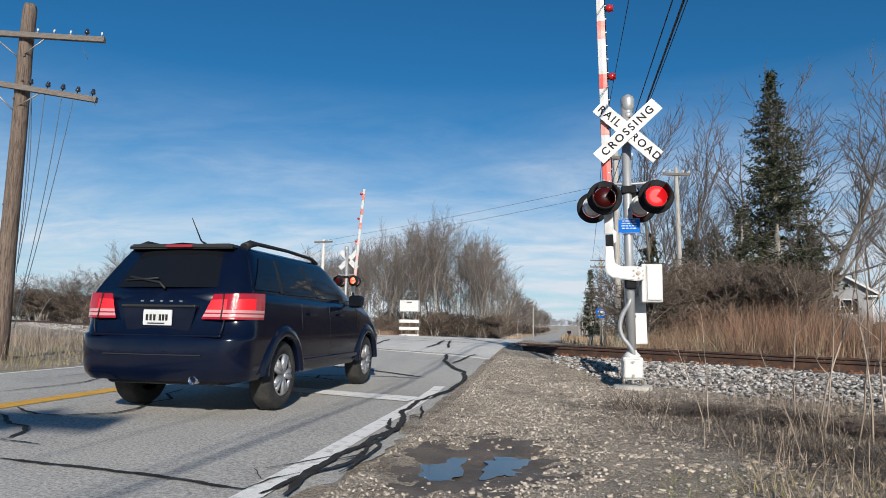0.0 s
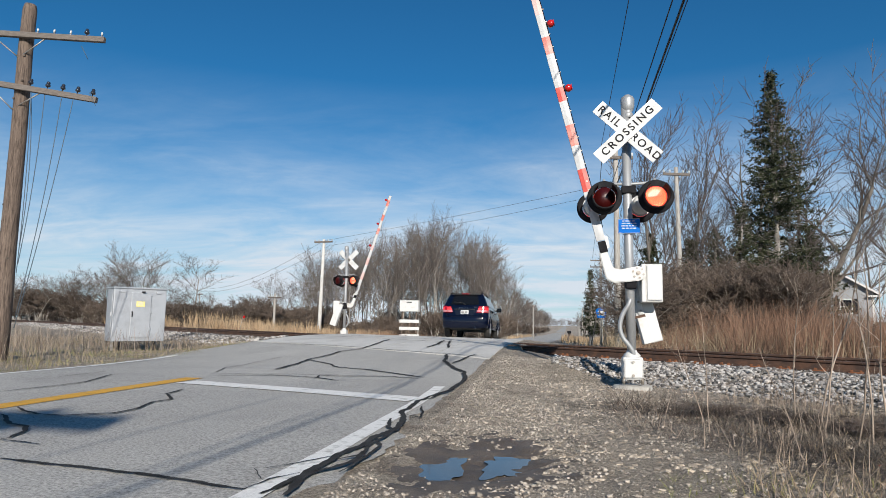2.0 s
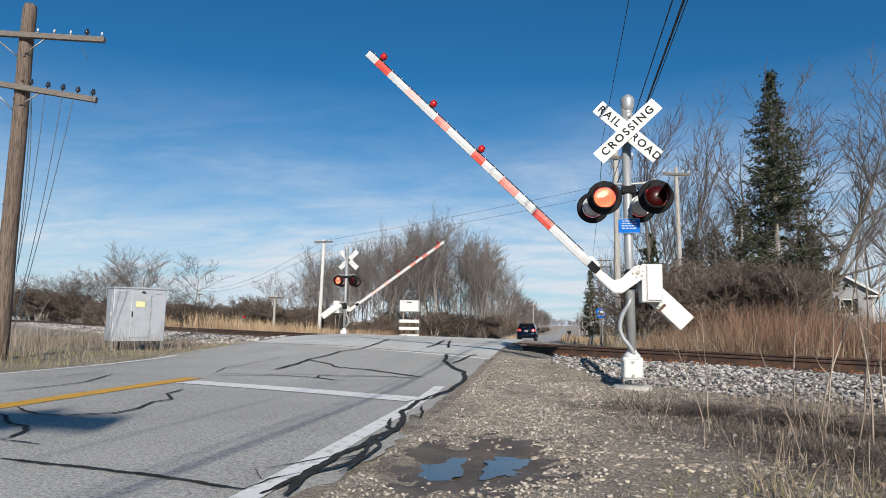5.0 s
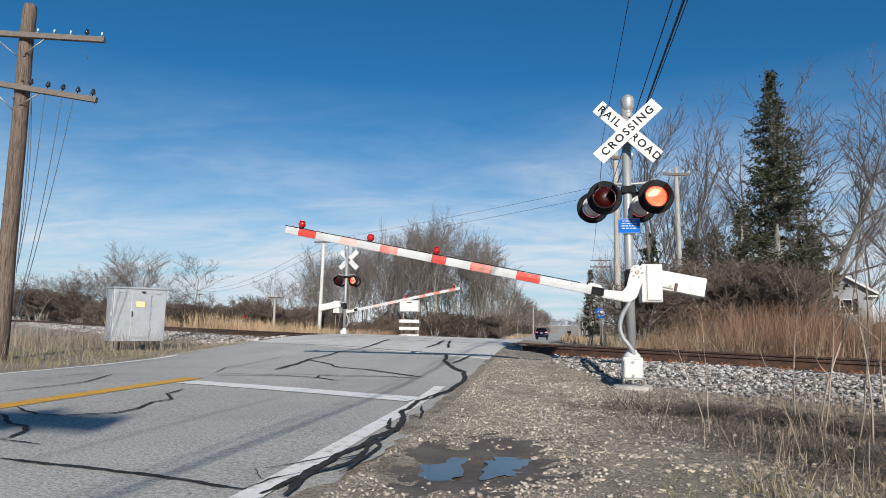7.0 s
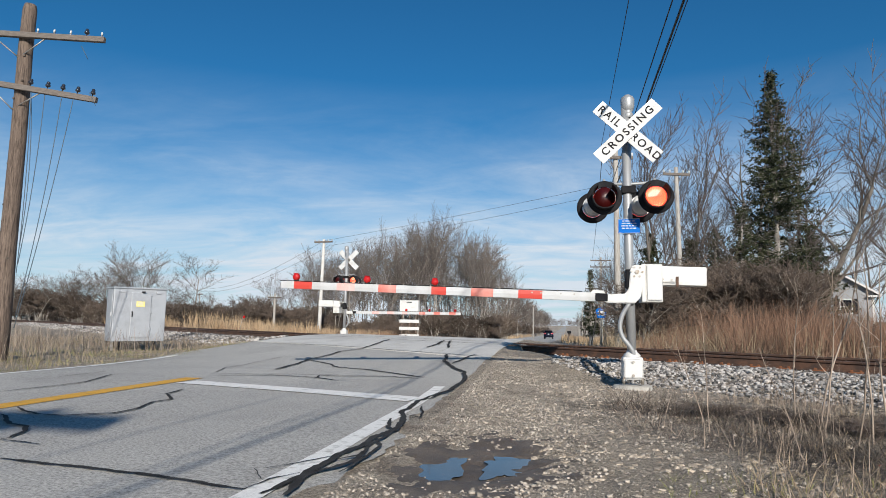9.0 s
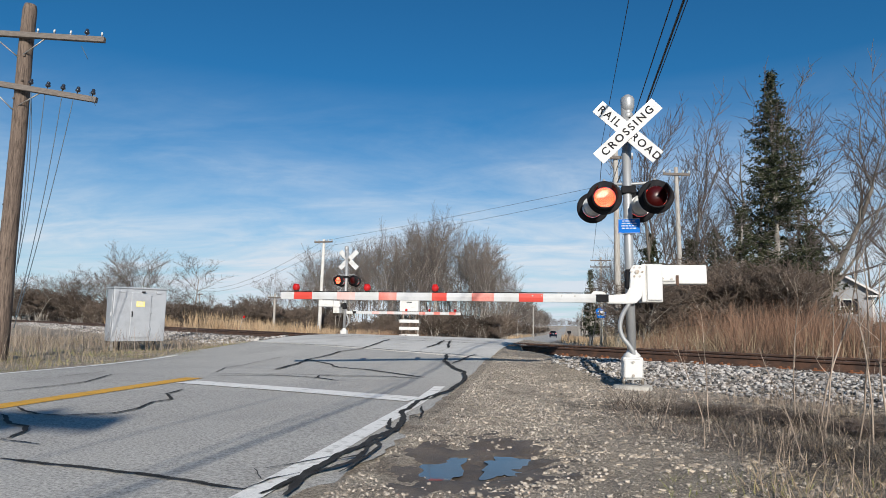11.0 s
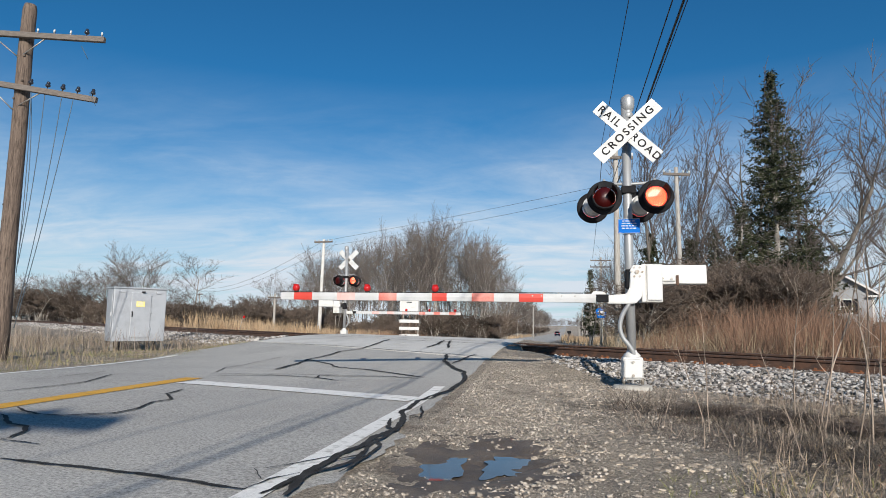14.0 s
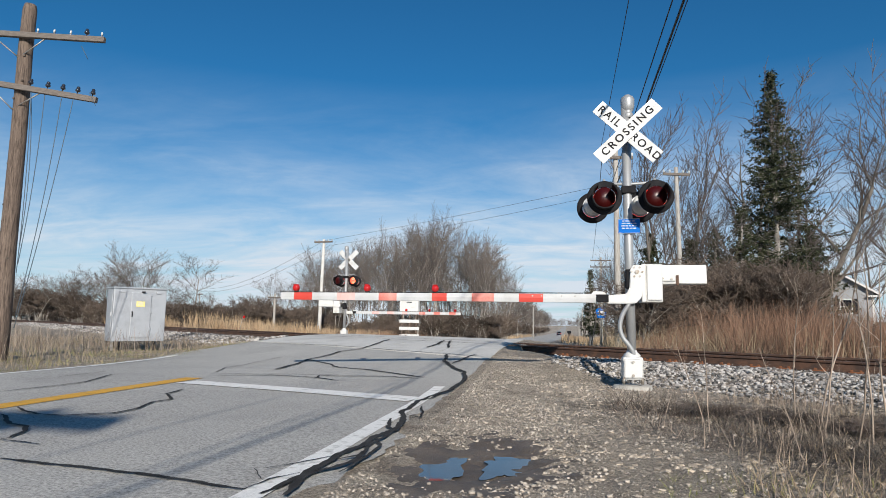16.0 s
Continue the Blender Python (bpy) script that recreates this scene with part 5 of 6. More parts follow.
def route_sign():
    x, y = 1.95, 38.0
    z0 = ground_z(x, y)
    th = empty("route_sign", Matrix.Translation((x, y, z0)), "blue pentagonal county route sign on a thin post", "road sign")
    c = 1.66 - z0
    part("post", box_bm(-0.03, 0.03, 0.0, 0.05, -0.3, c + 0.3, 0.004), STEEL, th)
    s = 0.31
    out = [(-s * 0.72, -s), (s * 0.72, -s), (s, s * 0.55), (0, s * 1.05), (-s, s * 0.55)]
    face = part("sign_face", plate_bm([(a, c + b) for a, b in out[::1]], -0.03, -0.015), BLUE_SIGN, th)
    text_mesh("78", 0.36, Matrix.Translation((0, -0.034, c - 0.08)) @ Matrix.Rotation(radians(90), 4, "X"), SIGN_WHITE, face, 0.002, bold=0.02)
    part("print_bar", box_bm(-0.16, 0.16, -0.036, -0.031, c + 0.12, c + 0.16), SIGN_WHITE, face)


route_sign()

SIDING = mat("pale_siding", (0.27, 0.28, 0.295), 0.7, spots=(0.23, 0.24, 0.25), spot_scale=1.5, grain=0.05, bump=0.1)
ROOFING = mat("dark_roof_shingle", (0.09, 0.085, 0.08), 0.9, spots=(0.13, 0.12, 0.11), spot_scale=2, grain=0.25, grain_scale=20, bump=0.3)


def house():
    x, y = 23.2, 62.0
    z0 = ground_z(x, y)
    th = empty("house", Matrix.Translation((x, y, z0)) @ Matrix.Rotation(radians(-16), 4, "Z"), "pale grey house with white trim and dark shutters", "house")
    w, e, r, d = 2.95, 4.1 - z0, 6.0 - z0, 9.0
    wall = part("wall", plate_bm([(-w, -0.5), (w, -0.5), (w, e), (0, r), (-w, e)], 0, d), SIDING, th, "grey horizontal siding")
    nb = int((e) / 0.22)
    for i in range(nb):
        part("siding_board", box_bm(-w - 0.02, w + 0.02, -0.025, -0.003, 0.22 * i, 0.22 * i + 0.2), SIDING, wall)
    for i in range(int((r - e) / 0.22)):
        hw = w * (1 - (i + 1) * 0.22 / (r - e)) + 0.05
        part("siding_board", box_bm(-hw, hw, -0.025, -0.003, e + 0.22 * i, e + 0.22 * i + 0.2), SIDING, wall)
    for s in (-1, 1):
        roof = plate_bm([(0, r + 0.22), (s * (w + 0.55), e - 0.16), (s * (w + 0.5), e - 0.3), (0, r + 0.04)], -0.4, d + 0.4)
        part("roof", roof, ROOFING, th, "dark shingle roof slope")
        part("barge_board", plate_bm([(0, r + 0.2), (s * (w + 0.52), e - 0.16), (s * (w + 0.5), e - 0.36), (0, r - 0.02)], -0.46, -0.402), WHITE_PAINT, th)
        part("eave_return", box_bm(min(s * (w - 0.5), s * (w + 0.5)), max(s * (w - 0.5), s * (w + 0.5)), -0.42, 0.0, e - 0.42, e - 0.26, 0.02), WHITE_PAINT, th)
        part("corner_board", box_bm(min(s * w, s * (w - 0.18)), max(s * w, s * (w - 0.18)), -0.05, -0.026, 0, e - 0.4), WHITE_PAINT, th)
    for wx in (0.85, -1.3):
        win = part("window", box_bm(wx - 0.48, wx + 0.48, -0.09, -0.026, 3.25, 4.6, 0.01), WHITE_PAINT, th, "white-framed window")
        for zz in (3.35, 3.95):
            part("pane", box_bm(wx - 0.38, wx + 0.38, -0.10, -0.091, zz, zz + 0.54), CAR_GLASS, win)
        for s in (-1, 1):
            part("shutter", box_bm(wx + s * 0.72 - 0.2, wx + s * 0.72 + 0.2, -0.08, -0.026, 3.25, 4.6, 0.01), BLACK_PAINT, th)
    # garage wing behind the weeds
    part("wing", box_bm(w, w + 4.5, 2.0, d, -0.4, 2.4, 0.02), SIDING, th)
    part("wing_roof", box_bm(w + 0.02, w + 4.8, 1.7, d + 0.2, 2.42, 2.62, 0.03), ROOFING, th)


house()


def shed():
    x, y = -10.5, 84.0
    z0 = ground_z(x, y)
    th = empty("shed", Matrix.Translation((x, y, z0)), "small dark wooden shed at the edge of the woods", "shed")
    part("wall", plate_bm([(-1.5, -0.3), (1.5, -0.3), (1.5, 1.7), (-1.5, 2.0)], 0, 2.0), TIE, th)
    part("roof", plate_bm([(-1.8, 2.02), (1.8, 1.68), (1.8, 1.8), (-1.8, 2.16)], -0.3, 2.3), ROOFING, th)
    # black panel on the wall, painted for the shade inside an opening
    part("dark_opening_panel", box_bm(0.1, 1.1, -0.02, 0.0, 0, 1.4), BLACK_PAINT, th)


shed()


def mailbox(x, y):
    z0 = ground_z(x, y)
    th = empty("mailbox", Matrix.Translation((x, y, z0)), "dark mailbox on a wooden post by the road", "mailbox")
    part("post", box_bm(-0.06, 0.06, -0.06, 0.06, -0.2, 1.0, 0.01), OLD_WOOD, th)
    part("box", box_bm(-0.16, 0.16, -0.3, 0.3, 1.0, 1.3, 0.08), BLACK_PAINT, th)


for x, y in ((0.2, 78), (0.35, 79.5), (0.4, 104)):
    mailbox(x, y)


def marker_flag():
    x, y = -17.7, 33.0
    z0 = ground_z(x, y)
    th = empty("marker_flag", Matrix.Translation((x, y, z0)), "thin stake with a small red marker flag in reeds", "marker flag")
    part("stake", tube_bm((-0.25, 0, -0.2), (0, 0, 1.1 - z0), 0.012, sides=6), STEEL, th)
    part("flag", plate_bm([(0, 1.0 - z0), (0.13, 1.03 - z0), (0.12, 1.16 - z0), (0.02, 1.14 - z0)], -0.006, 0.006), RED_LAMP, th)


marker_flag()

# ---------------------------------------------------------------- trees and brush
BARK = mat("grey_bark", (0.33, 0.305, 0.275), 0.95, spots=(0.16, 0.14, 0.125), spot_scale=2, grain=0.2, bump=0.3, per_object=0.2)
TWIG = mat("bare_twigs", (0.16, 0.135, 0.12), 0.95, grain=0.1, spots=(0.10, 0.085, 0.078), spot_scale=0.5, bump=0, per_object=0.22)
DARK_BARK = mat("dark_bark", (0.16, 0.14, 0.12), 0.95, spots=(0.09, 0.078, 0.068), spot_scale=2, grain=0.2, bump=0.3, per_object=0.25)
DARK_TWIG = mat("dark_bare_twigs", (0.10, 0.08, 0.072), 0.95, grain=0.1, spots=(0.07, 0.058, 0.052), spot_scale=0.5, bump=0, per_object=0.25)
BRUSH = mat("brown_brush", (0.135, 0.103, 0.082), 0.95, grain=0.15, spots=(0.075, 0.057, 0.046), spot_scale=0.7, bump=0, per_object=0.35)
NEEDLES = mat("spruce_needles", (0.026, 0.034, 0.014), 0.9, grain=0.15, spots=(0.055, 0.056, 0.022), spot_scale=0.8, bump=0, island=0.35)
REED = mat("dry_reeds", (0.37, 0.275, 0.175), 0.9, grain=0.1, spots=(0.30, 0.20, 0.115), spot_scale=0.6, bump=0, island=0.25)
WEED = mat("rusty_brown_weeds", (0.21, 0.122, 0.08), 0.9, grain=0.1, spots=(0.12, 0.08, 0.056), spot_scale=0.5, bump=0, island=0.3)
STRAW = mat("dead_grass", (0.27, 0.215, 0.14), 0.9, grain=0.1, spots=(0.17, 0.135, 0.09), spot_scale=1.2, bump=0, island=0.3)
STALK = mat("dry_stalk", (0.26, 0.21, 0.168), 0.9, grain=0.1, spots=(0.11, 0.08, 0.06), spot_scale=2, bump=0, island=0.65)
# stalk colour with shade put into it, for one dark line on the bank
SHADED_STALK = mat("shaded_stalk", (0.055, 0.043, 0.035), 0.95, grain=0.1, spots=(0.10, 0.078, 0.06), spot_scale=2, bump=0, island=0.4)
GREEN = mat("new_grass", (0.16, 0.17, 0.055), 0.9, grain=0.1, spots=(0.24, 0.21, 0.09), spot_scale=1.0, bump=0, island=0.3)


def px_x(px, y):
    return y * math.tan(math.atan((px - 784) / 1130) - radians(11.0))


class Sticks:
    """Gathers tapered prisms and turns them into one mesh."""

    def __init__(self):
        self.v, self.f = [], []

    def seg(self, a, b, ra, rb, sides=3):
        d = b - a
        q = d.to_track_quat("Z", "Y")
        k = len(self.v)
        for p, r in ((a, ra), (b, rb)):
            for i in range(sides):
                an = 2 * math.pi * i / sides
                self.v.append(tuple(p + q @ Vector((r * math.cos(an), r * math.sin(an), 0))))
        for i in range(sides):
            j = (i + 1) % sides
            self.f.append((k + i, k + j, k + sides + j, k + sides + i))

    def mesh(self, name, material):
        me = tri_mesh(name, self.v, self.f, material, True)
        me.materials.append(material)
        return me


def grow(rng, wood, twigs, p, d, length, r, level, spread, up, fine=4, thick=0.45):
    """One limb with its side shoots."""
    n = 5 if level < 2 else (4 if level == 2 else 3)
    step = length / n
    for i in range(n):
        bend = 0.10 if level == 0 else 0.22
        d = (d + Vector((rng.uniform(-1, 1), rng.uniform(-1, 1), rng.uniform(-0.6, 1) * up)) * bend).normalized()
        q = p + d * step
        r2 = r * (1 - 0.62 * (i + 1) / n) if level else r * (1 - 0.55 * (i + 1) / n)
        ra = r * (1 - 0.62 * i / n) if level else r * (1 - 0.55 * i / n)
        (wood if level < 2 else twigs).seg(p, q, ra, r2, 6 if level == 0 else (4 if level == 1 else 3))
        if level < fine and (level > 0 or i >= 1):
            if fine == 3:
                kids = 1 if level > 0 or i < 3 else 2
                kids += 1 if rng.random() < (thick if level < 2 else thick * 0.6) else 0
            else:
                kids = (2 if i < n - 1 else 3) if level < 3 else (1 if rng.random() < 0.3 else 0)
            for _ in range(kids):
                side = Vector((rng.uniform(-1, 1), rng.uniform(-1, 1), rng.uniform(-0.2, 0.5))).normalized()
                nd = (d * (1.0 - spread * 0.4) + side * spread).normalized()
                nl = length * rng.uniform(0.40, 0.66) * (1 - 0.35 * i / n)
                grow(rng, wood, twigs, q, nd, nl, max(0.0125, r2 * rng.uniform(0.5, 0.7)), level + 1, spread, up, fine, thick)
        p = q


def bare_tree(seed, height, r, spread, up, stems=1, twig=None, fine=4, thick=0.45, bark=None):
    rng = random.Random(seed)
    wood, twigs = Sticks(), Sticks()
    for s in range(stems):
        d = Vector((rng.uniform(-0.3, 0.3), rng.uniform(-0.3, 0.3), 1)) if stems > 1 else Vector((rng.uniform(-0.08, 0.08), rng.uniform(-0.08, 0.08), 1))
        grow(rng, wood, twigs, Vector((rng.uniform(-0.2, 0.2) * (stems > 1), rng.uniform(-0.2, 0.2) * (stems > 1), -0.3)), d.normalized(), height * 0.74, r, 0, spread, up, fine, thick)
    return wood.mesh("trunk", bark or BARK), twigs.mesh("crown", twig or TWIG)


TREES = [bare_tree(11, 10, 0.11, 0.62, 0.9), bare_tree(12, 10, 0.09, 0.55, 1.0), bare_tree(13, 10, 0.10, 0.7, 0.8), bare_tree(14, 10, 0.07, 0.6, 1.0, 2), bare_tree(15, 10, 0.14, 0.85, 0.55)]
LIGHT_TREES = [bare_tree(31, 10, 0.10, 0.55, 0.9, 1, DARK_TWIG, 3, 0.5, DARK_BARK), bare_tree(32, 10, 0.08, 0.5, 1.0, 2, DARK_TWIG, 3, 0.5, DARK_BARK), bare_tree(33, 10, 0.11, 0.6, 0.9, 1, DARK_TWIG, 3, 0.6, DARK_BARK), bare_tree(34, 10, 0.08, 0.6, 1.0, 2, DARK_TWIG, 3, 0.5, DARK_BARK), bare_tree(35, 10, 0.15, 0.8, 0.6, 1, DARK_TWIG, 3, 0.7, DARK_BARK)]
WOOD_TREES = [bare_tree(41, 10, 0.10, 0.68, 0.7, 1, TWIG, 3, 1.0), bare_tree(42, 10, 0.08, 0.6, 0.8, 2, TWIG, 3, 0.8), bare_tree(43, 10, 0.10, 0.75, 0.6, 1, TWIG, 3, 1.0), bare_tree(44, 10, 0.09, 0.65, 0.8, 1, TWIG, 3, 1.0), bare_tree(45, 10, 0.07, 0.65, 0.8, 3, TWIG, 3, 0.7)]
SHRUBS = [bare_tree(21, 3.0, 0.03, 0.8, 0.6, 5, BRUSH, 3, 0.9), bare_tree(22, 3.0, 0.028, 0.75, 0.7, 6, BRUSH, 3, 0.8), bare_tree(23, 3.0, 0.03, 0.9, 0.4, 5, BRUSH, 3, 1.0)]
rngT = random.Random(77)


def put_tree(kind, x, y, h, label, group, name="bare_tree", base=10.0, sink=0.0, wide=1.0):
    th = empty(name, Matrix.Translation((x, y, ground_z(x, y) - sink)) @ Matrix.Rotation(rngT.uniform(0, 6.28), 4, "Z"), label, "tree" if name != "bare_shrub" else "shrub", group)
    for nm, me in zip(("trunk", "crown"), kind):
        ob = new(nm, me)
        ob.parent = th
        ob.scale = (h / base * wide, h / base * wide, h / base)
    return th


# the woods behind the far signal: taller in the middle
def wood_height(px):
    return float(np.interp(px, (540, 620, 680, 770, 850, 905), (6.2, 8.2, 8.6, 9.5, 8.6, 6.0)))


for i in range(58):
    px = 548 + 352 * (i + rngT.uniform(0, 1)) / 58
    y = rngT.uniform(50, 66)
    ang = math.atan((px - 784) / 1130) - radians(11.0)
    x = y * math.tan(ang)
    put_tree(WOOD_TREES[i % 5], x, y, wood_height(px) * y / 52 * rngT.uniform(0.8, 1.06), "bare grey tree in the dense wood across the track", "bare trees of the wood", wide=rngT.uniform(0.55, 0.8))
# brushwood under them and along the left horizon
for i in range(110):
    px = -60 + 960 * (i + rngT.uniform(0, 1)) / 110
    y = rngT.uniform(47, 62) if px > 520 else rngT.uniform(60, 95)
    x = y * math.tan(math.atan((px - 784) / 1130) - radians(11.0))
    put_tree(SHRUBS[i % 3], x, y, rngT.uniform(1.5, 2.6) if px > 520 else rngT.uniform(2.6, 4.4), "leafless brown shrub at the edge of the wood", "bare shrubs", "bare_shrub", 3.0, wide=1.3)
for i in range(70):
    px = 270 + 320 * (i + rngT.uniform(0, 1)) / 70
    y = rngT.uniform(54, 74)
    put_tree(SHRUBS[i % 3], px_x(px, y), y, rngT.uniform(2.2, 3.6), "leafless brown shrub of the low thicket", "bare shrubs", "bare_shrub", 3.0, wide=1.6)
LEFT_WOOD = [(20, 5.4), (60, 5.6), (95, 7.6), (130, 7.4), (165, 7.2), (190, 8.5), (245, 11.0), (262, 10.6), (300, 6.0), (345, 10.6), (380, 5.6), (420, 5.2), (455, 5.0), (500, 7.4), (535, 6.6), (40, 6.6), (115, 7.8), (150, 7.5), (215, 8.8), (280, 8.8), (80, 7), (10, 6)]
for i, (px, h) in enumerate(LEFT_WOOD):
    y = 76 + 12 * ((i * 7) % 5) / 5
    x = y * math.tan(math.atan((px - 784) / 1130) - radians(11.0))
    put_tree(WOOD_TREES[(i * 3) % 5], x, y, h * y / 76, "bare grey tree on the far side of the field", "bare trees beyond the field", wide=1.15)
# far tree line
for i in range(40):
    y = rngT.uniform(220, 420)
    x = px_x(rngT.uniform(855, 1040), y)
    if not -14 < x < 4:
        put_tree(TREES[i % 5], x, y, rngT.uniform(7, 12), "bare tree of the distant tree line", "bare trees of the distance", wide=1.3)
for i in range(24):
    y = rngT.uniform(900, 1300)
    put_tree(TREES[i % 5], -60 + 120 * i / 24, y, rngT.uniform(12, 16), "bare tree of the distant tree line", "bare trees of the distance", wide=1.6)
# unseen trees and brush behind the camera, added to darken the car's reflections
for i in range(34):
    x, y = -85 + 170 * (i + rngT.random()) / 34, rngT.uniform(-80, -55)
    if not ROAD_L - 3 < x < ROAD_R + 3:
        put_tree(TREES[i % 5] if i % 2 else SHRUBS[i % 3], x, y, rngT.uniform(6, 9) if i % 2 else 4.0, "unseen bare tree added to darken reflections in the car", "bare trees along the road", base=10.0 if i % 2 else 3.0, wide=1.4)
# taller trees that close the view along the road
for i in range(24):
    y = 150 + 280 * ((i + rngT.random()) / 24) ** 1.2
    x = -11.6 - rngT.uniform(0, 3.5) if i % 4 else 6 + rngT.uniform(0, 8)
    put_tree(TREES[i % 4], x, y, rngT.uniform(9.5, 13.5), "distant bare tree along the country road", "bare trees along the road", wide=1.1)
    put_tree(SHRUBS[i % 3], x + rngT.uniform(-2, 0.4) if x < 0 else x + rngT.uniform(0, 3), y - 4, rngT.uniform(3.0, 4.5), "distant leafless shrub along the country road", "bare shrubs", "bare_shrub", 3.0, wide=1.4)
# trees along the far road
for i in range(26):
    left = i % 2 == 0
    y = 85 + 11 * i + rngT.uniform(-4, 4)
    x = (-14 - rngT.uniform(0, 9)) if left else (7.5 + rngT.uniform(0, 8))
    put_tree(TREES[i % 5], x, y, rngT.uniform(6.5, 9.5), "distant bare tree along the country road", "bare trees along the road")
for i in range(10):
    y = rngT.uniform(70, 88)
    put_tree(SHRUBS[i % 3], rngT.uniform(-22, -13), y, rngT.uniform(2.5, 4), "leafless brown shrub at the edge of the wood", "bare shrubs", "bare_shrub", 3.0, wide=1.3)
# right-hand wood: large spreading trees behind the spruce
for px, y, h, k in ((1180, 36, 12.2, 1), (1212, 40, 13.0, 0), (1238, 42, 11.5, 1), (1275, 46, 14.0, 4), (1328, 44, 16.6, 2), (1570, 74, 22.0, 0), (1488, 70, 16.0, 0), (1538, 72, 15.0, 2), (1620, 40, 14.5, 0), (1650, 46, 16.5, 2),
                    (1515, 76, 12.0, 0), (1250, 34, 6.8, 3), (1310, 33, 6.6, 2), (1045, 62, 7.6, 0), (1070, 54, 6.8, 3), (1095, 48, 6.6, 1), (1130, 42, 6.8, 2), (1160, 38, 7.0, 3), (1385, 36, 7.4, 2), (1405, 37, 7.0, 1)):
    x = y * math.tan(math.atan((px - 784) / 1130) - radians(11.0))
    put_tree(LIGHT_TREES[k], x, y, h, "large bare spreading tree behind the tall weeds", "bare trees of the roadside wood", wide=1.15 if k == 4 else 0.95)
for k, lean, h in ((4, 13, 13.5), (0, 6, 13.2)):
    x = px_x(1412 + 2 * k, 38)
    th = put_tree(LIGHT_TREES[k], x, 38, h, "large bare tree leaning over the house", "bare trees of the roadside wood")
    th.matrix_basis = Matrix.Translation((x, 38, ground_z(x, 38))) @ Matrix.Rotation(radians(lean), 4, "Y") @ Matrix.Rotation(k, 4, "Z")
for i in range(46):
    px = 1130 + 470 * rngT.random()
    y = rngT.uniform(24, 36)
    x = y * math.tan(math.atan((px - 784) / 1130) - radians(11.0))
    if 1410 < px < 1610:
        continue
    put_tree(SHRUBS[i % 3], x, y, rngT.uniform(2.2, 4.4) * (y / 30), "tangled leafless shrub among tall weeds", "roadside shrubs", "bare_shrub", 3.0, wide=1.25)


def spruce(x, y, h, width, seed, label, bare_foot=0.15):
    """A conifer: trunk, drooping boughs and sprays of needles."""
    rng = random.Random(seed)
    wood, v, f = Sticks(), [], []
    wood.seg(Vector((0, 0, -0.3)), Vector((0, 0, h * 0.97)), 0.22, 0.02, 8)
    z = h * bare_foot
    while z < h * 0.985:
        t = z / h
        reach = width * (1 - t) ** 0.9 + 0.15
        for _ in range(8):
            a = rng.uniform(0, 6.283)
            lump = noise.noise(Vector((math.cos(a) * 1.3 + seed, math.sin(a) * 1.3, z * 0.55)))
            if lump < -0.30 and t < 0.9:
                continue
            l = reach * rng.uniform(0.5, 1.05) * (1 + 0.75 * lump)
            d = Vector((math.cos(a), math.sin(a), rng.uniform(-0.25, 0.30)))
            p = Vector((0, 0, z + rng.uniform(-0.15, 0.15)))
            q = p + d * l
            wood.seg(p, q, 0.03 * (1 - t) + 0.008, 0.006, 3)
            for k in range(max(4, int(l * 13))):
                s = rng.uniform(0.18, 1.05)
                c = p + d * l * s + Vector((rng.gauss(0, 0.09), rng.gauss(0, 0.09), rng.gauss(-0.06, 0.08)))
                for _2 in range(4):
                    e = Vector((rng.gauss(0, 1), rng.gauss(0, 1), rng.gauss(-0.2, 0.7))).normalized() * rng.uniform(0.10, 0.24)
                    w = e.cross(Vector((rng.gauss(0, 1), rng.gauss(0, 1), rng.gauss(0, 1)))).normalized() * 0.035
                    b0 = len(v)
                    v += [tuple(c - w), tuple(c + w), tuple(c + e)]
                    f.append((b0, b0 + 1, b0 + 2))
        z += 0.16 + 0.14 * (1 - t)
    th = empty("spruce_tree", Matrix.Translation((x, y, ground_z(x, y))), label, "tree", "conifers")
    ob = new("trunk", wood.mesh("trunk", BARK))
    ob.parent = th
    me = tri_mesh("crown", v, f, NEEDLES)
    me.materials.append(NEEDLES)
    ob = new("crown", me)
    ob.parent = th


spruce(px_x(1380, 36), 36, 15.3, 3.9, 5, "tall dark green spruce among bare trees")
spruce(px_x(1318, 34), 34, 7.4, 1.9, 6, "smaller dark green spruce among bare trees")
spruce(px_x(1155, 36), 36, 6.4, 1.6, 7, "dark green spruce behind the crossing signal")
spruce(px_x(1440, 37), 37, 6.9, 2.6, 8, "spreading dark green spruce beside the house")
spruce(px_x(1225, 36), 36, 6.2, 2.0, 15, "dark green spruce among the roadside brush")
spruce(px_x(1270, 38), 38, 7.0, 2.2, 16, "dark green spruce among the roadside brush")
spruce(px_x(1046, 66), 66, 7.6, 1.3, 9, "narrow ragged spruce by the far road")


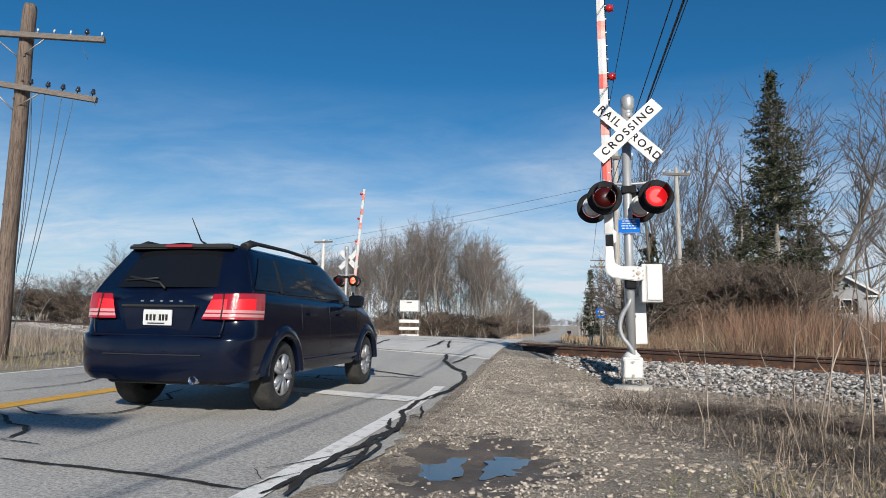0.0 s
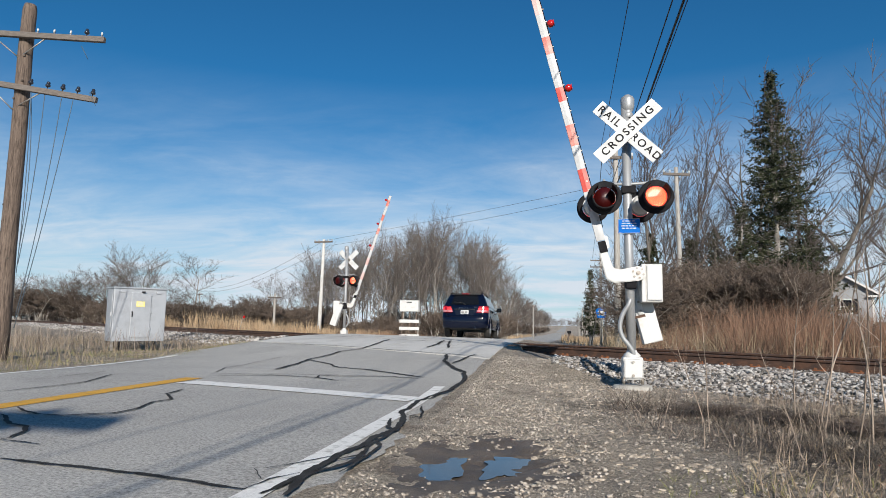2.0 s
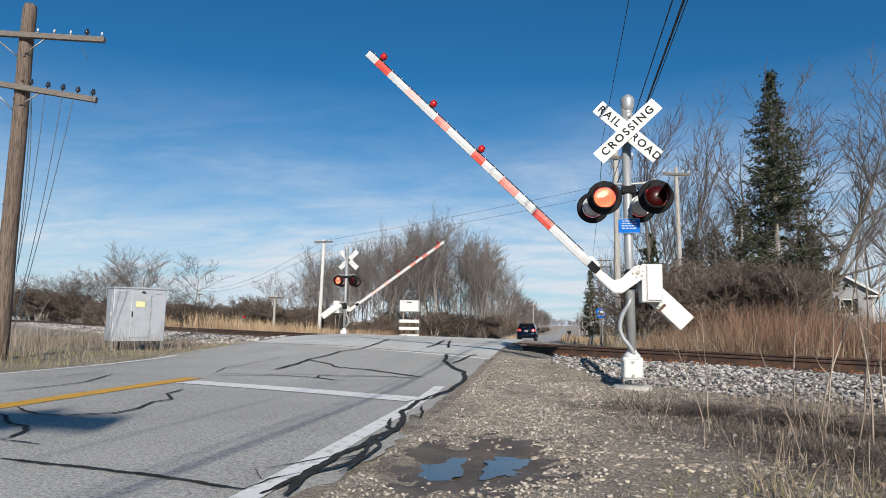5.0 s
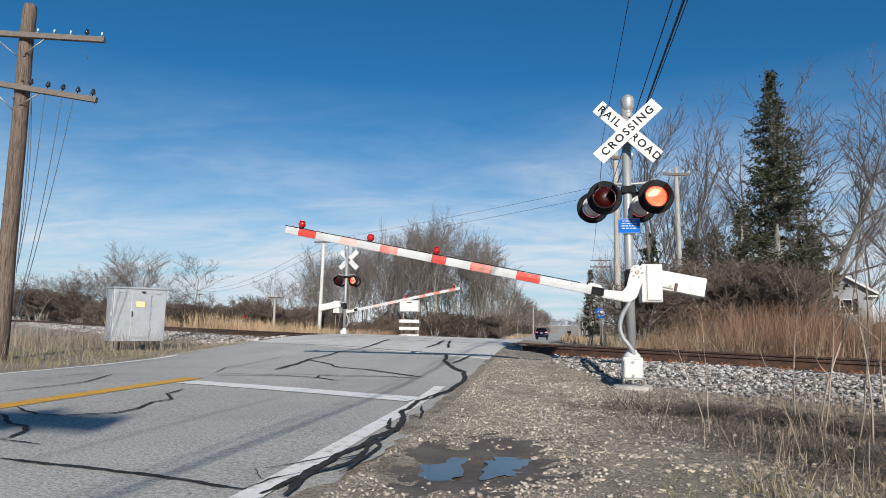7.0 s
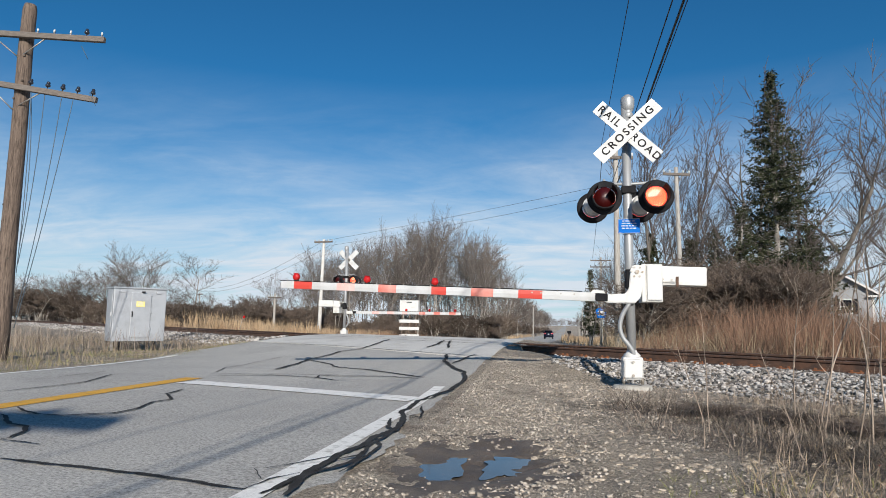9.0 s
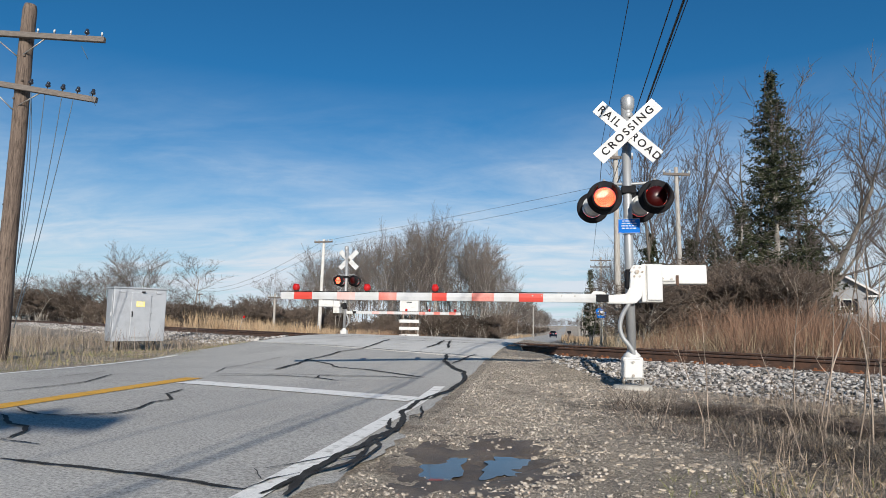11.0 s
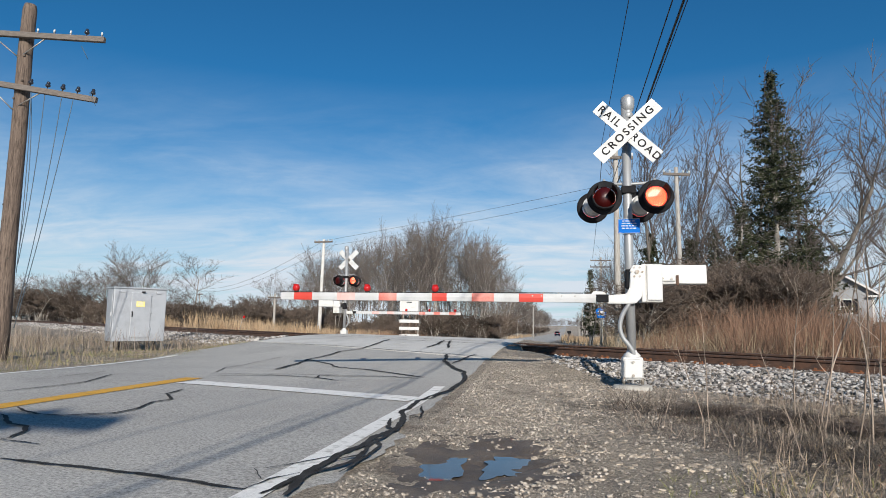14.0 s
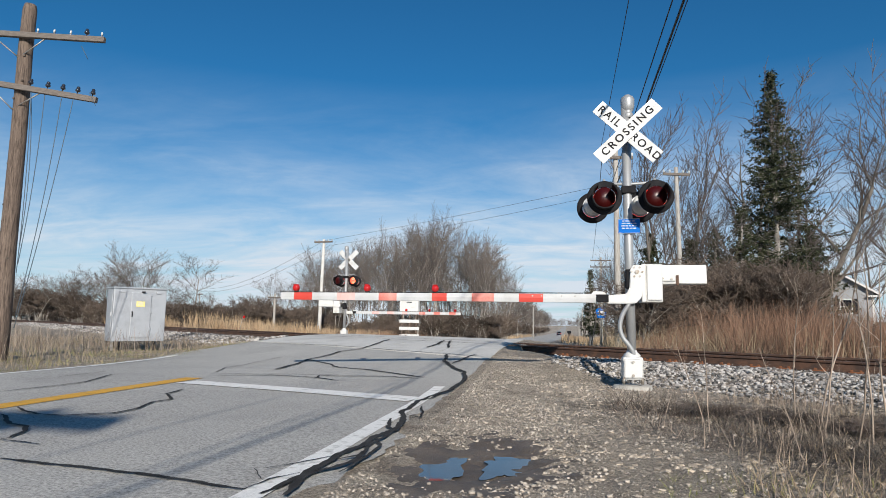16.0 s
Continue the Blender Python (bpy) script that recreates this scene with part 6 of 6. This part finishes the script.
# ---------------------------------------------------------------- grasses
def blades(name, pts, lens, width, lean, material, label, segs=2, kind="stuff", seed=3, droop=0.3):
    """Many bent, tapered blades as one object."""
    rng = np.random.default_rng(seed)
    n = len(pts)
    pts, lens = np.asarray(pts, float), np.asarray(lens, float)
    a = rng.uniform(0, 2 * np.pi, n)
    dirx, diry = np.cos(a), np.sin(a)
    ln = rng.gamma(2.0, lean / 2.0, n)
    b = rng.uniform(0, 2 * np.pi, n)
    wx, wy = np.cos(b) * width / 2, np.sin(b) * width / 2
    v = np.zeros((n, 2 * segs + 1, 3))
    for k in range(segs + 1):
        t = k / segs
        off = (ln * t + droop * ln * t * t) * lens
        z = lens * t * np.cos(np.clip(ln, 0, 1.45)) * (1 - 0.25 * droop * t)
        cx, cy, cz = pts[:, 0] + dirx * off, pts[:, 1] + diry * off, pts[:, 2] + z
        if k < segs:
            tw = 1 - 0.6 * t
            v[:, 2 * k] = np.stack([cx - wx * tw, cy - wy * tw, cz], 1)
            v[:, 2 * k + 1] = np.stack([cx + wx * tw, cy + wy * tw, cz], 1)
        else:
            v[:, 2 * segs] = np.stack([cx, cy, cz], 1)
    m = 2 * segs + 1
    tri = []
    for k in range(segs - 1):
        o = 2 * k
        tri += [(o, o + 1, o + 3), (o, o + 3, o + 2)]
    tri.append((2 * segs - 2, 2 * segs - 1, 2 * segs))
    f = (np.arange(n)[:, None, None] * m + np.array(tri)[None]).reshape(-1, 3)
    me = tri_mesh(name, v.reshape(-1, 3), f, material)
    me.materials.append(material)
    return tagged(new(name, me), label, "grass", "", kind)


def scatter(n, box, keep, seed):
    rng = random.Random(seed)
    out = []
    tries = 0
    while len(out) < n and tries < n * 30:
        tries += 1
        x, y = rng.uniform(box[0], box[1]), rng.uniform(box[2], box[3])
        if keep(x, y, rng):
            out.append((x, y, ground_z(x, y) - 0.01))
    return out


def nn(x, y):
    return TN.x * x + TN.y * y


def off_road(x, d=0.0):
    return x < ROAD_L - d or x > ROAD_R + d


def patchy(x, y, s, cut):
    return noise.noise(Vector((x * s, y * s, 11))) > cut


rs = random.Random(5)
# tall rusty weeds across the track, right of the road
p = scatter(40000, (0.8, 34, 17, 42), lambda x, y, r: 15.9 < nn(x, y) < 40 and x > 1.6 + 0.02 * y and (nn(x, y) < 26 or r.random() < 0.35) and patchy(x, y, 0.4, -0.45), 1)
blades("tall_weeds", p, [rs.uniform(0.7, 2.1) * (0.4 + 0.6 * smooth(0.0, 2.6, q[0] - 1.6 - 0.02 * q[1])) * (1.0 + 0.25 * noise.noise(Vector((q[0] * 0.3, q[1] * 0.3, 0)))) for q in p], 0.012, 0.36, WEED, "tall rusty brown weeds across the track", 3, seed=1)
p = scatter(3500, (0.8, 30, 16, 34), lambda x, y, r: 15.4 < nn(x, y) < 24 and x > 1.4, 2)
blades("dry_grass", p, [rs.uniform(0.4, 1.3) for _ in p], 0.014, 0.4, STRAW, "pale dry grass along the track", 3, seed=2)
# reeds behind the track on the other side
p = scatter(15000, (-48, -12.5, 24, 60), lambda x, y, r: nn(x, y) > 15.8 and x < -11.5 - 0.02 * y and patchy(x, y, 0.12, -0.1 if x < -20 else -0.35), 3)
blades("tall_reeds", p, [rs.uniform(0.7, 1.9) * (0.65 if q[0] > -20 else 1.0) for q in p], 0.035, 0.16, REED, "tall straw-coloured reeds beyond the track", 3, seed=3)
p = scatter(8000, (-30, -9.8, 33, 60), lambda x, y, r: nn(x, y) > 16.5 and x < -10.2 and r.random() < 0.8, 33)
blades("rusty_grass", p, [rs.uniform(0.3, 1.0) for _ in p], 0.03, 0.3, WEED, "low rusty grass in front of the wood", 2, seed=33)
# verge on the near side, left
p = scatter(8000, (-24, -9.5, 5, 24), lambda x, y, r: nn(x, y) < TRACK_N - 3.4 and not (x > -14.6 and x < -11.6 and 16 < y < 18.6) and (x > -11.6 or r.random() < 0.75), 4)
blades("verge_grass", p, [rs.uniform(0.06, 0.28) if q[0] > -10.8 else rs.uniform(0.10, 0.45) for q in p], 0.010, 0.6, STRAW, "dry tufted grass on the verge", 2, seed=4)
p = scatter(4000, (-22, -10.4, 5, 20), lambda x, y, r: nn(x, y) < TRACK_N - 3.8 and patchy(x, y, 0.5, 0.0), 41)
blades("verge_weeds", p, [rs.uniform(0.3, 0.95) for _ in p], 0.009, 0.25, STALK, "brown weed stems on the verge", 3, seed=41)
p = scatter(3500, (-14, -9.4, 7, 20), lambda x, y, r: nn(x, y) < TRACK_N - 3.8 and patchy(x, y, 0.8, -0.05), 42)
blades("green_grass", p, [rs.uniform(0.03, 0.12) for _ in p], 0.012, 0.6, GREEN, "thin green grass on the verge", 2, seed=42)
# far verges
p = scatter(9000, (-40, 30, 60, 200), lambda x, y, r: off_road(x, 0.8) and abs(x + 5) < 26, 5)
blades("far_grass", p, [rs.uniform(0.3, 1.2) for _ in p], 0.10, 0.3, REED, "pale dry grass along the distant road", 2, seed=5)


def foreground(x, y, r):
    n = nn(x, y)
    if n > TRACK_N - 4.0 or x < 0.25:
        return False
    edge = smooth(0.2, 1.6, x - 0.3 * (y - 3)) if y > 2.5 else 1
    return r.random() < edge * (0.25 + 0.75 * (noise.noise(Vector((x * 0.9, y * 0.9, 3))) > -0.15))


p = scatter(18000, (0.2, 9, 1.6, 10), foreground, 6)
blades("dead_grass", p, [rs.uniform(0.04, 0.15) for _ in p], 0.007, 1.4, STRAW, "flattened dead grass on the bank", 3, seed=6)
p = scatter(5000, (0.4, 8, 1.4, 4.6), lambda x, y, r: x > 0.35 * y - 0.9 and patchy(x, y, 1.1, -0.2), 61)
blades("green_grass", p, [rs.uniform(0.03, 0.11) for _ in p], 0.006, 0.7, GREEN, "sparse green grass at the bank's foot", 2, seed=61)
p = scatter(17000, (0.3, 9, 2.2, 9.5), lambda x, y, r: nn(x, y) < TRACK_N - 3.4 and x > 0.45 + 0.25 * noise.noise(Vector((x, y, 7))) and patchy(x, y, 0.7, -0.18), 62)
blades("dead_stems", p, [rs.uniform(0.05, 0.20) for _ in p], 0.007, 2.0, STALK, "matted brown stems on the bank", 3, seed=62)


p = scatter(2600, (0.8, 8, 2.6, 9.3), lambda x, y, r: nn(x, y) < TRACK_N - 3.6 and x > 0.25 * y - 0.2 and patchy(x, y, 0.8, 0.0), 63)
blades("thin_stems", p, [rs.uniform(0.10, 0.42) for _ in p], 0.0046, 0.35, STALK, "thin upright reddish stems on the bank", 3, seed=63)


# stems coloured dark, for the shade in a line of stems that runs along the bank
def shaded_line(x, y, r):
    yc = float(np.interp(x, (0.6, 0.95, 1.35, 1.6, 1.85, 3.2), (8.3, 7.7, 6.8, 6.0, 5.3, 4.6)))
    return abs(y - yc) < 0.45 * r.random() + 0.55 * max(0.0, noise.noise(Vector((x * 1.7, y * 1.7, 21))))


p = scatter(4200, (0.5, 4.6, 4.2, 8.4), shaded_line, 65)
blades("shaded_stems", p, [rs.uniform(0.10, 0.40) for _ in p], 0.007, 2.2, SHADED_STALK, "stems lying on the bank, coloured dark for shade", 3, seed=65)


# single dry weeds in the foreground
def weed_plant(seed, h):
    rng = random.Random(seed)
    st = Sticks()
    p, d = Vector((0, 0, -0.03)), Vector((rng.uniform(-0.15, 0.15), rng.uniform(-0.15, 0.15), 1)).normalized()
    n = 8
    for i in range(n):
        d = (d + Vector((rng.gauss(0, 0.07), rng.gauss(0, 0.07), 0))).normalized()
        q = p + d * h / n
        r = 0.0058 * (1 - 0.7 * i / n)
        st.seg(p, q, r, r * 0.9, 4)
        if i > 1:
            for _ in range(rng.choice((0, 1, 1, 2))):
                e = (d + Vector((rng.uniform(-1, 1), rng.uniform(-1, 1), rng.uniform(-0.1, 0.7)))).normalized()
                l = h * rng.uniform(0.12, 0.3)
                m = q + e * l * 0.5
                w = m + (e + Vector((0, 0, rng.uniform(-0.1, 0.5)))).normalized() * l * 0.5
                st.seg(q, m, r * 0.55, r * 0.4, 3)
                st.seg(m, w, r * 0.4, r * 0.2, 3)
                for _2 in range(3):
                    k = m.lerp(w, rng.uniform(0.2, 1))
                    st.seg(k, k + Vector((rng.uniform(-1, 1), rng.uniform(-1, 1), rng.uniform(0, 1))).normalized() * 0.06, r * 0.3, r * 0.15, 3)
        p = q
    return st.mesh("dry_weed", STALK)


WEEDS = [weed_plant(100 + i, 1.0) for i in range(9)]
rw = random.Random(9)
for i in range(120):
    x = rw.uniform(0.9, 6.8)
    y = rw.uniform(2.6, 9.2)
    if nn(x, y) > 9.3 or x < 0.30 * y - 0.2 and rw.random() < 0.9 or math.hypot(x, y) < 3.0:
        continue
    ob = new("dry_weed", WEEDS[i % 9])
    s = rw.uniform(0.3, 0.8) * (1.2 if x > 2.8 else 0.75)
    ob.matrix_basis = Matrix.Translation((x, y, ground_z(x, y))) @ Matrix.Rotation(rw.uniform(0, 6.28), 4, "Z") @ Matrix.Diagonal((s, s, s, 1))
    tagged(ob, "single dry branching weed stalk on the bank", "weed", "dry weeds of the bank")
# flattened dead shrubs on the bank
for i, (x, y, s) in enumerate(((1.5, 7.3, 0.34), (2.1, 6.9, 0.36), (2.7, 6.6, 0.34), (3.2, 6.9, 0.38), (3.7, 5.7, 0.34), (4.3, 6.2, 0.38))):
    ob = new("dead_shrub", SHRUBS[i % 3][1])
    ob.matrix_basis = Matrix.Translation((x, y, ground_z(x, y) - 0.02)) @ Matrix.Rotation(i * 1.7, 4, "Z") @ Matrix.Diagonal((s, s, s * 0.16, 1))
    tagged(ob, "flattened dead brown shrub lying on the bank", "shrub", "dead shrubs of the bank")
p = scatter(4000, (1.0, 6.5, 1.8, 4.4), lambda x, y, r: x > 0.30 * y - 0.3 and patchy(x, y, 0.9, -0.25), 64)
blades("straw_tufts", p, [rs.uniform(0.05, 0.24) for _ in p], 0.0045, 0.9, REED, "pale straw tufts at the bank's foot", 3, seed=64)
# larger leafless saplings near the camera's right
for px, y, h in ((1440, 6.6, 1.8), (1445, 6.4, 1.5), (1400, 6.9, 1.5), (1250, 6.2, 1.15), (1240, 5.6, 0.9), (1500, 5.6, 1.6), (1555, 5.2, 1.5), (1530, 6.0, 1.7), (1170, 6.6, 0.7), (1410, 5.2, 0.9)):
    x = px_x(px, y)
    ob = new("dry_weed", WEEDS[int(px) % 9])
    ob.matrix_basis = Matrix.Translation((x, y, ground_z(x, y))) @ Matrix.Rotation(px, 4, "Z") @ Matrix.Diagonal((h, h, h, 1))
    tagged(ob, "tall leafless sapling stem on the bank", "sapling", "saplings of the bank")


# ---------------------------------------------------------------- stones
def stones(name, pts, size, material, label, seed, flat=0.7):
    """Many broken stones as one object."""
    rng = np.random.default_rng(seed)
    g = (1 + 5 ** 0.5) / 2
    base = np.array([(-1, g, 0), (1, g, 0), (-1, -g, 0), (1, -g, 0), (0, -1, g), (0, 1, g), (0, -1, -g), (0, 1, -g), (g, 0, -1), (g, 0, 1), (-g, 0, -1), (-g, 0, 1)]) / 1.9
    tri = np.array([(0, 11, 5), (0, 5, 1), (0, 1, 7), (0, 7, 10), (0, 10, 11), (1, 5, 9), (5, 11, 4), (11, 10, 2), (10, 7, 6), (7, 1, 8), (3, 9, 4), (3, 4, 2), (3, 2, 6), (3, 6, 8), (3, 8, 9), (4, 9, 5), (2, 4, 11), (6, 2, 10), (8, 6, 7), (9, 8, 1)])
    n = len(pts)
    s = rng.uniform(*size, n)[:, None, None] * rng.uniform(0.6, 1.25, (n, 1, 3)) * 0.5
    v = base[None] * rng.uniform(0.72, 1.2, (n, 12, 1)) * s
    q = rng.normal(size=(n, 4))
    q /= np.linalg.norm(q, axis=1)[:, None]
    w, x, y, z = q.T
    R = np.stack([np.stack([1 - 2 * (y * y + z * z), 2 * (x * y - z * w), 2 * (x * z + y * w)], -1), np.stack([2 * (x * y + z * w), 1 - 2 * (x * x + z * z), 2 * (y * z - x * w)], -1),
                  np.stack([2 * (x * z - y * w), 2 * (y * z + x * w), 1 - 2 * (x * x + y * y)], -1)], 1)
    v = np.einsum("nij,nkj->nki", R, v)
    v[:, :, 2] *= flat
    v += np.asarray(pts)[:, None, :]
    f = (np.arange(n)[:, None, None] * 12 + tri[None]).reshape(-1, 3)
    me = tri_mesh(name, v.reshape(-1, 3), f, material)
    me.materials.append(material)
    return tagged(new(name, me), label, "stones", "", "stuff")


def bank_pts(n, s0, s1, n0, n1, seed, lift=0.0):
    rng = random.Random(seed)
    out = []
    while len(out) < n:
        s, m = rng.uniform(s0, s1), rng.uniform(n0, n1)
        q = track_pt(s, m, 0)
        if ROAD_L - 0.35 < q.x < ROAD_R + 0.5 + 0.6 * (m < TRACK_N - 1.5):
            continue
        z = ground_z(q.x, q.y)
        if abs(m - TRACK_N) < 1.35:
            z = RAIL_Z - 0.225 + rng.uniform(0, 0.03)
        out.append((q.x, q.y, z + rng.uniform(-0.01, 0.03) + lift))
    return out


stones("ballast", bank_pts(24000, -14, 9, TRACK_N - 3.7, TRACK_N - 0.9, 1), (0.028, 0.085), STONE, "pale grey crushed stone ballast beside the rails", 1)
stones("ballast", bank_pts(6000, -14, 8, TRACK_N - 0.9, TRACK_N + 2.6, 2), (0.04, 0.09), STONE, "pale grey crushed stone ballast between the rails", 2)
stones("ballast", bank_pts(11000, 17, 75, TRACK_N - 3.6, TRACK_N + 1.2, 3), (0.06, 0.16), STONE, "pale grey crushed stone ballast beside the rails", 3)


def shoulder(x, y, r):
    n = nn(x, y)
    if not -1.35 < x < 5 or n > TRACK_N - 2.2:
        return False
    for qx, qy, rx, ry in PUDDLES:
        if ((x - qx) / rx) ** 2 + ((y - qy) / ry) ** 2 < 0.9 and r.random() < 0.93:
            return False
    return r.random() < (1 - smooth(0.0, 1.9, x - 0.05 * y)) * 0.96 + 0.04


p = scatter(46000, (-1.35, 3.6, 2.2, 13), shoulder, 21)
stones("gravel", [(a, b, c + 0.009) for a, b, c in p], (0.005, 0.017), GRAVEL, "brown gravel and grit on the shoulder", 21)
p = scatter(4200, (-1.35, 3.8, 2.2, 12), lambda x, y, r: patchy(x, y, 0.9, -0.05) and shoulder(x, y, r), 23)
stones("gravel", [(a, b, c + 0.012) for a, b, c in p], (0.012, 0.028), GRAVEL, "coarse gravel on the shoulder", 23, flat=0.85)
p = scatter(1300, (-1.2, 3.5, 2.4, 13), shoulder, 22)
stones("gravel", [(a, b, c + 0.02) for a, b, c in p], (0.018, 0.045), GRAVEL, "scattered larger stones on the shoulder", 22)

# clods of earth on the bank
CLOD = mat("earth_clod", (0.34, 0.285, 0.225), 0.95, grain=0.4, grain_scale=40, bump=0.6, bump_scale=50, island=0.45)
p = scatter(3200, (-0.6, 6.5, 2.4, 10.5), lambda x, y, r: nn(x, y) < TRACK_N - 2.6 and x > -0.9 + 0.06 * y and patchy(x, y, 1.3, -0.1), 24)
stones("clods", [(a, b, c + 0.004) for a, b, c in p], (0.025, 0.085), CLOD, "dry brown clods of earth on the bank", 24, flat=0.55)

# single stones along the bank's edge, each one loose
ROCKS = []
for i in range(5):
    ob = stones("stone", [(0, 0, 0)], (0.085, 0.10), STONE_ONE, "", 50 + i)
    ROCKS.append(ob.data)
    bpy.data.objects.remove(ob)
bed = tagged(new("ballast_edge"), "loose pale ballast stones along the bank's foot", "stones")
for i, q in enumerate(bank_pts(280, -9, 3, TRACK_N - 3.9, TRACK_N - 2.2, 31, 0.015)):
    ob = new("stone", ROCKS[i % 5])
    ob.parent = bed
    s = random.uniform(0.7, 1.35)
    ob.matrix_basis = Matrix.Translation(q) @ Matrix.Rotation(random.uniform(0, 6.28), 4, "Z") @ Matrix.Diagonal((s, s, s, 1))

# puddles in a muddy hollow
MUD = mat("wet_mud", (0.10, 0.078, 0.058), 0.55, spots=(0.15, 0.12, 0.09), spot_scale=3, grain=0.25, grain_scale=40, bump=0.8, bump_scale=35, bump_dist=0.02)
WATER = mat("puddle_water", (0.05, 0.045, 0.035), 0.03, grain=0, bump=0.02, bump_scale=6, spec=0.9)


def blob_sheet(name, cx, cy, rx, ry, zf, material, label, seed, rough=0.3, kind="structure", rings=8, k=72):
    vs = [(cx, cy, zf(cx, cy))]
    for j in range(1, rings + 1):
        for i in range(k):
            a = 2 * math.pi * i / k
            w = 1 + rough * noise.noise(Vector((math.cos(a) * 1.6 + seed, math.sin(a) * 1.6, seed))) * 1.6 + rough * 0.6 * noise.noise(Vector((math.cos(a) * 5 + seed, math.sin(a) * 5, seed)))
            x, y = cx + rx * w * math.cos(a) * j / rings, cy + ry * w * math.sin(a) * j / rings
            vs.append((x, y, zf(x, y)))
    fs = [(0, 1 + i, 1 + (i + 1) % k) for i in range(k)]
    for j in range(rings - 1):
        for i in range(k):
            a, b = 1 + j * k + i, 1 + j * k + (i + 1) % k
            fs.append((a, a + k, b + k, b))
    me = bpy.data.meshes.new(name)
    me.from_pydata(vs, [], fs)
    me.shade_smooth()
    return tagged(link_mesh(name, me, material), label, "", "", kind)




def mud_z(x, y):
    e = ((x + 0.6) / 0.72) ** 2 + ((y - 4.75) / 1.25) ** 2
    v = Vector((x, y, 0))
    return ground_z(x, y) + 0.016 - 0.024 * min(1.4, e) + 0.018 * noise.noise(v * 4.0) + 0.010 * noise.noise(v * 11.0) + 0.004 * noise.noise(v * 30.0)


blob_sheet("mud", -0.6, 4.75, 0.85, 1.5, mud_z, MUD, "dark wet mud round the puddles", 3.0, 0.12, rings=40, k=120)
WATER_Z = 0.5 * (ground_z(-0.95, 4.60) + ground_z(-0.45, 4.85)) + 0.024
blob_sheet("puddle", -0.95, 4.60, 0.26, 0.62, lambda x, y: WATER_Z, WATER, "still puddle reflecting the sky", 7.0, 0.42)
blob_sheet("puddle", -0.44, 4.85, 0.20, 0.46, lambda x, y: WATER_Z + 0.001, WATER, "small puddle reflecting the sky", 12.0, 0.42)

# ---------------------------------------------------------------- what moves
NEAR_RISE = [(0, 88.6), (0.6, 88.6), (1.0, 86.2), (1.5, 80.6), (2.0, 75.9), (2.5, 70.6), (3.0, 65.6), (3.5, 60.6), (4.0, 55.6), (4.2, 53.6), (5.2, 42.0), (6.3, 23.8), (6.5, 20.0),
             (7.0, 11.2), (7.5, 8.7), (8.0, 7.0), (8.5, 3.4), (9.0, 1.9), (9.4, 0.2), (16.0, 0.0)]
FAR_RISE = [(0, 85.5), (0.5, 85.2), (1.0, 82.2), (1.5, 76.0), (2.0, 71.5), (2.5, 65.9), (3.0, 59.2), (3.5, 53.0), (4.0, 46.0), (4.2, 43.2), (5.2, 34.0), (6.3, 22.5), (6.5, 19.8),
            (7.0, 12.0), (7.5, 4.6), (8.0, 3.6), (8.5, 1.0), (9.0, 0.0), (16.0, 0.0)]
FLASH, LIT_FROM, LIT_TO = 1.149, 0.24, 0.775
BEAT, BEAT_LOW = 4.14, 3.65                    # the discs turn from bright to red to dark and back in this time; darkest at BEAT_LOW


def lamp_state(t, first, beat):
    """Which side a lamp disc shows: 0 red, about 100 edge-on before the bright reflector, 180 dark."""
    u = (t - LIT_FROM) % FLASH
    if (u < LIT_TO - LIT_FROM) != first:
        return 180
    low = abs((t - BEAT_LOW + BEAT / 2) % BEAT - BEAT / 2)
    return (94 if not beat else 101) if not beat or low > 0.74 else (0 if low > 0.225 else 180)


def flash_rows(rest, first, beat):
    """Rows for a lamp disc that turns its bright side, its edge or its dark side to the front."""
    rows, deg = [], None
    for f in range(0, 481):
        t = f / FPS
        want = lamp_state(t, first, beat)
        deg = want if deg is None else deg + max(-85, min(85, want - deg))
        rows.append((t, rest @ Matrix.Rotation(radians(deg), 4, "X")))
    return rows


def motions():
    for gate, rise in ((NEAR_GATE, NEAR_RISE), (FAR_GATE, FAR_RISE)):
        rest = gate.matrix_basis.copy()
        walk(gate, [(t, rest @ Matrix.Rotation(radians(a), 4, "Y")) for t, a in rise])
    for discs, face in ((NEAR_DISCS, -1), (FAR_DISCS, 1)):
        one, two = ("left", "right") if face < 0 else ("right", "left")
        walk(discs[(one, face)], flash_rows(discs[(one, face)].matrix_basis.copy(), True, face < 0))
        walk(discs[(two, face)], flash_rows(discs[(two, face)].matrix_basis.copy(), False, face < 0))
        for side in ("left", "right"):
            other = discs[(side, -face)]
            m = other.matrix_basis.copy() @ Matrix.Rotation(radians(180), 4, "X")
            other.matrix_basis = m
    drive_car()


motions()
